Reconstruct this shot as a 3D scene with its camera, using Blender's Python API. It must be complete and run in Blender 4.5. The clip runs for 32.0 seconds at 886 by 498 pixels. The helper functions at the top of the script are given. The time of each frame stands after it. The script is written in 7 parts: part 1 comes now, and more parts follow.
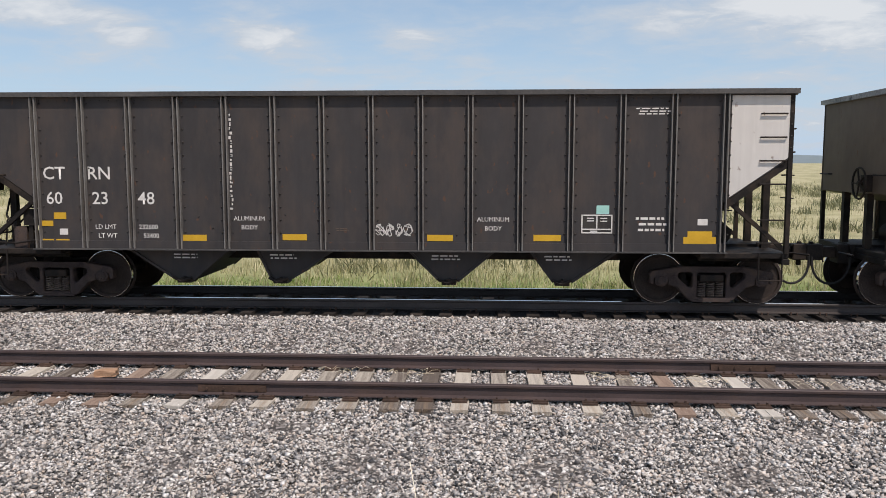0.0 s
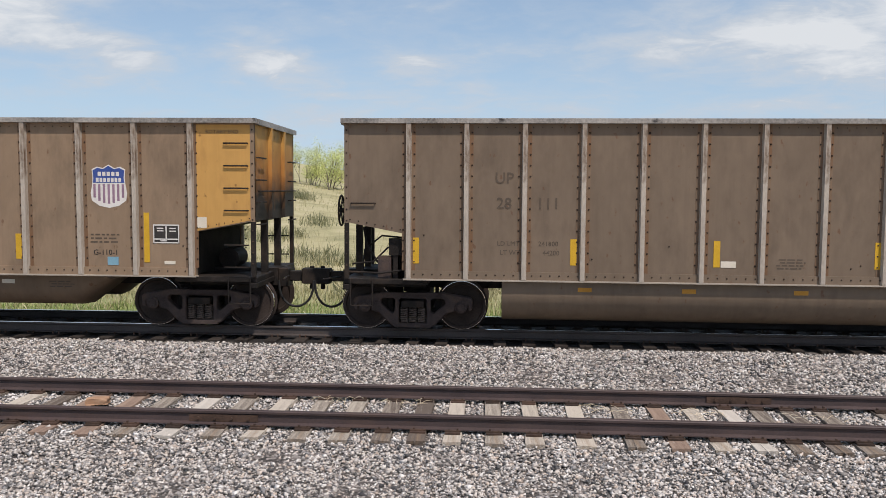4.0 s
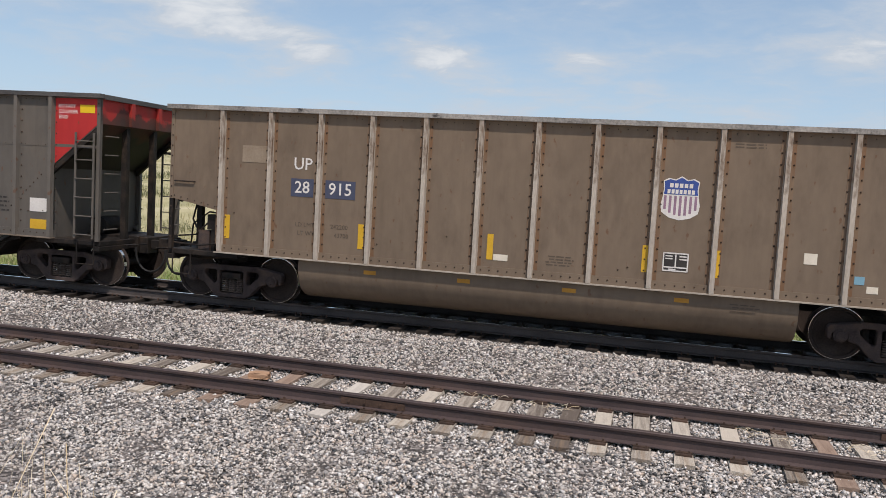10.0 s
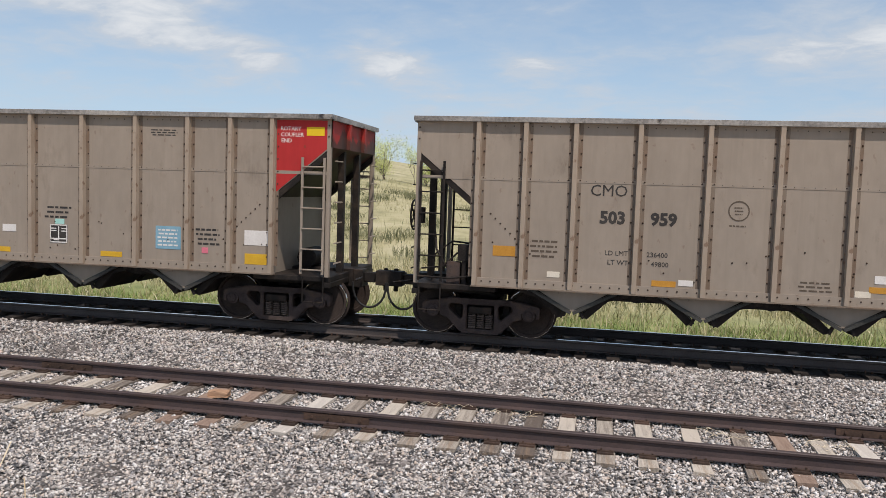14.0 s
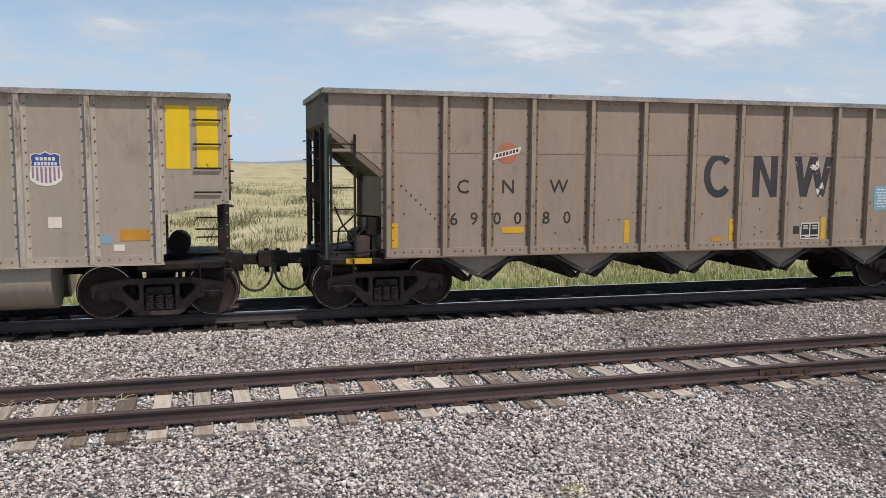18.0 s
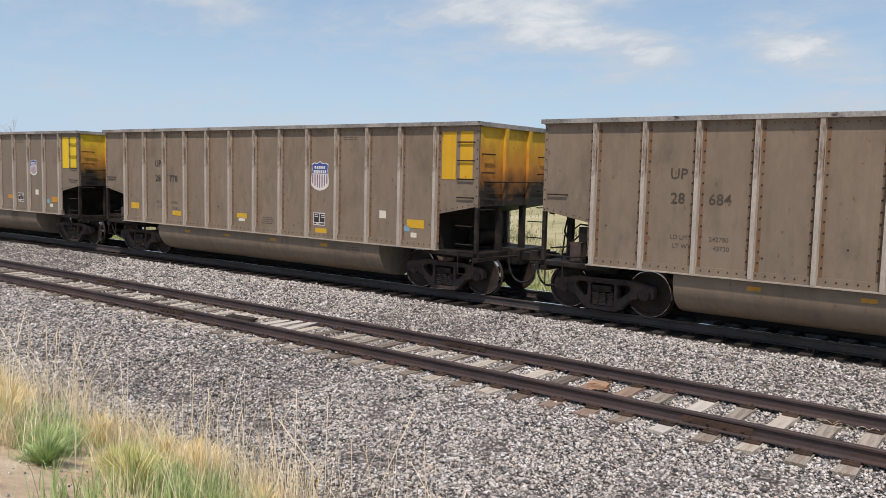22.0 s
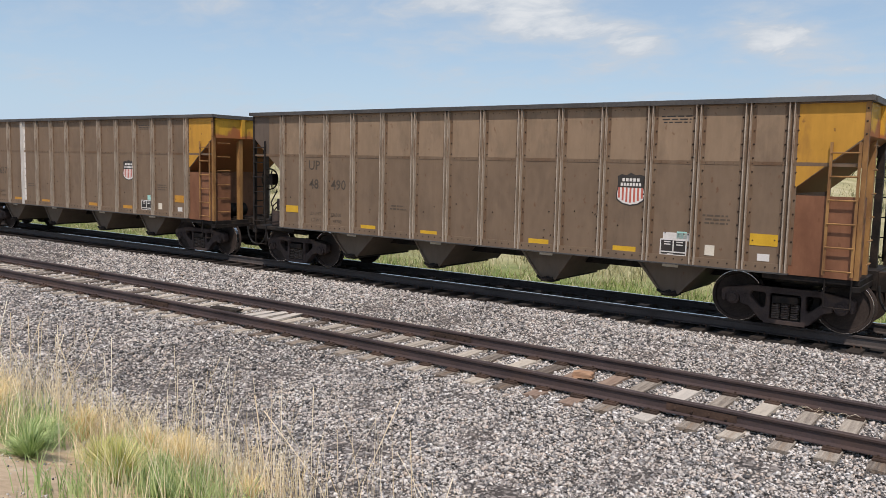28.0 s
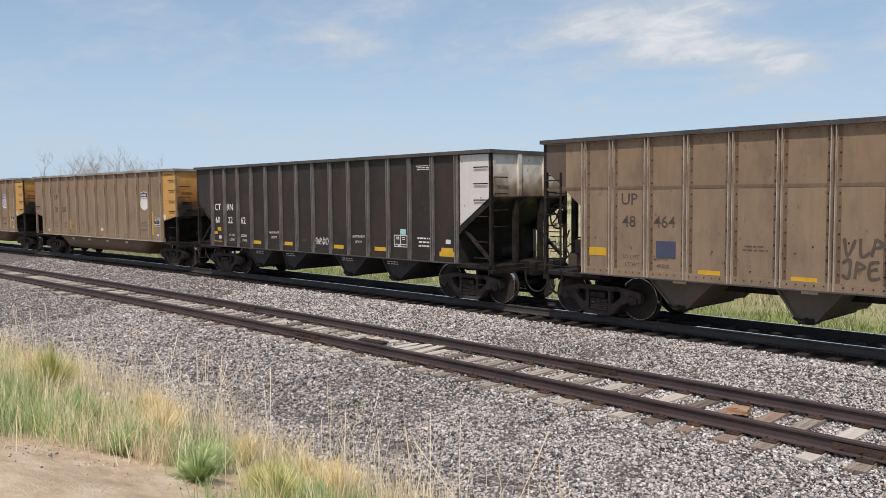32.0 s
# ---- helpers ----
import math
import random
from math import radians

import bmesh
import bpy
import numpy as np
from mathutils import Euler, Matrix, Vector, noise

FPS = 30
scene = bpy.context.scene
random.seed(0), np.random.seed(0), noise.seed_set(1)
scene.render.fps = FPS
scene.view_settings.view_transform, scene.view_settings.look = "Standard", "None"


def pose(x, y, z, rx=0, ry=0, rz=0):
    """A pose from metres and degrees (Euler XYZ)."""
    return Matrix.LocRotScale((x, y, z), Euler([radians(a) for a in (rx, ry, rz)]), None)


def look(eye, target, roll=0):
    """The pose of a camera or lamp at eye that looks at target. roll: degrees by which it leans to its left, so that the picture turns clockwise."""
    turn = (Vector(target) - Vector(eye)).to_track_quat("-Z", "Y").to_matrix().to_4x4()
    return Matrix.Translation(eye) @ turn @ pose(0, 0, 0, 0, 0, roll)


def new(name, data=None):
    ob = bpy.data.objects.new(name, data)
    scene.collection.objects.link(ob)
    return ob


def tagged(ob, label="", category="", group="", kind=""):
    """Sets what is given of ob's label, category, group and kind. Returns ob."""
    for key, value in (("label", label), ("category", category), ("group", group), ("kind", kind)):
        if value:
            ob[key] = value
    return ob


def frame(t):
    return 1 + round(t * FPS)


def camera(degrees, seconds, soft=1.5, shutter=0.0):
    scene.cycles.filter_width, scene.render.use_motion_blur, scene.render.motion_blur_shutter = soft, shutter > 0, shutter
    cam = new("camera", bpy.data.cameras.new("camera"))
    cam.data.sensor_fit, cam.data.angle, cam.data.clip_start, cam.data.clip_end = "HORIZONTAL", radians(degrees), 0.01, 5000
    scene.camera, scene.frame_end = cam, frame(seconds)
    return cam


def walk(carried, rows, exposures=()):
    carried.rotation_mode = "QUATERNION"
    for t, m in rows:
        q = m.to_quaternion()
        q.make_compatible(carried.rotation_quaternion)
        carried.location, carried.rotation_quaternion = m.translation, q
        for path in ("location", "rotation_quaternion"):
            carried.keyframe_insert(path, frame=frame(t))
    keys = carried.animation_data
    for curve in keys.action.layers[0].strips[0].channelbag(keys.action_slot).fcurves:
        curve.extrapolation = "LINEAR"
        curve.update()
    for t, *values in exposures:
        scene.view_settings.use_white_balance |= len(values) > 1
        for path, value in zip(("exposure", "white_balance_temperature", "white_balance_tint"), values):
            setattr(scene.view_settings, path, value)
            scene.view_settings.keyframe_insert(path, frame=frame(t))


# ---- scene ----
from mathutils.geometry import tessellate_polygon

cam = camera(57.3, 32.0, soft=0.5)
PATH = [
    (0, (-0.036, -0.166, 2.989), (-0.18, 1.819, 2.782), -0.0),
    (0.5, (0.051, -0.098, 3.1), (-0.128, 1.882, 2.879), -0.8),
    (1, (-0.158, -0.129, 3.074), (-0.305, 1.857, 2.883), -0.7),
    (1.5, (0.056, -0.106, 3.101), (-0.12, 1.879, 2.923), -0.9),
    (2, (0.068, -0.126, 3.108), (-0.081, 1.861, 2.948), -1.0),
    (2.5, (0.23, -0.147, 3.021), (0.038, 1.839, 2.884), -1.1),
    (4.5, (0.018, -0.118, 3.104), (-0.101, 1.873, 2.948), 1.2),
    (5, (0.157, -0.038, 3.174), (0.082, 1.952, 2.99), 2.2),
    (5.5, (0.009, -0.11, 3.104), (0.024, 1.881, 2.918), 3.5),
    (6, (0.088, -0.11, 2.999), (0.128, 1.881, 2.809), 4.3),
    (6.5, (-0.017, -0.061, 3.087), (0.052, 1.924, 2.854), 5.0),
    (7, (-0.016, -0.069, 3.089), (0.036, 1.915, 2.841), 4.9),
    (7.5, (-0.017, -0.079, 3.093), (-0.026, 1.905, 2.845), 4.6),
    (8, (-0.04, -0.076, 3.114), (-0.145, 1.908, 2.877), 4.3),
    (8.5, (-0.035, -0.054, 3.085), (-0.289, 1.92, 2.887), 3.9),
    (9, (-0.01, -0.048, 3.121), (-0.412, 1.902, 2.934), 3.5),
    (9.5, (0.039, -0.049, 3.083), (-0.435, 1.886, 2.907), 3.3),
    (10, (0.043, -0.071, 3.09), (-0.48, 1.852, 2.924), 3.3),
    (10.5, (-0.028, -0.092, 3.137), (-0.563, 1.828, 2.965), 3.1),
    (11, (0.003, -0.072, 3.086), (-0.543, 1.847, 2.933), 2.7),
    (11.5, (-0.017, -0.077, 3.091), (-0.528, 1.852, 2.96), 2.8),
    (12, (-0.197, -0.152, 3.109), (-0.633, 1.798, 2.996), 2.9),
    (12.5, (-0.101, -0.084, 3.215), (-0.516, 1.867, 3.083), 2.4),
    (13, (-0.033, -0.082, 3.233), (-0.429, 1.874, 3.09), 2.0),
    (13.5, (-0.015, -0.08, 3.129), (-0.407, 1.876, 2.991), 1.9),
    (15.5, (-0.092, -0.013, 3.248), (-0.638, 1.902, 3.06), 2.0),
    (16, (-0.049, -0.073, 3.091), (-0.556, 1.855, 2.929), 1.8),
    (16.5, (-0.001, -0.055, 3.085), (-0.362, 1.905, 2.908), 1.9),
    (17, (0.044, -0.068, 3.09), (0.035, 1.924, 2.903), 1.3),
    (17.5, (0.028, -0.055, 3.087), (0.441, 1.891, 2.882), 0.6),
    (18, (0.202, -0.071, 3.122), (0.734, 1.846, 2.917), 0.3),
    (18.5, (0.066, -0.074, 3.124), (0.284, 1.906, 2.95), 1.2),
    (19, (0.02, -0.06, 3.155), (-0.276, 1.912, 2.985), 2.0),
    (19.5, (0.02, -0.06, 3.155), (-0.674, 1.807, 2.976), 3.2),
    (20, (0.02, -0.06, 3.155), (-1.015, 1.64, 2.956), 2.4),
    (20.5, (0.02, -0.06, 3.155), (-1.221, 1.495, 2.943), 2.3),
    (21, (0.02, -0.06, 3.155), (-1.295, 1.433, 2.95), 1.9),
    (21.5, (0.02, -0.06, 3.155), (-1.281, 1.447, 2.964), 1.8),
    (22, (0.02, -0.06, 3.155), (-1.231, 1.490, 2.971), 1.4),
    (22.5, (0.02, -0.06, 3.155), (-1.2, 1.515, 2.973), 1.1),
    (23, (0.026, -0.035, 3.148), (-1.173, 1.556, 2.967), 0.6),
    (23.5, (0.02, -0.06, 3.155), (-1.19, 1.524, 2.986), 0.9),
    (24, (0.02, -0.06, 3.155), (-1.217, 1.503, 2.996), 1.1),
    (24.5, (0.02, -0.06, 3.155), (-1.242, 1.484, 3.005), 1.5),
    (25, (0.02, -0.06, 3.155), (-1.248, 1.479, 3.003), 1.8),
    (25.5, (0.02, -0.06, 3.155), (-1.253, 1.474, 2.989), 2.1),
    (27.5, (0.02, -0.06, 3.155), (-1.227, 1.487, 2.932), 1.7),
    (28, (0.02, -0.06, 3.155), (-1.2, 1.511, 2.948), 1.3),
    (28.5, (0.02, -0.06, 3.155), (-1.173, 1.534, 2.967), 1.2),
    (29, (0.02, -0.06, 3.155), (-1.159, 1.547, 2.993), 1.1),
    (29.5, (0.02, -0.06, 3.155), (-1.162, 1.548, 3.014), 1.0),
    (30, (0.02, -0.06, 3.155), (-1.183, 1.533, 3.029), 0.7),
    (30.5, (0.02, -0.06, 3.155), (-1.2, 1.52, 3.035), 0.7),
    (31, (0.02, -0.06, 3.155), (-1.244, 1.485, 3.03), 0.2),
    (31.5, (0.02, -0.06, 3.155), (-1.332, 1.408, 3.024), -0.1),
    (32, (0.03, -0.126, 3.167), (-1.447, 1.217, 3.036), -0.5),
]
walk(cam, [(t, look(eye, target, roll)) for t, eye, target, roll in PATH])

# ---- the line: main track curving gently, siding beside it ----
BEND_X, BEND_R, BEND_LEN = 6.5, 681.0, 95.0
MAIN_Y, MAIN_Z = 15.695, 0.455      # centre line and rail top of the main track
SIDE_OFF, SIDE_Z = -4.942, 0.2      # siding centre line from the main one, and its rail top


def line(s, off=0.0):
    """Place and heading on the curve at s metres along it, off metres beyond the centre line."""
    d = max(0.0, BEND_X - s)
    a = min(d, BEND_LEN) / BEND_R
    x, y = BEND_X - BEND_R * math.sin(a), MAIN_Y - BEND_R * (1 - math.cos(a))
    rest = max(0.0, d - BEND_LEN)
    x, y = x - rest * math.cos(a), y - rest * math.sin(a)
    if s > BEND_X:
        x = s
    return x - off * math.sin(a), y + off * math.cos(a), a


def travelled(t):
    u = (t - 16) / 16
    return 9.5305 * t - 1.9865 * (u * u - 1) + 0.6472 * (u ** 3 - u)


PITCH, FIRST = 16.18, 5.7345

# ---- world and sun ----
SUN_ELEV, SUN_AZ = 60.0, 148.0     # azimuth clockwise from +y
world = bpy.data.worlds.new("sky")
scene.world = world
world.use_nodes = True

CLOUDS = (
    (-16.2, 8.9, 6.0, 2.0, -22, 0.17),
    (-25.3, 8.9, 4.1, 1.5, -25, 0.12),
    (-29.4, 9.6, 6.3, 1.8, -15, 0.10),
    (-5.9, 8.6, 6.9, 1.8, -15, 0.10),
    (19.2, 9.4, 10.9, 3.2, 5, 0.09),
    (22.3, 9.9, 19.0, 4.3, 0, 0.13),
    (34.5, 9.1, 4.7, 2.4, 20, 0.12),
    (38.0, 8.9, 2.2, 1.5, 0, 0.14),
    (42.6, 9.5, 4.1, 2.2, 0, 0.12),
    (-34.9, 11.4, 10.9, 1.4, 3, 0.17),
    (-29.0, 8.7, 6.9, 2.2, -8, 0.12),
    (-38.0, 8.0, 5.2, 1.2, 0, 0.09),
    (-55.5, 11.0, 6.9, 2.2, -20, 0.07),
)


def sky():
    nt = world.node_tree
    nt.nodes.clear()
    n, l = nt.nodes.new, nt.links.new
    out, bg = n("ShaderNodeOutputWorld"), n("ShaderNodeBackground")
    tex = n("ShaderNodeTexSky")
    tex.sky_type, tex.sun_disc = "NISHITA", False
    tex.sun_elevation, tex.sun_rotation = radians(SUN_ELEV), radians(SUN_AZ)
    tex.air_density, tex.dust_density, tex.ozone_density = 1.0, 0.7, 2.2
    geo = n("ShaderNodeTexCoord")
    sep = n("ShaderNodeSeparateXYZ")
    l(geo.outputs["Generated"], sep.inputs[0])
    # clouds lie on a flat layer: divide the direction by its height
    up = n("ShaderNodeMath"); up.operation = "MAXIMUM"; up.inputs[1].default_value = 0.0
    l(sep.outputs["Z"], up.inputs[0])
    lift = n("ShaderNodeMath"); lift.operation = "ADD"; lift.inputs[1].default_value = 0.2
    l(up.outputs[0], lift.inputs[0])
    div = n("ShaderNodeVectorMath"); div.operation = "DIVIDE"
    comb = n("ShaderNodeCombineXYZ")
    for k in range(3):
        l(lift.outputs[0], comb.inputs[k])
    l(geo.outputs["Generated"], div.inputs[0]); l(comb.outputs[0], div.inputs[1])
    mp = n("ShaderNodeMapping")
    mp.inputs["Scale"].default_value = (0.8, 0.95, 0.0)
    mp.inputs["Rotation"].default_value = (0, 0, radians(14))
    mp.inputs["Location"].default_value = (3.1, 1.7, 0)
    l(div.outputs[0], mp.inputs[0])
    big, small = n("ShaderNodeTexNoise"), n("ShaderNodeTexNoise")
    big.inputs["Scale"].default_value, big.inputs["Detail"].default_value = 2.3, 9
    big.inputs["Roughness"].default_value, big.inputs["Distortion"].default_value = 0.56, 0.25
    small.inputs["Scale"].default_value, small.inputs["Detail"].default_value = 0.9, 2
    l(mp.outputs[0], big.inputs[0]); l(mp.outputs[0], small.inputs[0])

    def math_node(op, a, b):
        m = n("ShaderNodeMath"); m.operation = op
        for k, v in enumerate((a, b)):
            if isinstance(v, float):
                m.inputs[k].default_value = v
            else:
                l(v, m.inputs[k])
        return m.outputs[0]

    # more cloud towards the east than in the clear west
    east = math_node("MULTIPLY", sep.outputs["X"], 0.09)
    cover = math_node("ADD", math_node("MULTIPLY", small.outputs["Fac"], 0.36), east)
    wisp = n("ShaderNodeTexNoise")
    wisp.inputs["Scale"].default_value, wisp.inputs["Detail"].default_value = 8.0, 7
    wisp.inputs["Roughness"].default_value, wisp.inputs["Distortion"].default_value = 0.6, 0.6
    l(mp.outputs[0], wisp.inputs[0])
    shape = math_node("ADD", math_node("MULTIPLY", big.outputs["Fac"], 0.95), math_node("MULTIPLY", wisp.outputs["Fac"], 0.45))
    amount = math_node("ADD", math_node("SUBTRACT", shape, 0.34), cover)
    # the cloud banks of this day: azimuth, elevation, half width, half height and tilt in degrees, and weight
    for azimuth, elevation, wide, tall, tilt, weight in CLOUDS:
        a, b, c = radians(azimuth), radians(elevation), radians(tilt)
        right = Vector((math.cos(a), -math.sin(a), 0))
        rise = Vector((-math.sin(a) * math.sin(b), -math.cos(a) * math.sin(b), math.cos(b)))
        squares = []
        for axis, size in ((right * math.cos(c) + rise * math.sin(c), wide), (rise * math.cos(c) - right * math.sin(c), tall)):
            mid = axis.dot(Vector((math.sin(a) * math.cos(b), math.cos(a) * math.cos(b), math.sin(b))))
            d = n("ShaderNodeVectorMath"); d.operation = "DOT_PRODUCT"; d.inputs[1].default_value = axis
            l(geo.outputs["Generated"], d.inputs[0])
            u = math_node("MULTIPLY", math_node("SUBTRACT", d.outputs["Value"], float(mid)), 1 / math.sin(radians(size)))
            squares.append(math_node("MULTIPLY", u, u))
        near = math_node("MAXIMUM", math_node("SUBTRACT", 1.0, math_node("ADD", squares[0], squares[1])), 0.0)
        # only on this side of the sky
        facing = n("ShaderNodeVectorMath"); facing.operation = "DOT_PRODUCT"; facing.inputs[1].default_value = (math.sin(a), math.cos(a), 0.2)
        l(geo.outputs["Generated"], facing.inputs[0])
        near = math_node("MULTIPLY", near, math_node("GREATER_THAN", facing.outputs["Value"], 0.0))
        amount = math_node("ADD", amount, math_node("MULTIPLY", near, weight))

    def ramp_node(src, *stops):
        r = n("ShaderNodeValToRGB")
        e = r.color_ramp.elements
        e[0].position, e[1].position = stops[0][0], stops[-1][0]
        e[0].color, e[1].color = (*[stops[0][1]] * 3, 1), (*[stops[-1][1]] * 3, 1)
        for p, v in stops[1:-1]:
            e.new(p).color = (v, v, v, 1)
        l(src, r.inputs[0])
        return r.outputs[0]

    thin = ramp_node(amount, (0.42, 0.0), (0.55, 0.22), (0.64, 0.52), (0.74, 0.9))
    haze = ramp_node(up.outputs[0], (0.0, 0.9), (0.07, 0.64), (0.17, 0.42), (0.34, 0.24))

    def blend(f, a, c):
        m = n("ShaderNodeMix"); m.data_type = "RGBA"
        l(f, m.inputs["Factor"]); l(a, m.inputs["A"]); m.inputs["B"].default_value = (*c, 1)
        return m
    hazy = blend(haze, tex.outputs[0], (4.75, 6.2, 8.15))
    core = ramp_node(amount, (0.72, 0.0), (0.86, 0.85))
    mix = blend(core, blend(thin, hazy.outputs["Result"], (5.45, 5.9, 6.55)).outputs["Result"], (7.2, 7.4, 7.7))
    l(mix.outputs["Result"], bg.inputs[0])
    bg.inputs[1].default_value = 0.105
    l(bg.outputs[0], out.inputs[0])


sky()
sun = new("sun", bpy.data.lights.new("sun", "SUN"))
sun.data.energy, sun.data.angle, sun.data.color = 3.7, radians(1.2), (1.0, 0.876, 0.785)
az, el = radians(SUN_AZ), radians(SUN_ELEV)
sun.matrix_world = look((60 * math.sin(az) * math.cos(el), 60 * math.cos(az) * math.cos(el), 60 * math.sin(el)), (0, 0, 0))

# ---- materials ----
def surface(name, dark, light, rough=0.7, scale=3.0, fine=40.0, bump=0.15, metal=0.0, stretch=(1, 1, 1), wear=None, wear_at=(0.6, 0.75), wear_scale=1.2, vary=0.0, island=False, dist=0.01, gloss=0.25):
    """Two scales of noise between two colours, an optional third colour in patches, and fine relief."""
    m = bpy.data.materials.new(name)
    m.use_nodes = True
    nt = m.node_tree
    n, l = nt.nodes.new, nt.links.new
    b = nt.nodes["Principled BSDF"]
    co = n("ShaderNodeTexCoord")
    mp = n("ShaderNodeMapping"); mp.inputs["Scale"].default_value = stretch
    l(co.outputs["Object"], mp.inputs[0])
    a, c = n("ShaderNodeTexNoise"), n("ShaderNodeTexNoise")
    a.inputs["Scale"].default_value, a.inputs["Detail"].default_value = scale, 5
    c.inputs["Scale"].default_value, c.inputs["Detail"].default_value = fine, 4
    l(mp.outputs[0], a.inputs[0]); l(mp.outputs[0], c.inputs[0])
    mi = n("ShaderNodeMix"); mi.data_type = "FLOAT"; mi.inputs["Factor"].default_value = 0.4
    l(a.outputs["Fac"], mi.inputs["A"]); l(c.outputs["Fac"], mi.inputs["B"])
    fac = mi.outputs["Result"]
    if vary:
        info = n("ShaderNodeNewGeometry") if island else n("ShaderNodeObjectInfo")
        ad = n("ShaderNodeMath"); ad.operation = "MULTIPLY_ADD"
        l(info.outputs["Random Per Island" if island else "Random"], ad.inputs[0]); ad.inputs[1].default_value = vary
        l(fac, ad.inputs[2])
        sb = n("ShaderNodeMath"); sb.operation = "SUBTRACT"; sb.inputs[1].default_value = vary / 2
        l(ad.outputs[0], sb.inputs[0]); fac = sb.outputs[0]
    ramp = n("ShaderNodeValToRGB")
    ramp.color_ramp.elements[0].position, ramp.color_ramp.elements[1].position = 0.32, 0.68
    ramp.color_ramp.elements[0].color, ramp.color_ramp.elements[1].color = (*dark, 1), (*light, 1)
    l(fac, ramp.inputs[0])
    col = ramp.outputs[0]
    if wear:
        w = n("ShaderNodeTexNoise"); w.inputs["Scale"].default_value, w.inputs["Detail"].default_value = wear_scale, 8
        w.inputs["Roughness"].default_value = 0.65
        l(mp.outputs[0], w.inputs[0])
        wr = n("ShaderNodeValToRGB")
        wr.color_ramp.elements[0].position, wr.color_ramp.elements[1].position = wear_at
        l(w.outputs["Fac"], wr.inputs[0])
        wm = n("ShaderNodeMix"); wm.data_type = "RGBA"; wm.inputs["B"].default_value = (*wear, 1)
        l(wr.outputs[0], wm.inputs["Factor"]); l(col, wm.inputs["A"]); col = wm.outputs["Result"]
    l(col, b.inputs["Base Color"])
    b.inputs["Roughness"].default_value, b.inputs["Metallic"].default_value = rough, metal
    b.inputs["Specular IOR Level"].default_value = 0.5 if metal else gloss
    if bump:
        bp = n("ShaderNodeBump"); bp.inputs["Strength"].default_value, bp.inputs["Distance"].default_value = bump, dist
        l(c.outputs["Fac"], bp.inputs["Height"]); l(bp.outputs[0], b.inputs["Normal"])
    return m


def tone(c, k):
    return tuple(min(1.0, v * k) for v in c)


def paint(name, c, dirt=(0.10, 0.075, 0.055), k=0.14, rough=0.62, at=(0.5, 0.95), rust=0.6):
    """Old paint on steel or aluminium: streaked down the side, with dust in patches, specked with rust."""
    m = surface(name, tone(c, 1 - k), tone(c, 1 + k), rough, 0.9, 7, 0.05, stretch=(1.3, 1, 0.55), wear=dirt, wear_at=at, wear_scale=1.6, dist=0.003)
    nt = m.node_tree
    n, l = nt.nodes.new, nt.links.new
    b = nt.nodes["Principled BSDF"]
    col = b.inputs["Base Color"].links[0].from_socket
    co = n("ShaderNodeTexCoord")
    for stretch, scale, stops, tint, most in (((7.0, 1, 0.22), 1.3, (0.52, 0.72), tone(c, 0.6), 0.17), ((9.0, 1, 0.5), 2.1, (0.55, 0.7), tone(c, 1.25), 0.12), ((1, 1, 0.6), 9.0, (0.66, 0.72), (0.13, 0.06, 0.03), rust)):
        mp = n("ShaderNodeMapping"); mp.inputs["Scale"].default_value = stretch
        mp.inputs["Location"].default_value = (scale, 0.3, 2.2 * scale)
        l(co.outputs["Object"], mp.inputs[0])
        t = n("ShaderNodeTexNoise"); t.inputs["Scale"].default_value, t.inputs["Detail"].default_value = scale, 6
        l(mp.outputs[0], t.inputs[0])
        r = n("ShaderNodeMapRange"); r.inputs["From Min"].default_value, r.inputs["From Max"].default_value, r.inputs["To Max"].default_value = *stops, most
        l(t.outputs["Fac"], r.inputs["Value"])
        x = n("ShaderNodeMix"); x.data_type = "RGBA"; x.inputs["B"].default_value = (*tint, 1)
        l(r.outputs["Result"], x.inputs["Factor"]); l(col, x.inputs["A"])
        col = x.outputs["Result"]
    l(col, b.inputs["Base Color"])
    return m


def graded_end(name, c, lo, hi, mid, low):
    """A painted car end, darker towards the bottom: low at the foot, mid between, plain at the top."""
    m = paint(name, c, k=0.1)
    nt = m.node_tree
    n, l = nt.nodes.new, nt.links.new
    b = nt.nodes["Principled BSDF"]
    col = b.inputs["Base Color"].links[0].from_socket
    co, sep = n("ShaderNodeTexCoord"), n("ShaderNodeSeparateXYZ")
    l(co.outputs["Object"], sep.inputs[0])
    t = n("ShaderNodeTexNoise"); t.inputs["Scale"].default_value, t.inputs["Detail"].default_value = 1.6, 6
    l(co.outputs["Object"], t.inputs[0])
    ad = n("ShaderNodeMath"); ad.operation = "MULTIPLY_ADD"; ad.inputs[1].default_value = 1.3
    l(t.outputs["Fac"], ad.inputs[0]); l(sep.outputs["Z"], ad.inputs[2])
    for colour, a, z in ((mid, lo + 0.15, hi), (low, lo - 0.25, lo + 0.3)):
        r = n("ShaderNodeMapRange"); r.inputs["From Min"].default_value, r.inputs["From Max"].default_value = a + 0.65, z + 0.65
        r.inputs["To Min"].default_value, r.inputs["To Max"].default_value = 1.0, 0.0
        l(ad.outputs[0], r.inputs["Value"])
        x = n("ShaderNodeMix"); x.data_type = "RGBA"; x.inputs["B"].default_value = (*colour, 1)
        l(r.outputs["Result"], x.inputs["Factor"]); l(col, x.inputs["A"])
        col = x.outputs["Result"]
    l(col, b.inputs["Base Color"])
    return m


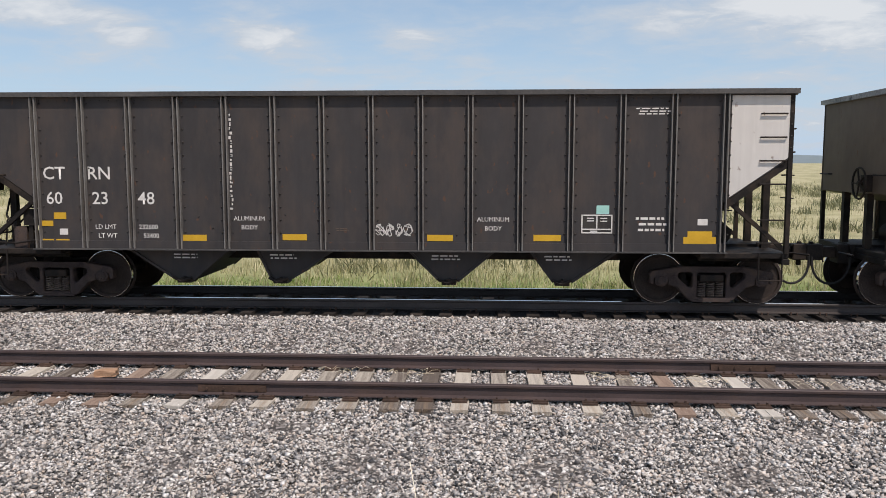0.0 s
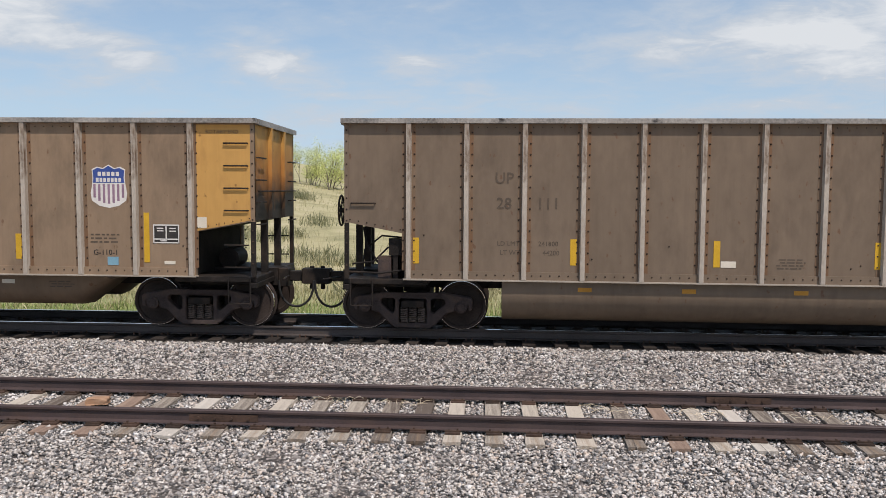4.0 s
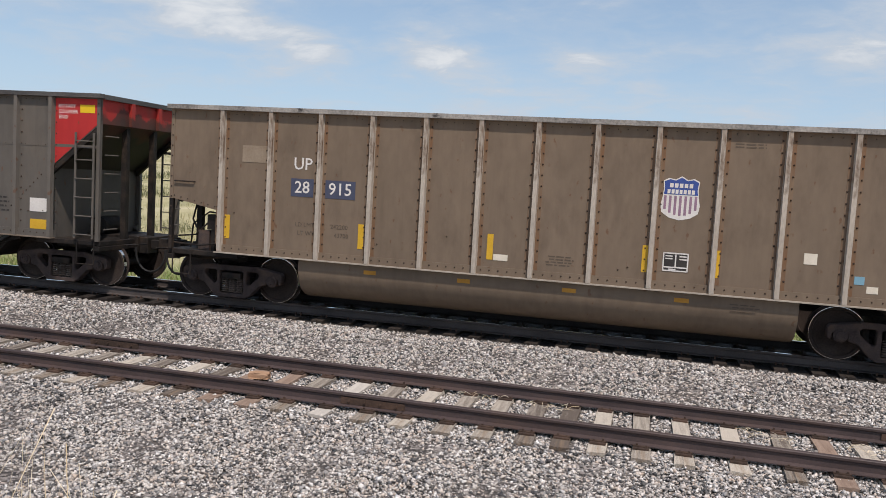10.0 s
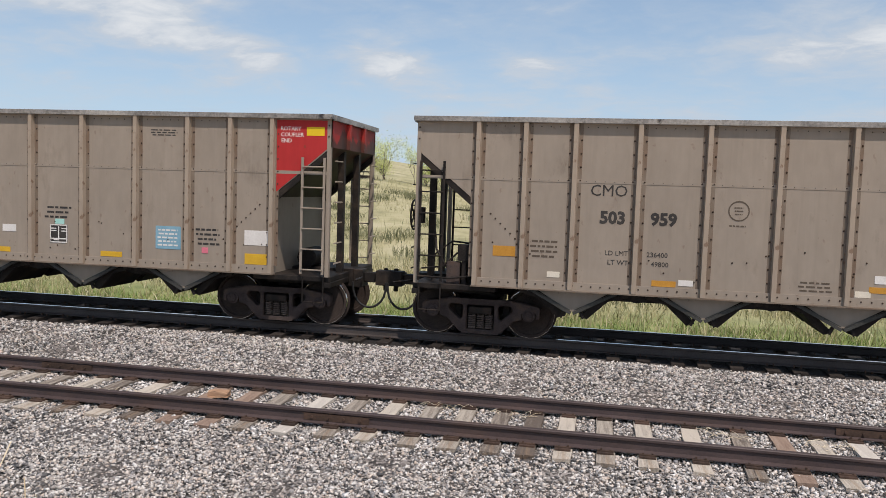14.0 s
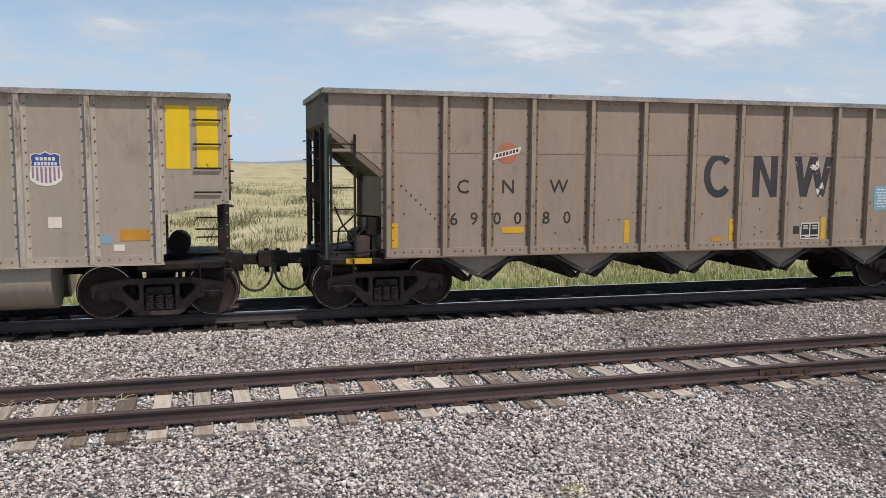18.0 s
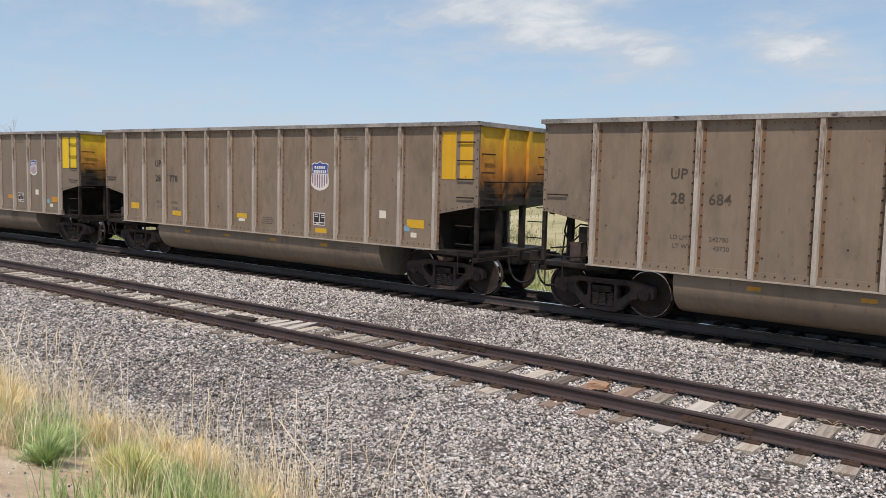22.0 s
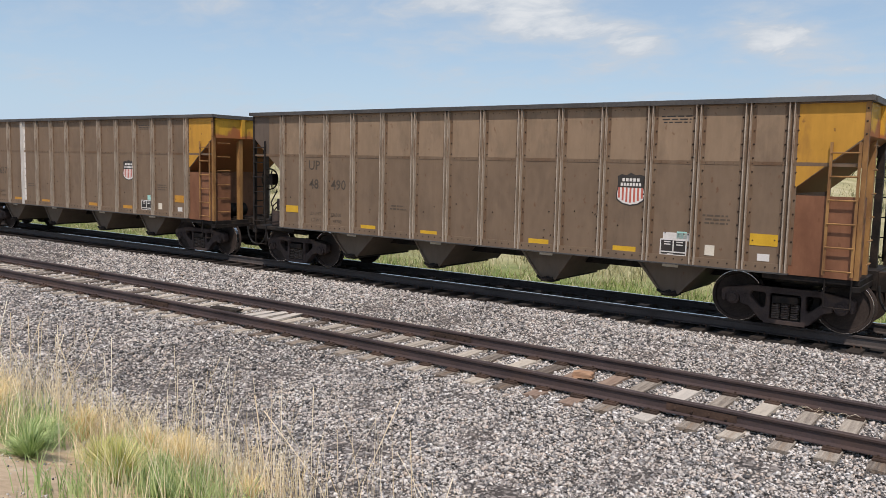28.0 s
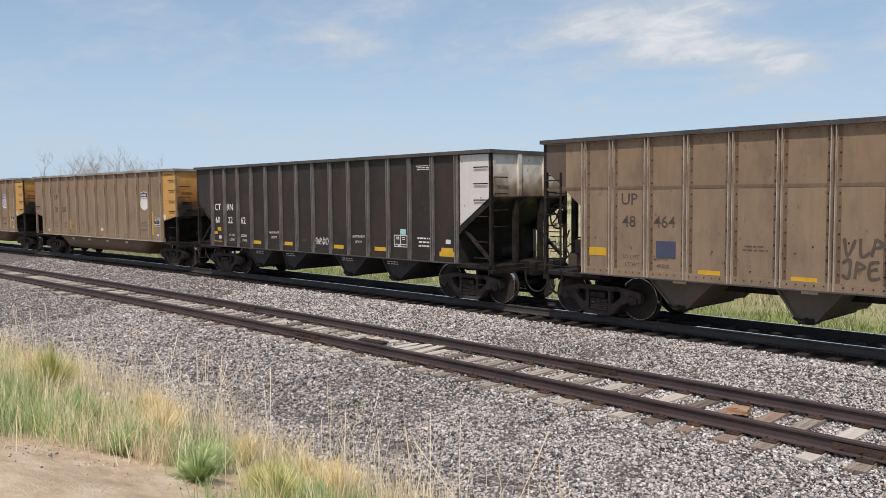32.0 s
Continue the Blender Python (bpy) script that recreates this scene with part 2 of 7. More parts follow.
M = {}
M["tan"] = paint("tan_paint", (0.265, 0.191, 0.128))
M["tan_light"] = paint("light_tan_paint", (0.268, 0.210, 0.147), k=0.1, at=(0.6, 1.0), rust=0.3)
M["tan_grey"] = paint("grey_tan_paint", (0.299, 0.244, 0.196), k=0.1, at=(0.6, 1.0), rust=0.3)
M["brown"] = paint("brown_paint", (0.184, 0.131, 0.089))
M["brown_tub"] = paint("dusty_brown_paint", (0.181, 0.138, 0.100))
M["tan_tub"] = paint("dusty_tan_paint", (0.224, 0.176, 0.130))
M["brown_dark"] = paint("dark_brown_paint", (0.15, 0.115, 0.085))
M["alu"] = paint("dull_aluminium", (0.335, 0.294, 0.238), k=0.1, rough=0.55, at=(0.6, 1.0), rust=0.3)
M["greybrown"] = paint("grey_brown_paint", (0.298, 0.254, 0.207), k=0.1, at=(0.6, 1.0), rust=0.3)
M["tan_warm"] = paint("warm_tan_paint", (0.245, 0.174, 0.114), k=0.14)
M["alu_dull"] = paint("dusty_aluminium", (0.203, 0.165, 0.125), k=0.1, rough=0.58, at=(0.6, 1.0), rust=0.3)
M["alu_sill"] = surface("scuffed_aluminium", (0.30, 0.26, 0.215), (0.43, 0.385, 0.325), 0.5, 2.2, 30, 0.08, wear=(0.15, 0.10, 0.065), wear_at=(0.6, 0.74), wear_scale=3.0)
M["alu_flange"] = surface("bare_aluminium_flange", (0.36, 0.33, 0.285), (0.48, 0.445, 0.39), 0.5, 2.2, 30, 0.06)
M["dusty_patch"] = surface("dusty_wiped_patch", (0.22, 0.17, 0.12), (0.30, 0.245, 0.185), 0.7, 4, 30, 0.05)
M["pink"] = surface("pink_sticker", (0.62, 0.16, 0.22), (0.72, 0.22, 0.28), 0.5, 4, 60, 0.03)
M["black"] = paint("black_paint", (0.048, 0.045, 0.046), dirt=(0.082, 0.064, 0.055), at=(0.45, 0.8))
M["black_brown"] = paint("rust_dusted_black_paint", (0.033, 0.028, 0.026), dirt=(0.06, 0.04, 0.03), at=(0.45, 0.8))
M["charcoal"] = paint("charcoal_paint", (0.110, 0.100, 0.089), dirt=(0.15, 0.125, 0.10))
M["rib_pale"] = surface("bare_aluminium_rib", (0.32, 0.28, 0.235), (0.56, 0.505, 0.435), 0.5, 2.6, 34, 0.1, stretch=(1, 1, 0.3), wear=(0.13, 0.085, 0.055), wear_at=(0.54, 0.66), wear_scale=3.4)
M["rib_tan"] = surface("worn_tan_rib", (0.23, 0.175, 0.12), (0.40, 0.315, 0.22), 0.6, 2.6, 34, 0.1, stretch=(1, 1, 0.3), wear=(0.15, 0.07, 0.035), wear_at=(0.56, 0.68), wear_scale=3.4)
M["chord"] = surface("weathered_top_rail", (0.10, 0.095, 0.09), (0.44, 0.42, 0.39), 0.5, 1.4, 26, 0.12, wear=(0.045, 0.042, 0.042), wear_at=(0.60, 0.68), wear_scale=2.4)
M["chord_dark"] = surface("dark_top_rail", (0.04, 0.04, 0.042), (0.11, 0.105, 0.10), 0.55, 1.2, 22, 0.12)
M["yellow"] = paint("yellow_paint", (0.62, 0.36, 0.025), dirt=(0.30, 0.16, 0.04), k=0.08, at=(0.6, 0.85))
M["bright_yellow"] = paint("bright_yellow_paint", (0.72, 0.50, 0.02), dirt=(0.35, 0.24, 0.05), k=0.06, at=(0.65, 0.9))
M["orange"] = paint("ochre_paint", (0.54, 0.31, 0.095), dirt=(0.30, 0.15, 0.055), k=0.08, at=(0.55, 0.85))
M["white"] = paint("white_paint", (0.62, 0.60, 0.57), dirt=(0.26, 0.15, 0.09), k=0.06, at=(0.62, 0.85))
M["red"] = paint("red_paint", (0.42, 0.03, 0.03), k=0.1, at=(0.65, 0.9))
M["green"] = paint("dark_green_paint", (0.050, 0.068, 0.056), k=0.15, at=(0.6, 0.9))
M["rib_dark"] = surface("dark_slim_rib", (0.10, 0.095, 0.09), (0.26, 0.25, 0.235), 0.45, 2.0, 30, 0.1, stretch=(1, 1, 0.4), wear=(0.08, 0.06, 0.05), wear_at=(0.5, 0.8), wear_scale=3)
# Shade of surfaces turned from the sun, put into the paint colour.
M["shade_dark"] = paint("shade_darkened_paint", (0.085, 0.068, 0.056), dirt=(0.045, 0.038, 0.032), k=0.2)
M["rust_post"] = paint("rusted_ochre_steel", (0.34, 0.19, 0.07), dirt=(0.12, 0.055, 0.03), k=0.25, at=(0.42, 0.7))
M["hop_yellow"] = paint("dirty_ochre_yellow", (0.50, 0.265, 0.042), dirt=(0.24, 0.12, 0.04), k=0.14, at=(0.5, 0.78))
M["white_end"] = graded_end("white_end_dark_foot", (0.68, 0.65, 0.58), 2.78, 3.2, (0.42, 0.34, 0.25), (0.03, 0.027, 0.025))
M["yellow_end"] = graded_end("yellow_end_dark_foot", (0.64, 0.38, 0.03), 2.62, 3.5, (0.55, 0.23, 0.045), (0.035, 0.03, 0.026))
M["orange_end"] = graded_end("ochre_end_dark_foot", (0.52, 0.29, 0.08), 2.65, 3.5, (0.42, 0.19, 0.055), (0.035, 0.03, 0.026))
M["bright_end"] = graded_end("bright_yellow_end_dark_foot", (0.70, 0.47, 0.03), 2.65, 3.5, (0.56, 0.27, 0.05), (0.04, 0.034, 0.03))
M["hop_end"] = graded_end("rust_stained_end", (0.58, 0.33, 0.04), 3.2, 3.45, (0.38, 0.145, 0.055), (0.34, 0.13, 0.055))
M["red_end"] = graded_end("red_end_dark_foot", (0.40, 0.035, 0.03), 3.4, 3.62, (0.14, 0.04, 0.03), (0.045, 0.038, 0.034))
M["green_end"] = graded_end("green_end_dark_foot", (0.045, 0.075, 0.05), 3.4, 3.62, (0.05, 0.055, 0.045), (0.035, 0.032, 0.03))
M["rust_sheet"] = paint("rust_brown_sheet", (0.225, 0.105, 0.058), dirt=(0.13, 0.055, 0.03), k=0.2, at=(0.45, 0.75))
M["flange"] = paint("rust_stained_flange", (0.185, 0.132, 0.09), dirt=(0.17, 0.085, 0.04), k=0.22, at=(0.42, 0.75))
M["flange_hop"] = paint("worn_brown_flange", (0.175, 0.125, 0.085), dirt=(0.12, 0.065, 0.035), k=0.2, at=(0.45, 0.78))
M["rib_edge"] = surface("scraped_channel_edge", (0.21, 0.165, 0.12), (0.52, 0.45, 0.37), 0.5, 2.2, 34, 0.1, stretch=(1, 1, 0.3), wear=(0.16, 0.09, 0.05), wear_at=(0.56, 0.68), wear_scale=3.4)
M["flange_grey"] = paint("grime_stained_flange", (0.19, 0.155, 0.122), dirt=(0.15, 0.09, 0.055), k=0.2, at=(0.45, 0.8))
M["skirt_edge"] = surface("dark_greasy_flange", (0.03, 0.032, 0.03), (0.075, 0.075, 0.07), 0.5, 3, 40, 0.1)
M["coal_film"] = paint("paint_under_coal_film", (0.115, 0.09, 0.072), dirt=(0.06, 0.05, 0.042), k=0.2)
M["wall_black"] = surface("near_black_wall", (0.012, 0.011, 0.010), (0.045, 0.04, 0.034), 0.9, 2, 40, 0.2, gloss=0.12)
M["under"] = surface("greasy_black_steel", (0.011, 0.010, 0.010), (0.036, 0.031, 0.028), 0.6, 3, 40, 0.2, wear=(0.06, 0.042, 0.03), wear_at=(0.5, 0.8), wear_scale=3, gloss=0.12)
M["bogie"] = surface("dusty_cast_steel", (0.033, 0.026, 0.026), (0.095, 0.075, 0.069), 0.75, 4, 45, 0.25, wear=(0.10, 0.066, 0.048), wear_at=(0.5, 0.8), wear_scale=4, gloss=0.12)
M["coil"] = surface("dusty_spring_steel", (0.07, 0.056, 0.05), (0.20, 0.16, 0.135), 0.6, 4, 45, 0.2)
M["wheel"] = surface("brown_wheel_steel", (0.022, 0.018, 0.017), (0.064, 0.050, 0.044), 0.6, 3, 40, 0.15, gloss=0.12)
M["tread"] = surface("polished_steel", (0.6, 0.6, 0.6), (0.75, 0.75, 0.75), 0.12, 3, 60, 0.05, metal=1.0)
M["rubber"] = surface("black_rubber", (0.012, 0.012, 0.013), (0.03, 0.03, 0.03), 0.6, 5, 60, 0.1)
M["ink"] = surface("dark_stencil_paint", (0.028, 0.026, 0.026), (0.06, 0.055, 0.05), 0.6, 2, 30, 0.05)
M["faded_ink"] = surface("faded_stencil_paint", (0.085, 0.068, 0.052), (0.13, 0.10, 0.075), 0.65, 2, 30, 0.05)
M["chalk"] = surface("white_stencil_paint", (0.60, 0.58, 0.55), (0.76, 0.74, 0.71), 0.6, 2, 30, 0.05)
M["ghost"] = surface("thin_white_spray", (0.30, 0.28, 0.25), (0.46, 0.44, 0.41), 0.7, 4, 30, 0.05)
M["ink_red"] = surface("faded_red_disc", (0.34, 0.12, 0.08), (0.46, 0.19, 0.13), 0.6, 4, 40, 0.03)
M["reflector"] = surface("yellow_reflector", (0.52, 0.31, 0.025), (0.68, 0.42, 0.04), 0.4, 4, 60, 0.05)
M["reflector_dull"] = surface("dull_amber_reflector", (0.42, 0.20, 0.03), (0.56, 0.29, 0.05), 0.5, 4, 60, 0.05)
M["cream"] = surface("pale_sticker", (0.60, 0.55, 0.45), (0.75, 0.70, 0.60), 0.5, 4, 60, 0.03)
M["sky_blue"] = surface("light_blue_panel", (0.16, 0.32, 0.42), (0.24, 0.42, 0.52), 0.5, 4, 60, 0.03)
M["teal"] = surface("pale_teal_sticker", (0.30, 0.58, 0.52), (0.40, 0.68, 0.62), 0.5, 4, 60, 0.03)
M["blue"] = surface("blue_enamel", (0.035, 0.07, 0.25), (0.06, 0.10, 0.33), 0.45, 4, 60, 0.03)
M["navy"] = surface("navy_patch", (0.05, 0.06, 0.10), (0.08, 0.09, 0.14), 0.6, 4, 60, 0.03)
M["stripe_red"] = surface("faded_red_stripe", (0.42, 0.10, 0.07), (0.55, 0.16, 0.12), 0.55, 4, 60, 0.03)
M["stripe_mauve"] = surface("faded_purple_stripe", (0.22, 0.14, 0.20), (0.34, 0.22, 0.30), 0.55, 4, 60, 0.03)
M["steel_rail"] = surface("weathered_brown_rail", (0.042, 0.031, 0.032), (0.086, 0.062, 0.061), 0.6, 1.5, 40, 0.15, wear=(0.09, 0.057, 0.045), wear_at=(0.5, 0.8), wear_scale=1.0, gloss=0.4)
M["rail_main"] = surface("dark_oily_rail", (0.04, 0.034, 0.033), (0.085, 0.072, 0.068), 0.6, 1.5, 40, 0.15, gloss=0.4)
M["plate"] = surface("rusty_tie_plate", (0.035, 0.025, 0.02), (0.095, 0.06, 0.045), 0.8, 6, 50, 0.25, vary=0.3)
M["tie"] = surface("weathered_grey_timber", (0.14, 0.115, 0.097), (0.56, 0.505, 0.43), 0.85, 3.0, 42, 0.7, stretch=(7, 0.5, 7), wear=(0.32, 0.225, 0.145), wear_at=(0.57, 0.72), wear_scale=0.5, vary=0.5, dist=0.015)
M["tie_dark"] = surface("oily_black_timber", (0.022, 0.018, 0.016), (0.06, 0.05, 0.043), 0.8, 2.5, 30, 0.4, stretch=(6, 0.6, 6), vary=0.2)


def stone_material():
    """Crushed granite, each stone of its own grey; older and darker away from the tracks."""
    m = bpy.data.materials.new("crushed_granite")
    m.use_nodes = True
    nt = m.node_tree
    n, l = nt.nodes.new, nt.links.new
    b = nt.nodes["Principled BSDF"]
    g = n("ShaderNodeNewGeometry")

    def ramp_of(stops):
        r = n("ShaderNodeValToRGB")
        e = r.color_ramp.elements
        e[0].position, e[0].color = stops[0][0], (*stops[0][1], 1)
        e[1].position, e[1].color = stops[-1][0], (*stops[-1][1], 1)
        for p, c in stops[1:-1]:
            e.new(p).color = (*c, 1)
        l(g.outputs["Random Per Island"], r.inputs[0])
        return r.outputs[0]

    fresh = ramp_of(((0.0, (0.06, 0.06, 0.064)), (0.14, (0.15, 0.148, 0.147)), (0.28, (0.42, 0.385, 0.355)), (0.42, (0.68, 0.64, 0.60)), (0.54, (0.24, 0.24, 0.247)), (0.66, (0.80, 0.765, 0.725)), (0.8, (0.56, 0.46, 0.385)), (0.9, (0.74, 0.715, 0.69)), (1.0, (0.90, 0.88, 0.86))))
    old = ramp_of(((0.0, (0.045, 0.045, 0.049)), (0.18, (0.12, 0.118, 0.118)), (0.36, (0.36, 0.335, 0.31)), (0.5, (0.17, 0.172, 0.18)), (0.72, (0.56, 0.53, 0.50)), (0.88, (0.40, 0.32, 0.265)), (1.0, (0.82, 0.80, 0.78))))
    no = n("ShaderNodeTexNoise"); no.inputs["Scale"].default_value, no.inputs["Detail"].default_value = 60, 4
    wide = n("ShaderNodeTexNoise"); wide.inputs["Scale"].default_value, wide.inputs["Detail"].default_value = 0.7, 4
    co = n("ShaderNodeTexCoord"); l(co.outputs["Object"], no.inputs[0]); l(co.outputs["Object"], wide.inputs[0])
    at = n("ShaderNodeAttribute"); at.attribute_name = "age"
    ad = n("ShaderNodeMath"); ad.operation = "MULTIPLY_ADD"; ad.inputs[1].default_value = 1.6
    l(wide.outputs["Fac"], ad.inputs[0]); l(at.outputs["Fac"], ad.inputs[2])
    st = n("ShaderNodeMapRange"); st.inputs["From Min"].default_value, st.inputs["From Max"].default_value = 0.75, 1.55
    l(ad.outputs[0], st.inputs["Value"])
    mi = n("ShaderNodeMix"); mi.data_type = "RGBA"
    l(st.outputs["Result"], mi.inputs["Factor"]); l(fresh, mi.inputs["A"]); l(old, mi.inputs["B"])
    sp = n("ShaderNodeMix"); sp.data_type = "RGBA"; sp.blend_type = "MULTIPLY"; sp.inputs["Factor"].default_value = 0.35
    gr = n("ShaderNodeMapRange"); gr.inputs["From Min"].default_value, gr.inputs["From Max"].default_value = 0.3, 0.6
    l(no.outputs["Fac"], gr.inputs["Value"])
    l(mi.outputs["Result"], sp.inputs["A"]); l(gr.outputs["Result"], sp.inputs["B"])
    l(sp.outputs["Result"], b.inputs["Base Color"])
    b.inputs["Roughness"].default_value = 0.75
    return m


M["stone"] = stone_material()


def ground_material():
    """Gravel near the tracks, grass and soil beyond, by the place on the ground."""
    m = bpy.data.materials.new("ground_cover")
    m.use_nodes = True
    nt = m.node_tree
    n, l = nt.nodes.new, nt.links.new
    b = nt.nodes["Principled BSDF"]
    at = n("ShaderNodeAttribute"); at.attribute_name = "beyond"
    co = n("ShaderNodeTexCoord")

    def noise_ramp(scale, stops, detail=6):
        t = n("ShaderNodeTexNoise"); t.inputs["Scale"].default_value, t.inputs["Detail"].default_value = scale, detail
        t.inputs["Roughness"].default_value = 0.65
        l(co.outputs["Object"], t.inputs[0])
        r = n("ShaderNodeValToRGB")
        e = r.color_ramp.elements
        e[0].position, e[0].color = stops[0][0], (*stops[0][1], 1)
        e[1].position, e[1].color = stops[-1][0], (*stops[-1][1], 1)
        for p, c in stops[1:-1]:
            e.new(p).color = (*c, 1)
        l(t.outputs["Fac"], r.inputs[0])
        return r.outputs[0], t.outputs["Fac"]

    vor = n("ShaderNodeTexVoronoi"); vor.inputs["Scale"].default_value = 26
    l(co.outputs["Object"], vor.inputs[0])
    vr = n("ShaderNodeValToRGB")
    e = vr.color_ramp.elements
    e[0].color, e[1].color = (0.03, 0.028, 0.028, 1), (0.34, 0.31, 0.29, 1)
    e.new(0.6).color = (0.13, 0.115, 0.105, 1)
    sx = n("ShaderNodeSeparateColor"); l(vor.outputs["Color"], sx.inputs[0]); l(sx.outputs[0], vr.inputs[0])
    field, ff = noise_ramp(0.35, [(0.3, (0.22, 0.22, 0.11)), (0.5, (0.40, 0.365, 0.205)), (0.7, (0.50, 0.45, 0.29))])
    lush, lf = noise_ramp(1.2, [(0.3, (0.09, 0.14, 0.035)), (0.5, (0.19, 0.25, 0.07)), (0.75, (0.34, 0.36, 0.15))])
    soil, sf = noise_ramp(3.0, [(0.3, (0.42, 0.31, 0.20)), (0.52, (0.62, 0.48, 0.33)), (0.72, (0.76, 0.64, 0.48))])
    wob = n("ShaderNodeTexNoise"); wob.inputs["Scale"].default_value = 0.6
    l(co.outputs["Object"], wob.inputs[0])
    ed = n("ShaderNodeMath"); ed.operation = "MULTIPLY_ADD"; ed.inputs[1].default_value = 1.2
    l(wob.outputs["Fac"], ed.inputs[0]); l(at.outputs["Fac"], ed.inputs[2])

    def step(lo, hi, src=None):
        r = n("ShaderNodeMapRange"); r.inputs["From Min"].default_value, r.inputs["From Max"].default_value = lo, hi
        l(src or ed.outputs[0], r.inputs["Value"])
        return r.outputs["Result"]

    def blend(f, a, c):
        k = n("ShaderNodeMix"); k.data_type = "RGBA"
        l(f, k.inputs["Factor"]); l(a, k.inputs["A"]); l(c, k.inputs["B"])
        return k.outputs["Result"]

    col = blend(step(-10.4, -9.6), soil, vr.outputs[0])
    # Train's shadow put into the bed colour: a near-black strip, partly oil-stained ballast.
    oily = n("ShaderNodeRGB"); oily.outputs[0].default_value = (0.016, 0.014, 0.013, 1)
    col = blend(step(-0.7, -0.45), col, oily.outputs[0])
    col = blend(step(3.2, 3.6), col, vr.outputs[0])
    col = blend(step(4.0, 4.6), col, lush)
    col = blend(step(8.0, 13.0), col, field)
    l(col, b.inputs["Base Color"])
    b.inputs["Roughness"].default_value = 0.95
    bp = n("ShaderNodeBump"); bp.inputs["Strength"].default_value, bp.inputs["Distance"].default_value = 0.8, 0.04
    grit = n("ShaderNodeTexNoise"); grit.inputs["Scale"].default_value, grit.inputs["Detail"].default_value = 22, 8
    grit.inputs["Roughness"].default_value = 0.7
    l(co.outputs["Object"], grit.inputs[0])
    l(grit.outputs["Fac"], bp.inputs["Height"]); l(bp.outputs[0], b.inputs["Normal"])
    return m


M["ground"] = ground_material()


def blade_material(name, stops):
    m = bpy.data.materials.new(name)
    m.use_nodes = True
    nt = m.node_tree
    n, l = nt.nodes.new, nt.links.new
    b = nt.nodes["Principled BSDF"]
    g = n("ShaderNodeNewGeometry")
    r = n("ShaderNodeValToRGB")
    e = r.color_ramp.elements
    e[0].color, e[1].color = (*stops[0], 1), (*stops[-1], 1)
    for k, c in enumerate(stops[1:-1]):
        e.new((k + 1) / (len(stops) - 1)).color = (*c, 1)
    l(g.outputs["Random Per Island"], r.inputs[0])
    l(r.outputs[0], b.inputs["Base Color"])
    b.inputs["Roughness"].default_value, b.inputs["Specular IOR Level"].default_value = 0.7, 0.25
    # light shines through the thin blades
    thin, mix = n("ShaderNodeBsdfTranslucent"), n("ShaderNodeMixShader")
    mix.inputs[0].default_value = 0.12
    l(r.outputs[0], thin.inputs["Color"])
    l(b.outputs[0], mix.inputs[1]); l(thin.outputs[0], mix.inputs[2])
    l(mix.outputs[0], nt.nodes["Material Output"].inputs["Surface"])
    return m


M["straw"] = blade_material("dry_straw", [(0.60, 0.48, 0.27), (0.84, 0.72, 0.47), (0.95, 0.88, 0.66)])
M["stalk"] = blade_material("bleached_stalk", [(0.66, 0.54, 0.36), (0.84, 0.74, 0.56), (0.92, 0.85, 0.70)])
M["tuft_green"] = blade_material("bluish_fresh_grass", [(0.22, 0.33, 0.12), (0.40, 0.52, 0.22), (0.62, 0.68, 0.37)])
M["tuft_olive"] = blade_material("yellow_green_bunchgrass", [(0.36, 0.38, 0.11), (0.56, 0.56, 0.21), (0.76, 0.70, 0.36)])
M["tuft_gold"] = blade_material("golden_bunchgrass", [(0.62, 0.48, 0.22), (0.86, 0.71, 0.39), (0.95, 0.86, 0.58)])
M["green_grass"] = blade_material("fresh_grass", [(0.10, 0.16, 0.04), (0.24, 0.32, 0.09), (0.46, 0.48, 0.22)])
M["field_grass"] = blade_material("meadow_grass", [(0.20, 0.21, 0.10), (0.40, 0.37, 0.20), (0.60, 0.55, 0.37)])
M["leaf"] = blade_material("young_willow_leaf", [(0.48, 0.53, 0.16), (0.64, 0.69, 0.26), (0.78, 0.81, 0.42)])
M["bark"] = surface("grey_bark", (0.10, 0.085, 0.07), (0.22, 0.19, 0.16), 0.9, 6, 40, 0.4)
# Distance haze is put into this paler bark colour.
M["hazed_bark"] = surface("bark_paled_by_haze", (0.26, 0.25, 0.24), (0.40, 0.38, 0.36), 0.9, 6, 40, 0.2)
# Blue of distance haze is put into the hills' colour.
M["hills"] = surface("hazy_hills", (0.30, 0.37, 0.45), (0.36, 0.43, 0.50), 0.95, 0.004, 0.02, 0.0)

# ---- mesh helpers ----
def box(bm, x0, x1, y0, y1, z0, z1):
    v = [bm.verts.new(p) for p in ((x0, y0, z0), (x1, y0, z0), (x1, y1, z0), (x0, y1, z0), (x0, y0, z1), (x1, y0, z1), (x1, y1, z1), (x0, y1, z1))]
    for f in ((3, 2, 1, 0), (4, 5, 6, 7), (0, 1, 5, 4), (1, 2, 6, 5), (2, 3, 7, 6), (3, 0, 4, 7)):
        bm.faces.new([v[k] for k in f])
    return v


def prism(bm, pts, y0, y1):
    """A polygon in x and z, drawn out from y0 to y1."""
    a, b = [bm.verts.new((x, y0, z)) for x, z in pts], [bm.verts.new((x, y1, z)) for x, z in pts]
    fs = [bm.faces.new(a), bm.faces.new(b[::-1])]
    for k in range(len(pts)):
        j = (k + 1) % len(pts)
        fs.append(bm.faces.new((a[k], b[k], b[j], a[j])))
    bmesh.ops.recalc_face_normals(bm, faces=fs)


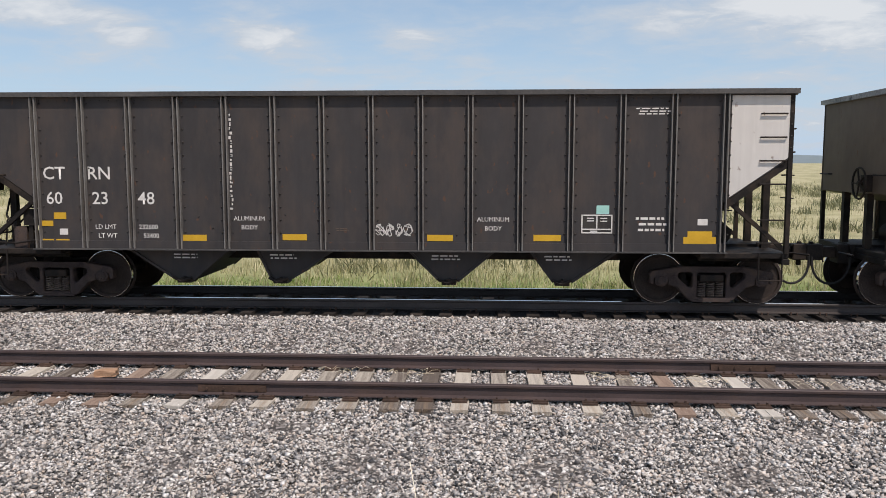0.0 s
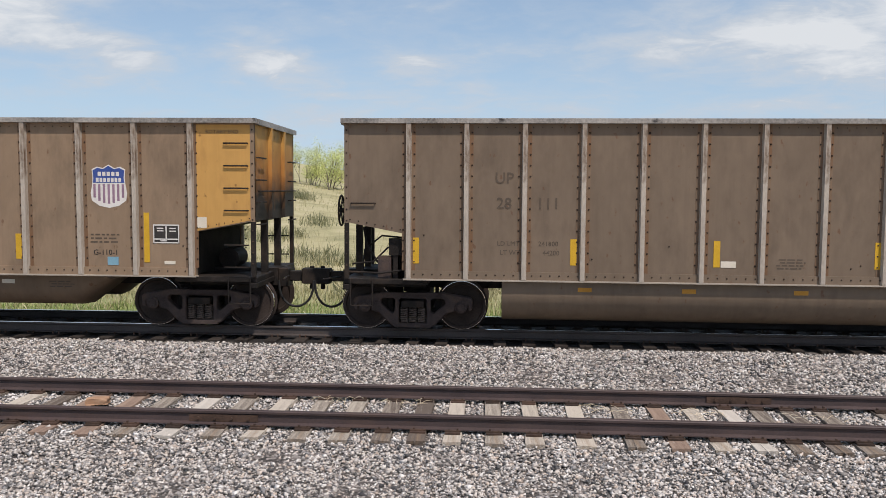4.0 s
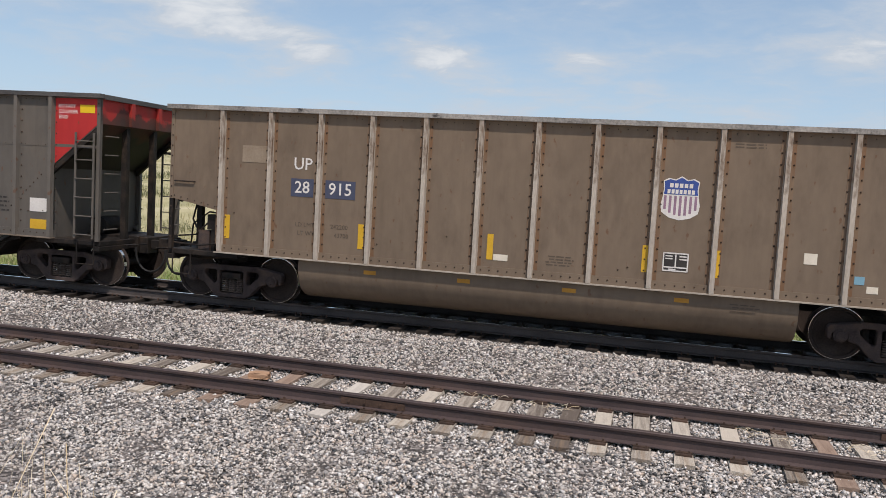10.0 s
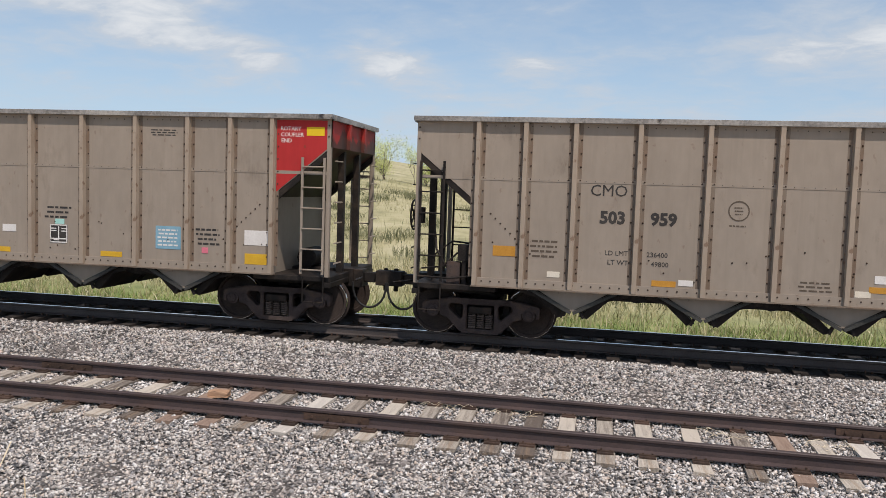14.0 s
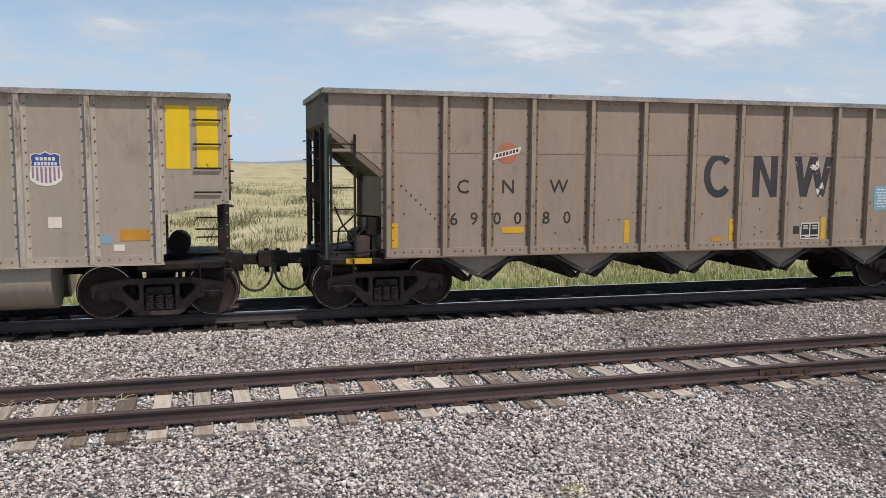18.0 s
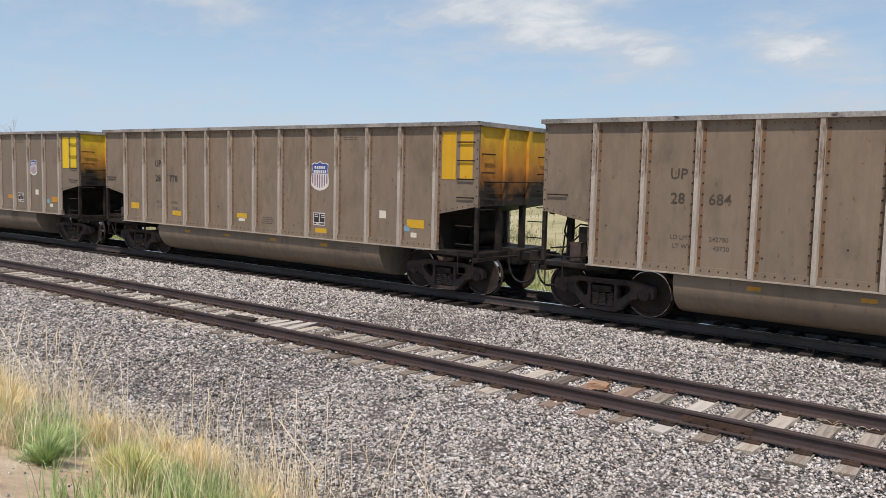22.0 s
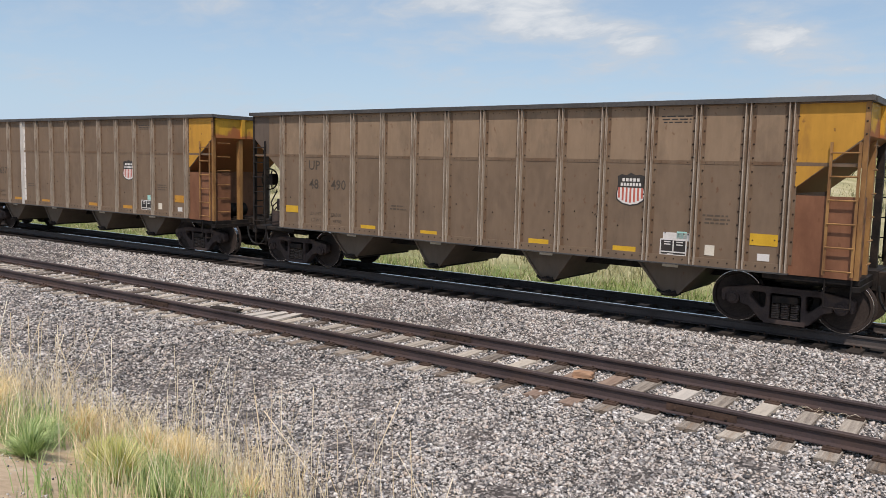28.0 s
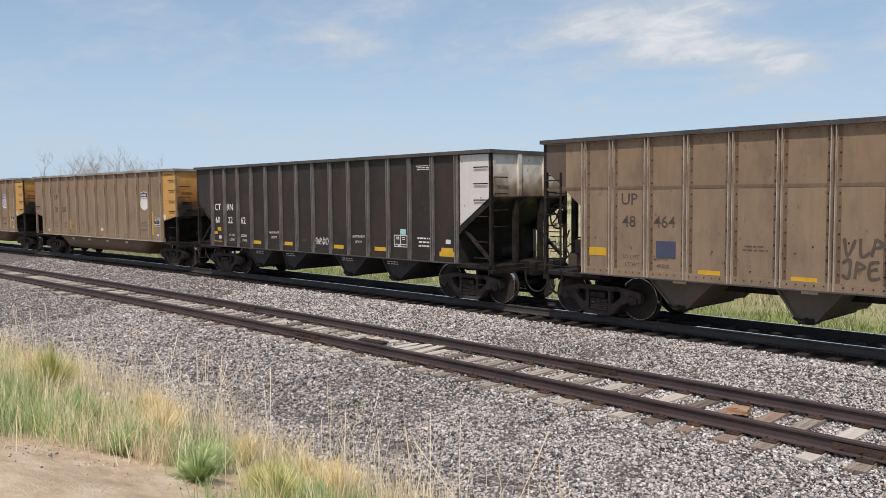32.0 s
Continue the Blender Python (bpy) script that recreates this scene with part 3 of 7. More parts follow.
def beam(bm, p, q, w, h=None):
    """A square bar from p to q."""
    p, q = Vector(p), Vector(q)
    d = (q - p).normalized()
    side = d.cross(Vector((0, 0, 1)))
    side = side.normalized() if side.length > 1e-4 else Vector((1, 0, 0))
    up = side.cross(d)
    s, u = side * w / 2, up * (h or w) / 2
    v = [bm.verts.new(e + a + b) for e in (p, q) for a, b in ((-s, -u), (s, -u), (s, u), (-s, u))]
    fs = [bm.faces.new([v[k] for k in f]) for f in ((0, 1, 2, 3), (7, 6, 5, 4), (0, 4, 5, 1), (1, 5, 6, 2), (2, 6, 7, 3), (3, 7, 4, 0))]
    bmesh.ops.recalc_face_normals(bm, faces=fs)


def tube(bm, pts, r, n=8):
    """A round bar through the points; r one radius or one for each."""
    pts = [Vector(p) for p in pts]
    rings = []
    for k, p in enumerate(pts):
        d = (pts[min(k + 1, len(pts) - 1)] - pts[max(k - 1, 0)]).normalized()
        a = d.orthogonal().normalized()
        if rings:
            a = (last - d * last.dot(d)).normalized()
        last = a
        c = d.cross(a)
        rr = r[k] if isinstance(r, (list, tuple)) else r
        rings.append([bm.verts.new(p + rr * (a * math.cos(6.2832 * j / n) + c * math.sin(6.2832 * j / n))) for j in range(n)])
    for u, v in zip(rings, rings[1:]):
        for j in range(n):
            bm.faces.new((u[j], u[(j + 1) % n], v[(j + 1) % n], v[j]))
    bm.faces.new(rings[0][::-1]), bm.faces.new(rings[-1])


def turned(bm, prof, cx, cz, n=28):
    """A solid of revolution round an axis along y: prof of (y, radius)."""
    rings = [[bm.verts.new((cx + r * math.cos(6.2832 * j / n), y, cz + r * math.sin(6.2832 * j / n))) for j in range(n)] for y, r in prof]
    fs = []
    for u, v in zip(rings, rings[1:]):
        fs += [bm.faces.new((u[j], v[j], v[(j + 1) % n], u[(j + 1) % n])) for j in range(n)]
    fs += [bm.faces.new(rings[0]), bm.faces.new(rings[-1][::-1])]
    bmesh.ops.recalc_face_normals(bm, faces=fs)


def soften(bm, w, seg=1):
    bmesh.ops.bevel(bm, geom=[e for e in bm.edges if e.is_manifold and e.calc_face_angle(0) > 0.6], offset=w, segments=seg, affect="EDGES", clamp_overlap=True)


def finish(name, bm, mat, smooth=False):
    me = bpy.data.meshes.new(name)
    bm.to_mesh(me)
    bm.free()
    me.materials.append(mat)
    if smooth:
        me.shade_smooth()
        me.set_sharp_from_angle(angle=0.6)
    return me


def part(name, bm, material, parent, label="", smooth=False):
    ob = new(name, finish(name, bm, material, smooth))
    ob.parent = parent
    return tagged(ob, label)


CACHE = {}


def shared(name, key, build, material, parent, label="", smooth=False, at=None):
    """A part whose mesh is made once and then used again."""
    if key not in CACHE:
        bm = bmesh.new()
        build(bm)
        CACHE[key] = finish(name, bm, material, smooth)
    me = CACHE[key]
    if me.materials[0] is not material:
        k2 = (key, material.name)
        if k2 not in CACHE:
            CACHE[k2] = me.copy()
            CACHE[k2].materials[0] = material
        me = CACHE[k2]
    ob = new(name, me)
    ob.parent = parent
    if at:
        ob.location = at
    return tagged(ob, label)


def setting(name, bm, material, label, category):
    return tagged(new(name, finish(name, bm, material)), label, category, kind="structure")


def thing(name, label, category, group="", at=None):
    ob = new(name)
    if at is not None:
        ob.matrix_basis = at
    return tagged(ob, label, category, group)


# ---- ground ----
def height(off, x=0.0):
    """Height of the ground, off metres beyond the main track's centre line."""
    pts = [(-40, 1.2), (-17, 1.35), (-14.2, 1.1), (-12, 0.35), (-10.2, -0.22), (-8.6, -0.33), (-6.9, -0.12), (-6.25, -0.025), (-5.9, -0.045), (-3.9, -0.045), (-3.0, -0.02), (-1.9, 0.2), (2.3, 0.2), (3.8, -0.5), (6, -0.62), (14, -0.35), (60, 0.9), (160, 3.3), (260, 3.4), (600, -2), (3000, -14)]
    z = pts[0][1]
    for (a, p), (b, q) in zip(pts, pts[1:]):
        if off >= a:
            k = min(1.0, (off - a) / (b - a))
            z = p + (q - p) * k
    if off > 14:
        rise = min(1.0, max(0.0, (-x / max(20.0, off) - 0.05) / 0.35))
        z += rise * 0.06 * min(off - 14, 130)
    return z


def swell(x, o):
    """The unevenness of the ground at x, o metres beyond the centre line."""
    if -10 < o < 12:
        return (0.012 if -6.6 < o < -3.2 else 0.04) * noise.noise((x * 0.7, o * 0.9, 3))
    return 0.25 * noise.noise((x * 0.12, o * 0.12, 5)) if o > 0 else 0.1 * noise.noise((x * 0.5, o * 0.5, 5))


def make_ground():
    xs = sorted(set([-3000, -1500, -900, -600, -420, -300, -220, -170, -140, -120] + list(range(-100, 41, 2)) + [50, 65, 90, 130, 190, 280, 420, 700, 1200, 3000]))
    offs = sorted(set([-900, -300, -120, -60, -40, -28, -20, -17] + [-15.5 + 0.5 * k for k in range(60)] + [15, 17, 20, 24, 30, 38, 48, 60, 80, 110, 140, 160, 190, 230, 260, 340, 450, 600, 1000, 1800, 3000]))
    bm = bmesh.new()
    lay = bm.verts.layers.float.new("beyond")
    rows = []
    for x in xs:
        lx, ly, _ = line(x if x > -400 else -400)
        row = []
        for o in offs:
            h = height(o, x) + swell(x, o)
            v = bm.verts.new((x, ly + o, h))
            v[lay] = o
            row.append(v)
        rows.append(row)
    for a, b in zip(rows, rows[1:]):
        for k in range(len(offs) - 1):
            bm.faces.new((a[k], b[k], b[k + 1], a[k + 1]))
    ob = setting("ground", bm, M["ground"], "gravel bed giving way to soil and a grassy meadow", "ground")
    ob.data.shade_smooth()


make_ground()


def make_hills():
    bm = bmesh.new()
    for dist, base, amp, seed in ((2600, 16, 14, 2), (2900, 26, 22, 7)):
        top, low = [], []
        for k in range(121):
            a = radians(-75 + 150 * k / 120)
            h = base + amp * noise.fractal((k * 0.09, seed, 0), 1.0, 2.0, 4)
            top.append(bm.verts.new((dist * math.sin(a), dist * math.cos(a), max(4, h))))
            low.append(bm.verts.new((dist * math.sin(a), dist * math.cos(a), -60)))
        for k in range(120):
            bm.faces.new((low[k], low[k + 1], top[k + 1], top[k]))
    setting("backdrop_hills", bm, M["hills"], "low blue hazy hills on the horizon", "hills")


make_hills()

# ---- tracks ----
RAIL = ((-0.076, 0.0), (0.076, 0.0), (0.076, 0.012), (0.012, 0.03), (0.009, 0.125), (0.036, 0.14), (0.038, 0.168), (0.03, 0.178), (-0.03, 0.178), (-0.038, 0.168), (-0.036, 0.14), (-0.009, 0.125), (-0.012, 0.03), (-0.076, 0.012))


def rail_mesh(bm, off, z):
    rings = []
    s = -190.0
    while s < 60:
        x, y, a = line(s, off)
        rings.append([bm.verts.new((x - p * math.sin(a), y + p * math.cos(a), z - 0.178 + h)) for p, h in RAIL])
        s += 1.5 if s > -70 else 5
    for u, v in zip(rings, rings[1:]):
        for k in range(len(RAIL)):
            j = (k + 1) % len(RAIL)
            bm.faces.new((u[k], v[k], v[j], u[j]))
    bm.faces.new(rings[0]), bm.faces.new(rings[-1][::-1])
    bmesh.ops.recalc_face_normals(bm, faces=bm.faces)


def rail_top(bm, off, z):
    """The strip that the wheels keep bright."""
    rings = []
    s = -190.0
    while s < 60:
        x, y, a = line(s, off)
        rings.append([bm.verts.new((x - p * math.sin(a), y + p * math.cos(a), z + 0.0015)) for p in (-0.03, 0.03)])
        s += 1.5 if s > -70 else 5
    for u, v in zip(rings, rings[1:]):
        bm.faces.new((u[0], v[0], v[1], u[1]))
    bmesh.ops.recalc_face_normals(bm, faces=bm.faces)


def tie_meshes(mat, tag):
    out = []
    rnd = random.Random(5)
    for k in range(5):
        bm = bmesh.new()
        box(bm, -0.112, 0.112, -1.235, 1.235, -0.17, 0.0)
        bmesh.ops.subdivide_edges(bm, edges=[e for e in bm.edges if abs(e.verts[0].co.y - e.verts[1].co.y) > 1], cuts=6)
        for v in bm.verts:
            v.co += Vector((rnd.uniform(-0.008, 0.008), rnd.uniform(-0.02, 0.02) if abs(v.co.y) > 1.2 else 0, rnd.uniform(-0.007, 0.004)))
        if k % 2:       # a split along the grain
            box(bm, -0.012, 0.0, -1.30, -0.95, -0.02, 0.004)
        out.append(finish("tie", bm, mat))
    return out


# the ties of the siding as they lie: uneven gaps, some bleached or newer ones
TIE_X = {0: -4.21, 3: -2.55, 5: -1.52, 7: -0.61, 9: 0.41, 11: 1.66, 12: 2.18, 14: 3.17, 17: 4.47}


SIDING_TIES = []


def make_track(name, off, z, label, ties, plate, rail_mat, s0, s1, gap, bright):
    tr = thing(name, label, "railway track")
    tr["kind"] = "structure"
    for side in (-1, 1):
        bm = bmesh.new()
        rail_mesh(bm, off + side * 0.7525, z)
        r = part("rail", bm, rail_mat, tr)
        if bright:
            bm = bmesh.new()
            rail_top(bm, off + side * 0.7525, z)
            part("running_surface", bm, M["tread"], r, "bright worn steel")
    rnd = random.Random(11)
    n0, n1 = int(s0 / gap), int(s1 / gap)
    rest, spikes = bmesh.new(), bmesh.new()
    known = sorted(TIE_X.items())
    for k in range(n0, n1):
        s = k * gap + rnd.uniform(-0.03, 0.03)
        if off < -1 and 0 <= k + 8 <= 17:
            i = k + 8
            for (a, xa), (b, xb) in zip(known, known[1:]):
                if a <= i <= b:
                    s = xa + (xb - xa) * (i - a) / (b - a)
        x, y, a = line(s, off)
        turn = a + rnd.uniform(-0.03, 0.03)
        m = Matrix.Translation((x, y, z - 0.2 + rnd.uniform(-0.006, 0.006))) @ Matrix.Rotation(turn, 4, "Z")
        if off < -1:
            SIDING_TIES.append((x, turn))
        t = new("tie", ties[k % 5])
        t.parent, t.matrix_basis = tr, m
        for side in (-1, 1):
            if plate and s > -32:
                p = new("tie_plate", plate)
                p.parent, p.matrix_basis = tr, m @ Matrix.Translation((0, side * 0.7525, 0.012))
            for dx, dy in ((-0.06, 0.1), (0.05, 0.1), (-0.05, -0.1), (0.06, -0.1)):
                c = m @ Vector((dx, side * 0.7525 + dy, 0))
                if s > -40:
                    box(spikes, c.x - 0.011, c.x + 0.011, c.y - 0.014, c.y + 0.014, c.z, c.z + rnd.uniform(0.035, 0.06))
    tagged(part("spikes", spikes, M["plate"], tr), kind="stuff")
    return tr


def plate_mesh():
    bm = bmesh.new()
    box(bm, -0.098, 0.098, -0.18, 0.18, -0.012, 0.008)
    box(bm, -0.098, 0.098, -0.13, -0.085, 0.008, 0.022)
    box(bm, -0.098, 0.098, 0.085, 0.13, 0.008, 0.022)
    return finish("tie_plate", bm, M["plate"])


PALE_TIE = surface("bleached_timber", (0.42, 0.39, 0.35), (0.62, 0.58, 0.52), 0.85, 2.5, 30, 0.4, stretch=(6, 0.6, 6))
RED_TIE = surface("reddish_timber", (0.18, 0.12, 0.09), (0.38, 0.29, 0.23), 0.85, 2.5, 30, 0.5, stretch=(6, 0.6, 6))
siding = make_track("siding_track", SIDE_OFF, SIDE_Z, "unused siding with rusty rails on weathered grey timber ties", tie_meshes(M["tie"], "a"), plate_mesh(), M["steel_rail"], -60, 14, 0.5335, False)
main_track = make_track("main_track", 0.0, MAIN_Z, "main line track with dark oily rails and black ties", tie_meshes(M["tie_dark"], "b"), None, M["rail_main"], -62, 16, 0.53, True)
for o in siding.children:
    if o.name.startswith("tie") and "plate" not in o.name:
        x = o.matrix_basis.translation.x
        for at, mat, label in ((-4.0, PALE_TIE, "bleached pale tie"), (3.37, PALE_TIE, "bleached pale tie"), (2.3, RED_TIE, "reddish split tie"), (-5.1, RED_TIE, "reddish tie"), (-5.65, RED_TIE, "reddish tie")):
            if abs(x - at) < 0.2:
                me = o.data.copy()
                me.materials[0] = mat
                o.data = me
                tagged(o, label)


# ---- ballast stones ----
def make_stones():
    rng = np.random.default_rng(4)
    base = np.array([(1.1, 0, 0), (-0.55, 0.95, 0), (-0.55, -0.95, 0), (0, 0, 0.95), (0, 0, -0.95)], float)
    tris = np.array([(0, 1, 3), (1, 2, 3), (2, 0, 3), (1, 0, 4), (2, 1, 4), (0, 2, 4)])
    places = []
    for x0, x1, o0, o1, per in ((-9, 7, -9.4, -6.3, 1750), (-9, 7, -6.3, -1.25, 1250), (-24, -9, -10.0, -1.25, 760), (-44, -24, -10.0, -1.25, 190), (7, 14, -9, -1.25, 360), (-16, -2.5, -11.2, -9.4, 760)):
        n = int((x1 - x0) * (o1 - o0) * per)
        places.append(np.stack([rng.uniform(x0, x1, n), rng.uniform(o0, o1, n)], 1))
    p = np.concatenate(places)
    p = p[rng.random(len(p)) < np.clip((p[:, 1] + 11.4) / 1.2, 0, 1)]
    # a few pebbles strewn over the bare soil
    p = np.concatenate([p, np.stack([rng.uniform(-13, -5, 1500), rng.uniform(-13.9, -11.0, 1500)], 1)])
    # clear most stones off the ties of the siding
    tx = np.array(sorted(SIDING_TIES))
    at = tx[np.abs(tx[:, 0][None] - p[:, 0][:, None]).argmin(1)] if len(p) < 1000 else tx[np.clip(np.searchsorted((tx[1:, 0] + tx[:-1, 0]) / 2, p[:, 0]), 0, len(tx) - 1)]
    dy = p[:, 1] - SIDE_OFF
    dx = p[:, 0] - (at[:, 0] - np.sin(at[:, 1]) * dy)
    on_tie = (np.abs(dx) < 0.125) & (np.abs(dy) < 1.31)
    p = p[~on_tie | (rng.random(len(p)) < 0.035)]
    cen = np.array([line(s)[1] for s in np.arange(-60, 20, 0.5)])
    yc = np.interp(p[:, 0], np.arange(-60, 20, 0.5), cen)
    prof = np.array([height(o) for o in np.arange(-14, 3, 0.1)])
    z = np.interp(p[:, 1], np.arange(-14, 3, 0.1), prof)
    # the same swells as the ground, between its grid lines
    gx, go = np.arange(-60, 22, 2.0), np.arange(-14, 3, 0.5)
    grid = np.array([[swell(a, b) for b in go] for a in gx])
    fx, fo = (p[:, 0] - gx[0]) / 2.0, (p[:, 1] - go[0]) / 0.5
    ix, io = fx.astype(int), fo.astype(int)
    fx, fo = fx - ix, fo - io
    z = z + (grid[ix, io] * (1 - fx) + grid[ix + 1, io] * fx) * (1 - fo) + (grid[ix, io + 1] * (1 - fx) + grid[ix + 1, io + 1] * fx) * fo
    n = len(p)
    size = rng.lognormal(math.log(0.0215), 0.33, n).clip(0.010, 0.045) * np.where(p[:, 1] < -11.6, 0.5, np.where(p[:, 0] < -12, 1.2, 1.0))
    z = z + rng.uniform(-0.25, 0.7, n) * size + np.where(np.abs(p[:, 1] - SIDE_OFF) < 1.45, 0.004, 0.02) * np.sin(p[:, 0] * 3.1) * np.sin(p[:, 1] * 2.7)
    q = rng.normal(size=(n, 4))
    q /= np.linalg.norm(q, axis=1, keepdims=True)
    w, x, y, k = q.T
    rot = np.stack([1 - 2 * (y * y + k * k), 2 * (x * y - k * w), 2 * (x * k + y * w), 2 * (x * y + k * w), 1 - 2 * (x * x + k * k), 2 * (y * k - x * w), 2 * (x * k - y * w), 2 * (y * k + x * w), 1 - 2 * (x * x + y * y)], 1).reshape(n, 3, 3)
    shape = (base[None] + rng.uniform(-0.34, 0.34, (n, 5, 3))) * rng.uniform(0.65, 1.2, (n, 1, 3))
    v = np.einsum("nij,nkj->nki", rot, shape) * size[:, None, None]
    v[..., 2] *= 0.75
    v += np.stack([p[:, 0], yc + p[:, 1], z], 1)[:, None]
    me = bpy.data.meshes.new("ballast_stones")
    me.vertices.add(n * 5)
    me.vertices.foreach_set("co", v.ravel().astype(np.float32))
    idx = (tris[None] + 5 * np.arange(n)[:, None, None]).ravel().astype(np.int32)
    me.loops.add(len(idx))
    me.loops.foreach_set("vertex_index", idx)
    me.polygons.add(n * 6)
    me.polygons.foreach_set("loop_start", np.arange(0, len(idx), 3, dtype=np.int32))
    me.update(calc_edges=True)
    age = me.attributes.new("age", "FLOAT", "POINT")
    old = np.clip((-6.2 - p[:, 1]) / 1.6, -0.3, 0.42) * np.clip(1.1 - np.abs(p[:, 0] + 3.5) / 60, 0.3, 1)
    old = old + np.clip((p[:, 0] + 1.0) / -8.0, -0.35, 0.02)
    old = old * 0.7 - 0.32 + 0.3 * np.clip((-p[:, 0] - 3.5) / 7, 0, 1)
    age.data.foreach_set("value", np.repeat(old, 5).astype(np.float32))
    me.materials.append(M["stone"])
    tagged(new("ballast_stones", me), "loose grey and tan crushed ballast stones", "gravel", kind="stuff")


make_stones()


# ---- grasses ----
def blades(name, roots, lo, hi, width, lean, mat, label, seed, seeded=0.0):
    """Thin bent blades that grow from the roots; a share of them carry a seed head."""
    rng = np.random.default_rng(seed)
    n = len(roots)
    h = rng.uniform(lo, hi, n)
    a, b = rng.uniform(0, 6.283, n), rng.uniform(0, 6.283, n)
    tilt = rng.normal(0, lean, n) * h
    d = np.stack([np.cos(a), np.sin(a), 0 * a], 1)
    s = np.stack([np.cos(b), np.sin(b), 0 * b], 1) * (width * rng.uniform(0.6, 1.3, n))[:, None]
    up = np.array([0, 0, 1.0])
    mid = roots + up * (h * 0.55)[:, None] + d * (tilt * 0.35)[:, None]
    tip = roots + up * h[:, None] + d * tilt[:, None]
    head = (rng.random(n) < seeded)[:, None]
    v = np.stack([roots - s, roots + s, mid - s * 0.8, mid + s * 0.8, tip - s * np.where(head, 1.5, 0.15), tip + s * np.where(head, 1.5, 0.15)], 1)
    me = bpy.data.meshes.new(name)
    me.vertices.add(n * 6)
    me.vertices.foreach_set("co", v.ravel().astype(np.float32))
    f = np.array([(0, 1, 3, 2), (2, 3, 5, 4)])
    idx = (f[None] + 6 * np.arange(n)[:, None, None]).ravel().astype(np.int32)
    me.loops.add(len(idx)); me.loops.foreach_set("vertex_index", idx)
    me.polygons.add(n * 2); me.polygons.foreach_set("loop_start", np.arange(0, len(idx), 4, dtype=np.int32))
    me.update(calc_edges=True)
    me.materials.append(mat)
    return tagged(new(name, me), label, "grass", kind="stuff")


def scatter(n, x0, x1, o0, o1, seed, clump=0.0, cl=60):
    rng = np.random.default_rng(seed)
    x, o = rng.uniform(x0, x1, n), rng.uniform(o0, o1, n)
    if clump:
        cx, co = rng.uniform(x0, x1, cl), rng.uniform(o0, o1, cl)
        k = rng.integers(0, cl, n)
        x, o = cx[k] + rng.normal(0, clump, n), co[k] + rng.normal(0, clump, n)
    return np.array([(a, line(a)[1] + b, height(b, a) - 0.02) for a, b in zip(x, o)])


M["scrub"] = blade_material("grey_green_scrub", [(0.10, 0.11, 0.06), (0.20, 0.21, 0.11), (0.34, 0.33, 0.20)])
blades("meadow_grass", np.concatenate([scatter(46000, -70, 30, 6.0, 18, 1, 0.45, 1600), scatter(40000, -110, 45, 18, 70, 2, 1.0, 1600)]), 0.14, 0.42, 0.014, 0.6, M["field_grass"], "tall yellowing meadow grass behind the train", 3)
blades("meadow_scrub", scatter(26000, -60, 30, 10, 60, 22, 0.5, 260), 0.2, 0.6, 0.02, 0.7, M["scrub"], "low grey-green scrub scattered over the meadow", 23)
blades("trackside_grass", scatter(45000, -60, 25, 3.9, 8.5, 4, 0.4, 1100), 0.06, 0.2, 0.012, 0.7, M["green_grass"], "fresh green grass along the far edge of the ballast", 5)
blades("dry_grass", np.concatenate([scatter(6200, -24, -5.2, -12.6, -10.7, 6, 0.17, 70), scatter(1900, -19, -5.2, -11.0, -10.4, 16, 0.13, 40), scatter(500, -20, 2, -10.3, -9.7, 7, 0.12, 30), scatter(1100, -14, -8.0, -13.8, -12.6, 20, 0.2, 22)]), 0.2, 0.6, 0.003, 0.5, M["straw"], "dry straw-coloured grass beside the gravel", 8)
blades("green_tufts", np.concatenate([scatter(7500, -24, -5, -13.2, -11.2, 9, 0.2, 46), scatter(2600, -14, -8.1, -13.9, -12.6, 19, 0.22, 24)]), 0.14, 0.42, 0.005, 0.4, M["tuft_green"], "low fresh green grass between the dry clumps", 10)
blades("tall_stalks", np.concatenate([scatter(260, -19, -3.4, -12.4, -10.2, 12, 0.25, 60), scatter(190, -12.5, -4.9, -11.9, -10.5, 15, 0.2, 16), scatter(14, -3, 1.5, -10.6, -9.9, 14)]), 0.6, 1.3, 0.0026, 0.3, M["stalk"], "tall bleached seed stalks beside the gravel", 13, 0.5)


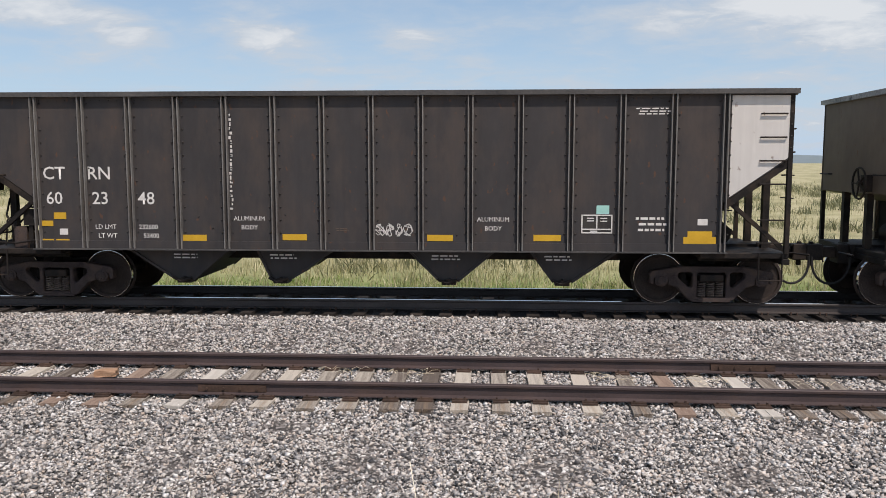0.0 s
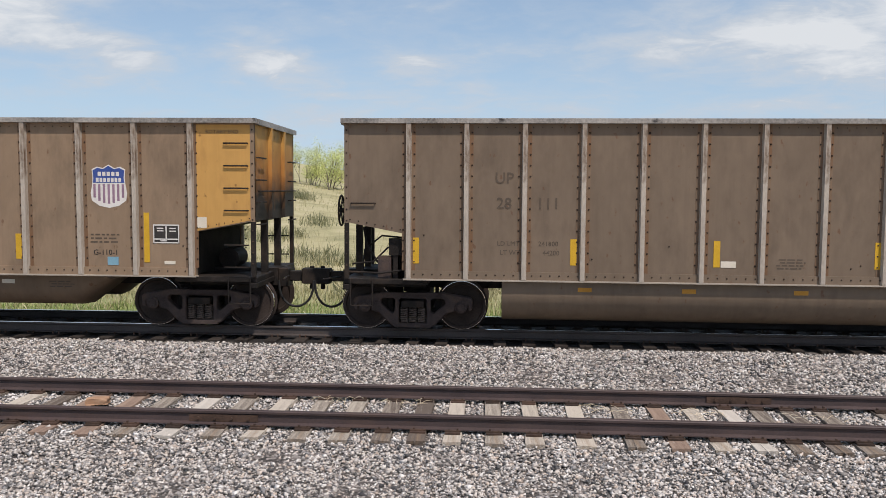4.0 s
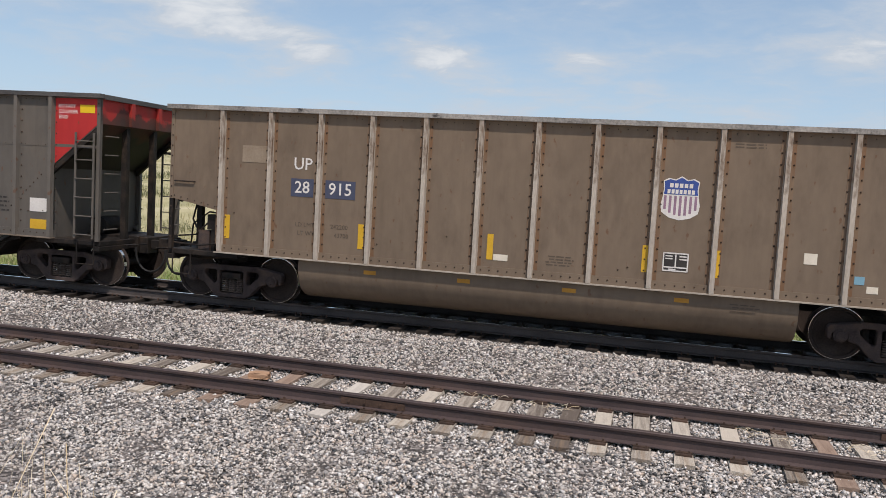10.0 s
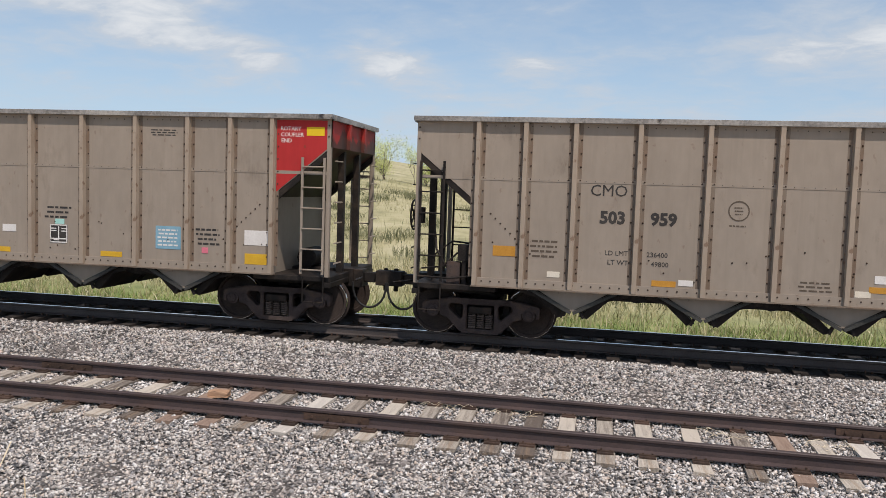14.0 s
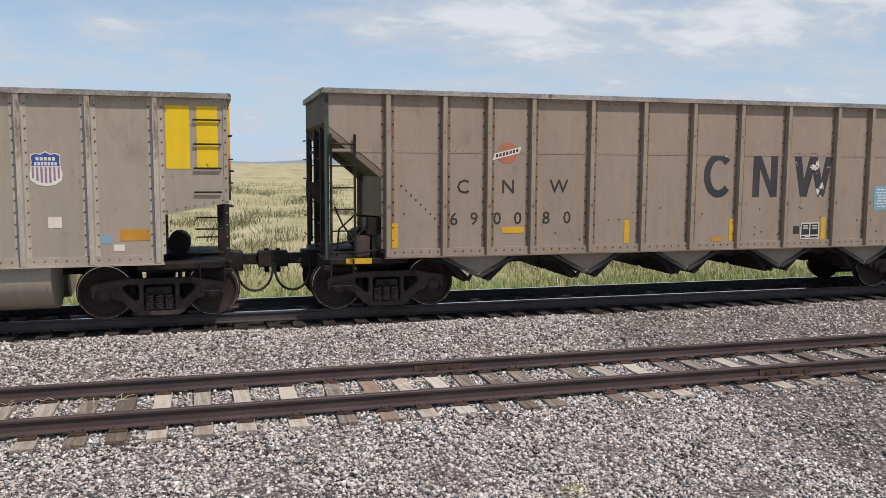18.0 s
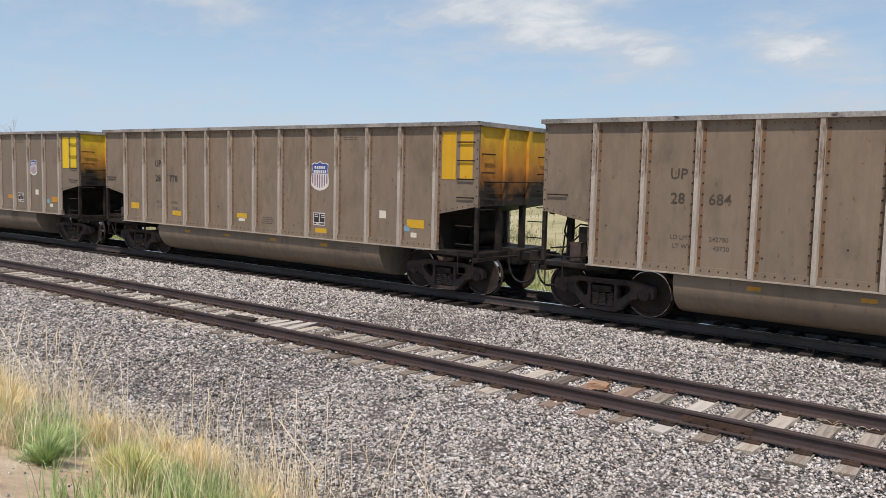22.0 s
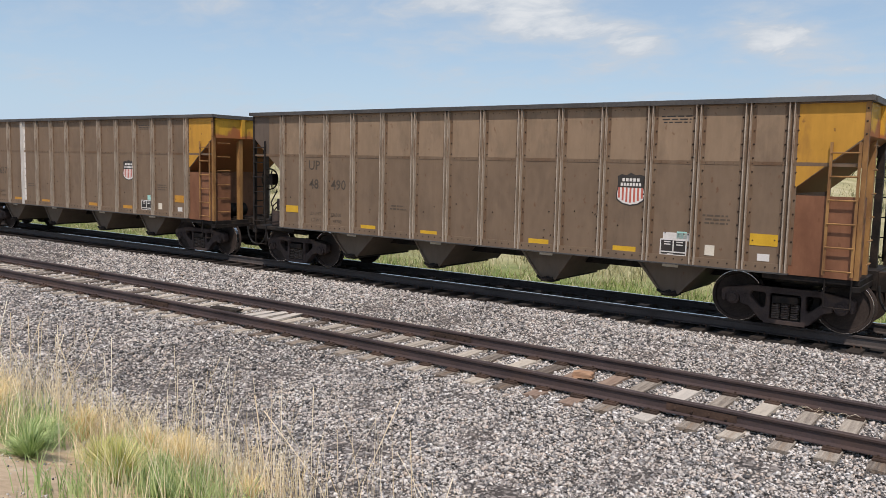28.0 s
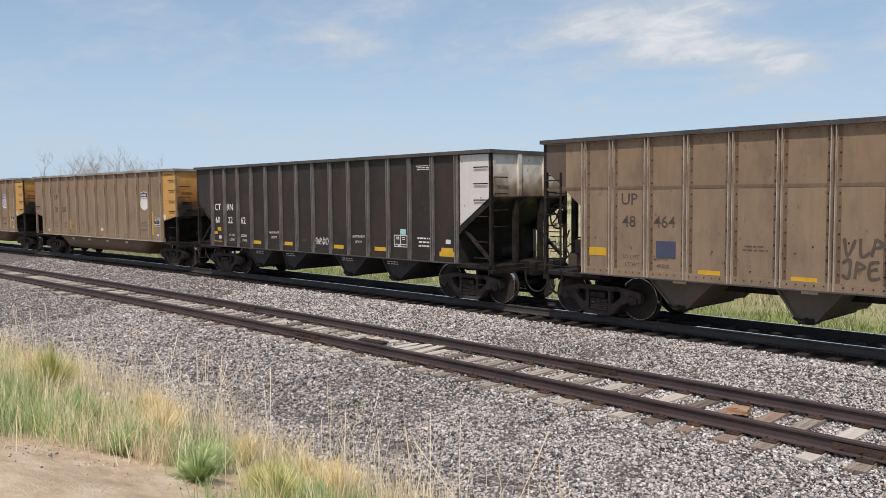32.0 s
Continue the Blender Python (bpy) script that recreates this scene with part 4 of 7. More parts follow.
def tussock(x, off, tall, wide, n, mat, label, seed, dry=0.0):
    """One bunch of arching blades from a single root."""
    rng = np.random.default_rng(seed)
    a = rng.uniform(0, 6.283, n)
    r = rng.uniform(0, 1, n) ** 0.7
    h = tall * rng.uniform(0.65, 1.1, n) * (1.05 - 0.45 * r)
    out = np.stack([np.cos(a), np.sin(a), 0 * a], 1)
    side = np.stack([-np.sin(a), np.cos(a), 0 * a], 1) * (0.0045 * rng.uniform(0.6, 1.4, n))[:, None]
    root = out * (0.07 * wide * rng.uniform(0.2, 1, n))[:, None]
    rings = []
    for k, droop in ((0.0, 0.0), (0.35, 0.22), (0.7, 0.58), (1.0, 1.0)):
        c = root + out * (wide * r * droop)[:, None] + np.array([0, 0, 1.0]) * (h * (k - 0.12 * droop * r))[:, None]
        s = side * (1.0, 0.95, 0.7, 0.12)[len(rings) // 2]
        rings += [c - s, c + s]
    v = np.stack(rings, 1)
    me = bpy.data.meshes.new("tussock")
    me.vertices.add(n * 8)
    me.vertices.foreach_set("co", v.ravel().astype(np.float32))
    f = np.array([(0, 1, 3, 2), (2, 3, 5, 4), (4, 5, 7, 6)])
    idx = (f[None] + 8 * np.arange(n)[:, None, None]).ravel().astype(np.int32)
    me.loops.add(len(idx)); me.loops.foreach_set("vertex_index", idx)
    me.polygons.add(n * 3); me.polygons.foreach_set("loop_start", np.arange(0, len(idx), 4, dtype=np.int32))
    me.update(calc_edges=True)
    me.materials.append(mat)
    ob = new("grass_tussock", me)
    ob.location = (x, line(x)[1] + off, height(off, x) - 0.03)
    return tagged(ob, label, "grass", "grass tussocks beside the gravel")


GOLD, OLIVE, GREEN = "golden dry bunchgrass tussock", "spiky yellow-green bunchgrass tussock", "fresh green grass tussock"
for k, (x, off, tall, wide, n, mat, label) in enumerate((
        (-6.6, -11.1, 0.5, 0.34, 420, "tuft_gold", GOLD), (-6.3, -12.0, 0.5, 0.42, 420, "tuft_olive", OLIVE), (-7.7, -12.1, 0.36, 0.36, 420, "tuft_green", GREEN),
        (-6.45, -11.5, 0.32, 0.26, 300, "tuft_green", GREEN), (-5.8, -11.9, 0.28, 0.3, 240, "tuft_green", GREEN), (-12.3, -12.0, 0.85, 0.6, 760, "tuft_olive", "large spiky yellow-green bunchgrass tussock"),
        (-8.1, -12.7, 0.34, 0.3, 360, "tuft_green", GREEN), (-7.2, -12.3, 0.38, 0.3, 360, "tuft_green", GREEN), (-6.9, -11.8, 0.4, 0.34, 300, "tuft_olive", OLIVE),
        (-9.2, -11.8, 0.5, 0.4, 420, "tuft_gold", GOLD), (-8.3, -11.2, 0.45, 0.4, 380, "tuft_gold", GOLD), (-10.2, -11.3, 0.5, 0.45, 420, "tuft_gold", GOLD), (-11.3, -11.0, 0.45, 0.42, 380, "tuft_gold", GOLD),
        (-9.9, -12.3, 0.4, 0.34, 360, "tuft_green", GREEN), (-11.2, -12.0, 0.4, 0.34, 340, "tuft_green", GREEN), (-7.4, -11.0, 0.42, 0.36, 340, "tuft_gold", GOLD), (-14.8, -11.5, 0.55, 0.5, 420, "tuft_gold", GOLD), (-5.9, -10.9, 0.26, 0.26, 160, "tuft_gold", GOLD), (-6.98, -10.85, 0.5, 0.42, 620, "tuft_gold", "spiky pale straw-coloured tussock at the edge of the gravel"), (-7.2, -12.35, 0.24, 0.34, 300, "tuft_green", GREEN), (-7.9, -11.9, 0.34, 0.42, 480, "tuft_green", GREEN), (-8.8, -12.3, 0.36, 0.4, 460, "tuft_green", GREEN), (-10.5, -12.4, 0.36, 0.4, 420, "tuft_green", GREEN))):
    tussock(x, off, tall, wide, n, M[mat], label, 100 + k)


for k, (x, off) in enumerate(((3.72, -8.2), (3.3, -8.24), (2.75, -8.35), (4.35, -8.45))):
    tussock(x, off, 0.07 if k else 0.1, 0.16 if k else 0.24, 70 if k else 150, M["tuft_olive"], "small pale green weed among the gravel", 300 + k)


def lone_stalks():
    rng = np.random.default_rng(77)
    for x, off, n in ((-2.94, -8.7, 3), (-1.9, -8.1, 2), (-5.3, -9.7, 7), (-4.6, -9.9, 6), (0.4, -8.3, 2)):
        roots = np.array([(x + rng.normal(0, 0.12), line(x)[1] + off + rng.normal(0, 0.12), height(off, x) - 0.02) for _ in range(n)])
        ob = blades("dry_stalks", roots, 0.35, 0.7, 0.0028, 0.25, M["stalk"], "few thin dry stalks rising from the gravel", int(rng.integers(1e6)), 0.4)


lone_stalks()


# ---- litter on the siding ----
def twig_pile(x, off, n, spread, seed):
    """Bleached straws lying across the ties."""
    rnd = random.Random(seed)
    bm = bmesh.new()
    y = line(x)[1] + off
    for _ in range(n):
        a = rnd.uniform(-1.6, 1.6)
        px, py = x + rnd.uniform(-spread, spread), y + rnd.uniform(-0.16, 0.16)
        ln = rnd.uniform(0.05, 0.17)
        d = Vector((math.cos(a), math.sin(a), 0)) * ln
        z = rnd.uniform(0.006, 0.05)
        tube(bm, [Vector((px, py, z)) - d, Vector((px, py, z + rnd.uniform(0.005, 0.04))), Vector((px, py, z)) + d], 0.0028, 4)
    ob = tagged(new("straw_litter", finish("straw_litter", bm, M["stalk"])), "bleached dry straws lying on the siding ties", "straw", kind="stuff")


for k, (x, off, n, w) in enumerate(((1.55, SIDE_OFF + 0.35, 16, 0.3), (2.75, SIDE_OFF + 0.3, 14, 0.35), (-1.2, SIDE_OFF + 0.5, 12, 0.4), (-2.3, SIDE_OFF + 0.55, 12, 0.35), (4.3, SIDE_OFF + 0.2, 10, 0.4), (-7.2, SIDE_OFF - 0.2, 8, 0.4))):
    twig_pile(x, off, n, w, 40 + k)


def loose_wood():
    def slab(name, x, off, lx, ly, h, turn, mat, label, z=0.0):
        bm = bmesh.new()
        box(bm, -lx / 2, lx / 2, -ly / 2, ly / 2, 0, h)
        bmesh.ops.subdivide_edges(bm, edges=bm.edges[:], cuts=2)
        rnd = random.Random(int(abs(x) * 100))
        for v in bm.verts:
            v.co += Vector((rnd.uniform(-1, 1) * lx * 0.05, rnd.uniform(-1, 1) * ly * 0.05, rnd.uniform(-0.5, 0.1) * h * 0.3 if v.co.z > 0.01 else 0))
        ob = new(name, finish(name, bm, mat))
        ob.matrix_basis = pose(x, line(x)[1] + off, z, 0, 0, turn)
        tagged(ob, label, "wood")

    red = surface("freshly_broken_timber", (0.30, 0.17, 0.10), (0.50, 0.33, 0.22), 0.85, 4, 30, 0.5, stretch=(1, 5, 5))
    slab("wood_chunk", -5.64, SIDE_OFF + 0.12, 0.3, 0.16, 0.09, 15, red, "broken reddish chunk of timber lying on a tie")
    slab("wood_splinter", -5.3, SIDE_OFF - 0.25, 0.26, 0.06, 0.04, -20, red, "reddish timber splinter lying on the siding")
    slab("dark_board", -13.9, SIDE_OFF + 0.02, 0.75, 0.2, 0.045, 6, M["tie_dark"], "dark oily board lying across the ties", 0.01)
    for k, x in enumerate((-13.0, -12.7, -12.35)):
        slab("pale_plank", x, SIDE_OFF + 0.1 * (k - 1), 0.2, 1.15, 0.035, 4 * k, PALE_TIE, "bleached pale plank lying between the siding rails", 0.005)


loose_wood()


def joint_bar(side, s, label="bolted rusty rail joint bar"):
    """A splice bar with four bolts on the rail's web."""
    x, y, a = line(s, SIDE_OFF + side * 0.7525)
    bm = bmesh.new()
    prism(bm, [(-0.45, 0.03), (0.45, 0.03), (0.45, 0.12), (-0.45, 0.12)], -0.032, -0.012)
    for k in range(4):
        turned(bm, [(-0.055, 0.006), (-0.055, 0.018), (-0.03, 0.018), (-0.03, 0.006)], -0.33 + 0.22 * k, 0.075, 6)
    ob = new("joint_bar", finish("joint_bar", bm, M["plate"]))
    ob.parent = siding
    ob.matrix_basis = pose(x, y, SIDE_Z - 0.178, 0, 0, math.degrees(a))
    tagged(ob, label)


for side, s in ((-1, -3.6), (1, -8.7), (-1, -15.4), (1, 3.4), (1, -20.5), (-1, 8.3)):
    joint_bar(side, s)

# ---- coal cars ----
M["rivet"] = surface("rusty_rivet", (0.026, 0.019, 0.015), (0.075, 0.048, 0.033), 0.7, 3, 40, 0.05)
HALF, SILL = 7.263, 1.02
TOPS = {"tub": 3.84, "hop": 3.93, "ctrn": 3.82, "rap": 3.99}
AXLE, BOGIE_X, WHEEL_R = 0.889, 6.08, 0.457
INSET = 1.15
CUTS = {"tub": (2.02, 1.80), "hop": (3.30, 2.36), "ctrn": (2.68, 1.88), "rap": (3.40, 2.46)}


RAPID_A = (1.12, 2.16, 3.01, 3.87, 5.07, 6.18, 7.263)
RAPID_B = (1.12, 1.95, 2.81, 3.89, 5.02, 6.14, 7.263)
LAYOUT = {"even": False}     # which of the two rib layouts a rapid-discharge car has


def rib_places(kind):
    a = HALF - INSET
    if kind == "tub":
        return [-a + 2 * a * k / 12 for k in range(13)]
    if kind == "ctrn":
        return [-a + 2 * a * k / 14 for k in range(15)]
    if kind == "hop":
        mid = a - 2.43
        half = [a, a - 0.7, a - 1.55] + [mid - mid * 2 * k / 8 for k in range(5)]
    else:
        half = [HALF - d for d in (RAPID_B if LAYOUT["even"] else RAPID_A)]
    return sorted(set(round(v, 3) for v in half) | set(round(-v, 3) for v in half if v > 0.01))


def side_sheet(bm, kind, side):
    hi, lo = CUTS[kind]
    h, i = HALF, HALF - INSET
    prism(bm, [(-h, TOPS[kind] - 0.075), (h, TOPS[kind] - 0.075), (h, hi), (i, lo), (i, SILL + 0.14), (-i, SILL + 0.14), (-i, lo), (-h, hi)], side * 1.47, side * 1.50)


def end_sheet(bm, kind, e):
    """Upright end above, slope sheet running inward below it."""
    hi, lo = CUTS[kind]
    h = HALF
    inner = 2.9 if kind != "tub" else 1.9
    drop = lo - (hi - lo) * (inner - INSET) / INSET
    drop = max(drop, SILL + 0.1)
    pts = [(h, TOPS[kind] - 0.1), (h, hi), (h - INSET, lo), (h - inner, drop), (h - inner + 0.02, drop + 0.04), (h - INSET, lo + 0.05), (h - 0.03, hi + 0.03), (h - 0.03, TOPS[kind] - 0.1)]
    prism(bm, [(e * x, z) for x, z in pts], -1.468, 1.468)


def top_chord(bm, side, kind):
    y0, y1 = sorted((side * 1.44, side * 1.60))
    box(bm, -HALF - 0.05, HALF + 0.05, y0, y1, TOPS[kind] - 0.085, TOPS[kind])
    soften(bm, 0.012)


def end_chord(bm, e, kind):
    x0, x1 = sorted((e * (HALF - 0.06), e * (HALF + 0.07)))
    box(bm, x0, x1, -1.436, 1.436, TOPS[kind] - 0.1, TOPS[kind] - 0.004)
    soften(bm, 0.012)


def side_sill(bm, side):
    y0, y1 = sorted((side * 1.42, side * 1.53))
    box(bm, -HALF + INSET - 0.07, HALF - INSET + 0.07, y0, y1, SILL, SILL + 0.14)
    soften(bm, 0.008)


def sill_flange(bm, side):
    """The thin foot of the side, scraped bright along its edge."""
    y0, y1 = sorted((side * 1.44, side * 1.60))
    box(bm, -HALF + INSET - 0.09, HALF - INSET + 0.09, y0, y1, SILL - 0.022, SILL)


def bulkhead(bm, kind, e):
    """The upright cross wall under the slope sheet."""
    x0, x1 = sorted((e * (HALF - INSET - 0.05), e * (HALF - INSET - 0.02)))
    box(bm, x0, x1, -1.465, 1.465, 1.0, CUTS[kind][1] + 0.03)


def slope_flange(bm, e, side, kind):
    """The riveted angle along the slanting edge of the side."""
    hi, lo = CUTS[kind]
    n = math.hypot(INSET, hi - lo)
    dx, dz = 0.17 * (hi - lo) / n, -0.17 * INSET / n
    y0, y1 = sorted((side * 1.40, side * 1.492))
    prism(bm, [(e * (HALF - INSET + 0.02), lo), (e * (HALF - 0.02), hi - 0.02), (e * min(HALF - 0.02, HALF - 0.02 + dx), hi - 0.02 + dz), (e * (HALF - INSET + 0.02), lo + dz)], y0, y1)


def rib(bm, side, wide, kind):
    """A pressed hat section with a flange on both sides."""
    w = wide / 2
    z0, z1 = SILL + 0.004, TOPS[kind] - 0.08
    y = side * 1.5
    for x0, x1, d in ((-w, w, 0.09),):
        a = [(x0, y), (x1, y), (x1 - (0.012 if d > 0.05 else 0), y + side * d), (x0 + (0.012 if d > 0.05 else 0), y + side * d)]
        lo, hi = [bm.verts.new((p, q, z0)) for p, q in a], [bm.verts.new((p, q, z1)) for p, q in a]
        fs = [bm.faces.new(lo), bm.faces.new(hi[::-1])] + [bm.faces.new((lo[k], hi[k], hi[(k + 1) % 4], lo[(k + 1) % 4])) for k in range(4)]
        bmesh.ops.recalc_face_normals(bm, faces=fs)


def rib_flange(bm, kind):
    """The riveted strip behind a rib on the near side, stained by rust."""
    box(bm, -0.118, 0.118, -1.503, -1.499, SILL + 0.145, TOPS[kind] - 0.088)


def twin_rib(bm, side, kind):
    """A channel with its open side out: two slim edges with a dark groove between."""
    z0, z1 = SILL + 0.004, TOPS[kind] - 0.08
    y0, y1 = sorted((side * 1.5, side * 1.578))
    for x in (-0.04, 0.04):
        box(bm, x - 0.009, x + 0.009, y0, y1, z0, z1)


def channel_back(bm, side, kind):
    """The riveted flange that carries a channel rib."""
    y0, y1 = sorted((side * 1.499, side * 1.503))
    box(bm, -0.125, 0.125, y0, y1, SILL + 0.145, TOPS[kind] - 0.088)


def rivets(bm, kind, side):
    def dot(x, z, r=0.019, y=1.5):
        c = bm.verts.new((x, side * (y + 0.024), z))
        ring = [bm.verts.new((x + r * math.cos(1.047 * k), side * y, z + r * math.sin(1.047 * k))) for k in range(6)]
        for k in range(6):
            bm.faces.new((c, ring[k], ring[(k + 1) % 6]) if side < 0 else (c, ring[(k + 1) % 6], ring[k]))

    def sill_dot(x, r=0.017):
        c = bm.verts.new((x, side * 1.55, SILL + 0.08))
        ring = [bm.verts.new((x + r * math.cos(1.047 * k), side * 1.529, SILL + 0.08 + r * math.sin(1.047 * k))) for k in range(6)]
        for k in range(6):
            bm.faces.new((c, ring[k], ring[(k + 1) % 6]) if side < 0 else (c, ring[(k + 1) % 6], ring[k]))

    rnd = random.Random(3)
    for x in rib_places(kind):
        for dx in (-0.098, 0.098):
            z = SILL + 0.3
            while z < TOPS[kind] - 0.15:
                dot(x + dx, z, y=1.502)
                z += 0.19 if kind == "tub" else 0.23
    x = -HALF + INSET + 0.1
    while x < HALF - INSET:
        dot(x, TOPS[kind] - 0.15, 0.011)
        if kind != "ctrn":
            sill_dot(x)
        if kind in ("hop", "rap"):
            dot(x, 2.84 if kind == "hop" else 2.92, 0.01)
        x += 0.16
    hi, lo = CUTS[kind]
    for e in (-1, 1):
        z = TOPS[kind] - 0.2
        while z > (hi if kind != "tub" else 1.15):
            dot(e * (HALF - 0.04), z, 0.019, 1.511)
            z -= 0.2
        if kind == "rap":
            for k in range(9):      # a slanting row where the slope sheet meets the side
                dot(e * (HALF - INSET - 0.22 - 0.09 * k), lo - 0.16 - 0.085 * k, 0.018)
        elif kind == "tub":
            for k in range(7):
                dot(e * (HALF - 0.1 - 0.15 * k), hi + 0.06 - (hi - lo) * (0.1 + 0.15 * k) / INSET, 0.015)
    for _ in range(26 if kind in ("hop", "rap") else 8):
        dot(rnd.uniform(-6, 6), rnd.uniform(1.25, 1.9), 0.017)


def seam(bm, side, z):
    y0, y1 = sorted((side * 1.5, side * 1.506))
    box(bm, -HALF + 0.01, HALF - 0.01, y0, y1, z - 0.03, z + 0.03)


def corner_post(bm, e, side, kind):
    hi = CUTS[kind][0]
    x0, x1 = sorted((e * (HALF - 0.075), e * (HALF + 0.0)))
    y0, y1 = sorted((side * 1.43, side * 1.512))
    box(bm, x0, x1, y0, y1, hi - 0.02 if kind == "tub" else 1.0, TOPS[kind] - 0.1)


def corner_leg(bm, e, side, kind):
    """The foot of a gondola's corner post, below the side."""
    x0, x1 = sorted((e * (HALF - 0.075), e * (HALF + 0.0)))
    y0, y1 = sorted((side * 1.43, side * 1.512))
    box(bm, x0, x1, y0, y1, 1.0, CUTS[kind][0] - 0.02)


def end_post(bm, e, kind):
    x2, x3 = sorted((e * (HALF - 0.16), e * (HALF - 0.04)))
    box(bm, x2, x3, -0.06, 0.06, 1.0, CUTS[kind][0] + 0.02)


def corner_box(bm, across):
    """The sheets that close the lower corner of some hopper cars, along the side and round onto the end."""
    if across:
        box(bm, HALF - 0.085, HALF - 0.065, -1.466, -0.86, 1.0, 2.32)
    else:
        box(bm, HALF - INSET + 0.02, HALF - 0.07, -1.495, -1.468, 1.0, 2.33)


def brace(bm, e, side):
    beam(bm, (e * (HALF - 0.1), side * 1.4, 1.1), (e * (HALF - INSET), side * 1.4, 2.0), 0.07)


def ladder(bm, e, side, z0, z1, ends=False):
    """Stiles and round rungs at a corner."""
    y = side * 1.56
    xs = (e * (HALF - 0.52), e * (HALF - 0.1))
    for x in xs:
        beam(bm, (x, y, z0), (x, y, z1), 0.045, 0.02)
    z = z0 + 0.08
    while z < z1:
        tube(bm, [(xs[0], y - side * -0.02, z), (xs[1], y - side * -0.02, z)], 0.014, 6)
        z += 0.38
    if ends:
        xe = e * (HALF + 0.07)
        z = z0 + 0.2
        while z < z1 + 0.2:
            tube(bm, [(xe, side * 1.42, z), (xe, side * 1.0, z)], 0.014, 6)
            z += 0.38


def side_iron(bm, e, side):
    y = side * 1.54
    tube(bm, [(e * (HALF - 0.55), side * 1.5, 0), (e * (HALF - 0.55), y, 0), (e * (HALF - 0.12), y, 0), (e * (HALF - 0.12), side * 1.5, 0)], 0.014, 6)


def end_iron(bm, e, side):
    xe = e * (HALF + 0.07)
    tube(bm, [(e * HALF, side * 1.4, 0), (xe, side * 1.4, 0), (xe, side * 0.98, 0), (e * HALF, side * 0.98, 0)], 0.014, 6)


def cross_iron(bm, e):
    xe = e * (HALF + 0.09)
    tube(bm, [(e * HALF, -1.3, 2.55), (xe, -1.3, 2.55), (xe, 1.3, 2.55), (e * HALF, 1.3, 2.55)], 0.014, 6)


def stirrup(bm, e, side):
    y = side * 1.5
    x0, x1 = e * (HALF - 0.5), e * (HALF - 0.1)
    tube(bm, [(x0, y, 1.0), (x0, y, 0.52), (x1, y, 0.52), (x1, y, 1.0)], 0.016, 6)


def end_platform(bm, e):
    x0, x1 = sorted((e * (HALF - 1.5), e * (HALF + 0.02)))
    box(bm, x0, x1, -1.46, 1.46, 0.9, 1.0)
    xa, xb = sorted((e * (HALF - 0.12), e * (HALF + 0.03)))
    box(bm, xa, xb, -1.5, 1.5, 0.8, 0.898)
    for y in (-0.9, 0.9):
        beam(bm, (e * (HALF - 1.4), y, 0.85), (e * HALF, y, 0.85), 0.12)
    soften(bm, 0.01)


def centre_sill(bm):
    box(bm, -HALF - 0.1, HALF + 0.1, -0.28, 0.28, 0.72, 1.05)


def draft_gear(bm, e):
    """Coupler shank and knuckle."""
    x = e * HALF
    x0, x1 = sorted((x, x + e * 0.28))
    box(bm, x0, x1, -0.2, 0.2, 0.68, 1.04)
    x0, x1 = sorted((x + e * 0.28, x + e * 0.6))
    box(bm, x0, x1, -0.08, 0.08, 0.78, 0.98)
    x0, x1 = sorted((x + e * 0.55, x + e * 0.86))
    box(bm, x0, x1, -0.2, 0.06, 0.74, 1.04)
    box(bm, x0, x1 - 0.12 if e > 0 else x1, 0.06, 0.2, 0.76, 1.0)
    tube(bm, [(x + e * 0.72, -0.02, 0.62), (x + e * 0.72, -0.02, 1.08)], 0.05, 8)
    beam(bm, (x + e * 0.3, -0.25, 0.9), (x + e * 0.45, -1.25, 0.95), 0.035)
    soften(bm, 0.015)


def air_hose(bm, e):
    x = e * HALF
    pts = []
    for k in range(13):
        a = math.pi * k / 12
        pts.append((x + e * (0.15 + 0.66 * (1 - math.cos(a)) / 2), -0.42 + 0.1 * k / 12, 0.82 - 0.5 * math.sin(a) ** 0.8))
    tube(bm, pts, 0.024, 7)


def reservoir(bm, e):
    turned(bm, [(-0.35, 0.05), (-0.33, 0.2), (0.28, 0.2), (0.32, 0.05)], e * (HALF - 0.85), 1.24, 14)


def brake_cylinder(bm, e):
    turned(bm, [(-1.25, 0.05), (-1.23, 0.13), (-0.86, 0.13), (-0.84, 0.05)], e * (HALF - 0.75), 1.16, 12)


def valve(bm, e):
    x = e * (HALF - 0.7)
    box(bm, x - 0.12, x + 0.12, -1.36, -1.2, 1.0, 1.4)
    soften(bm, 0.03)


def brake_pipe(bm, e):
    x = e * (HALF - 0.85)
    tube(bm, [(x, -1.2, 1.0), (x + e * 0.3, -1.25, 1.3), (x + e * 0.5, -1.2, 1.6), (x + e * 0.6, -0.9, 1.9)], 0.02, 6)


def brake_rod(bm, k):
    """Bent rods and pipes under the brake end."""
    x = -HALF
    if k == 0:
        pts = [(x + 0.1, -1.3, 1.25), (x + 0.5, -1.32, 1.3), (x + 0.75, -1.3, 1.55), (x + 1.25, -1.28, 1.6)]
    elif k == 1:
        pts = [(x + 0.25, -1.1, 1.02), (x + 0.3, -1.1, 1.5), (x + 0.6, -1.0, 1.75), (x + 1.1, -0.9, 1.7)]
    else:
        pts = [(x + 0.05, -1.42, 1.12), (x + 0.65, -1.42, 1.1), (x + 1.2, -1.4, 1.18)]
    tube(bm, pts, 0.018, 6)


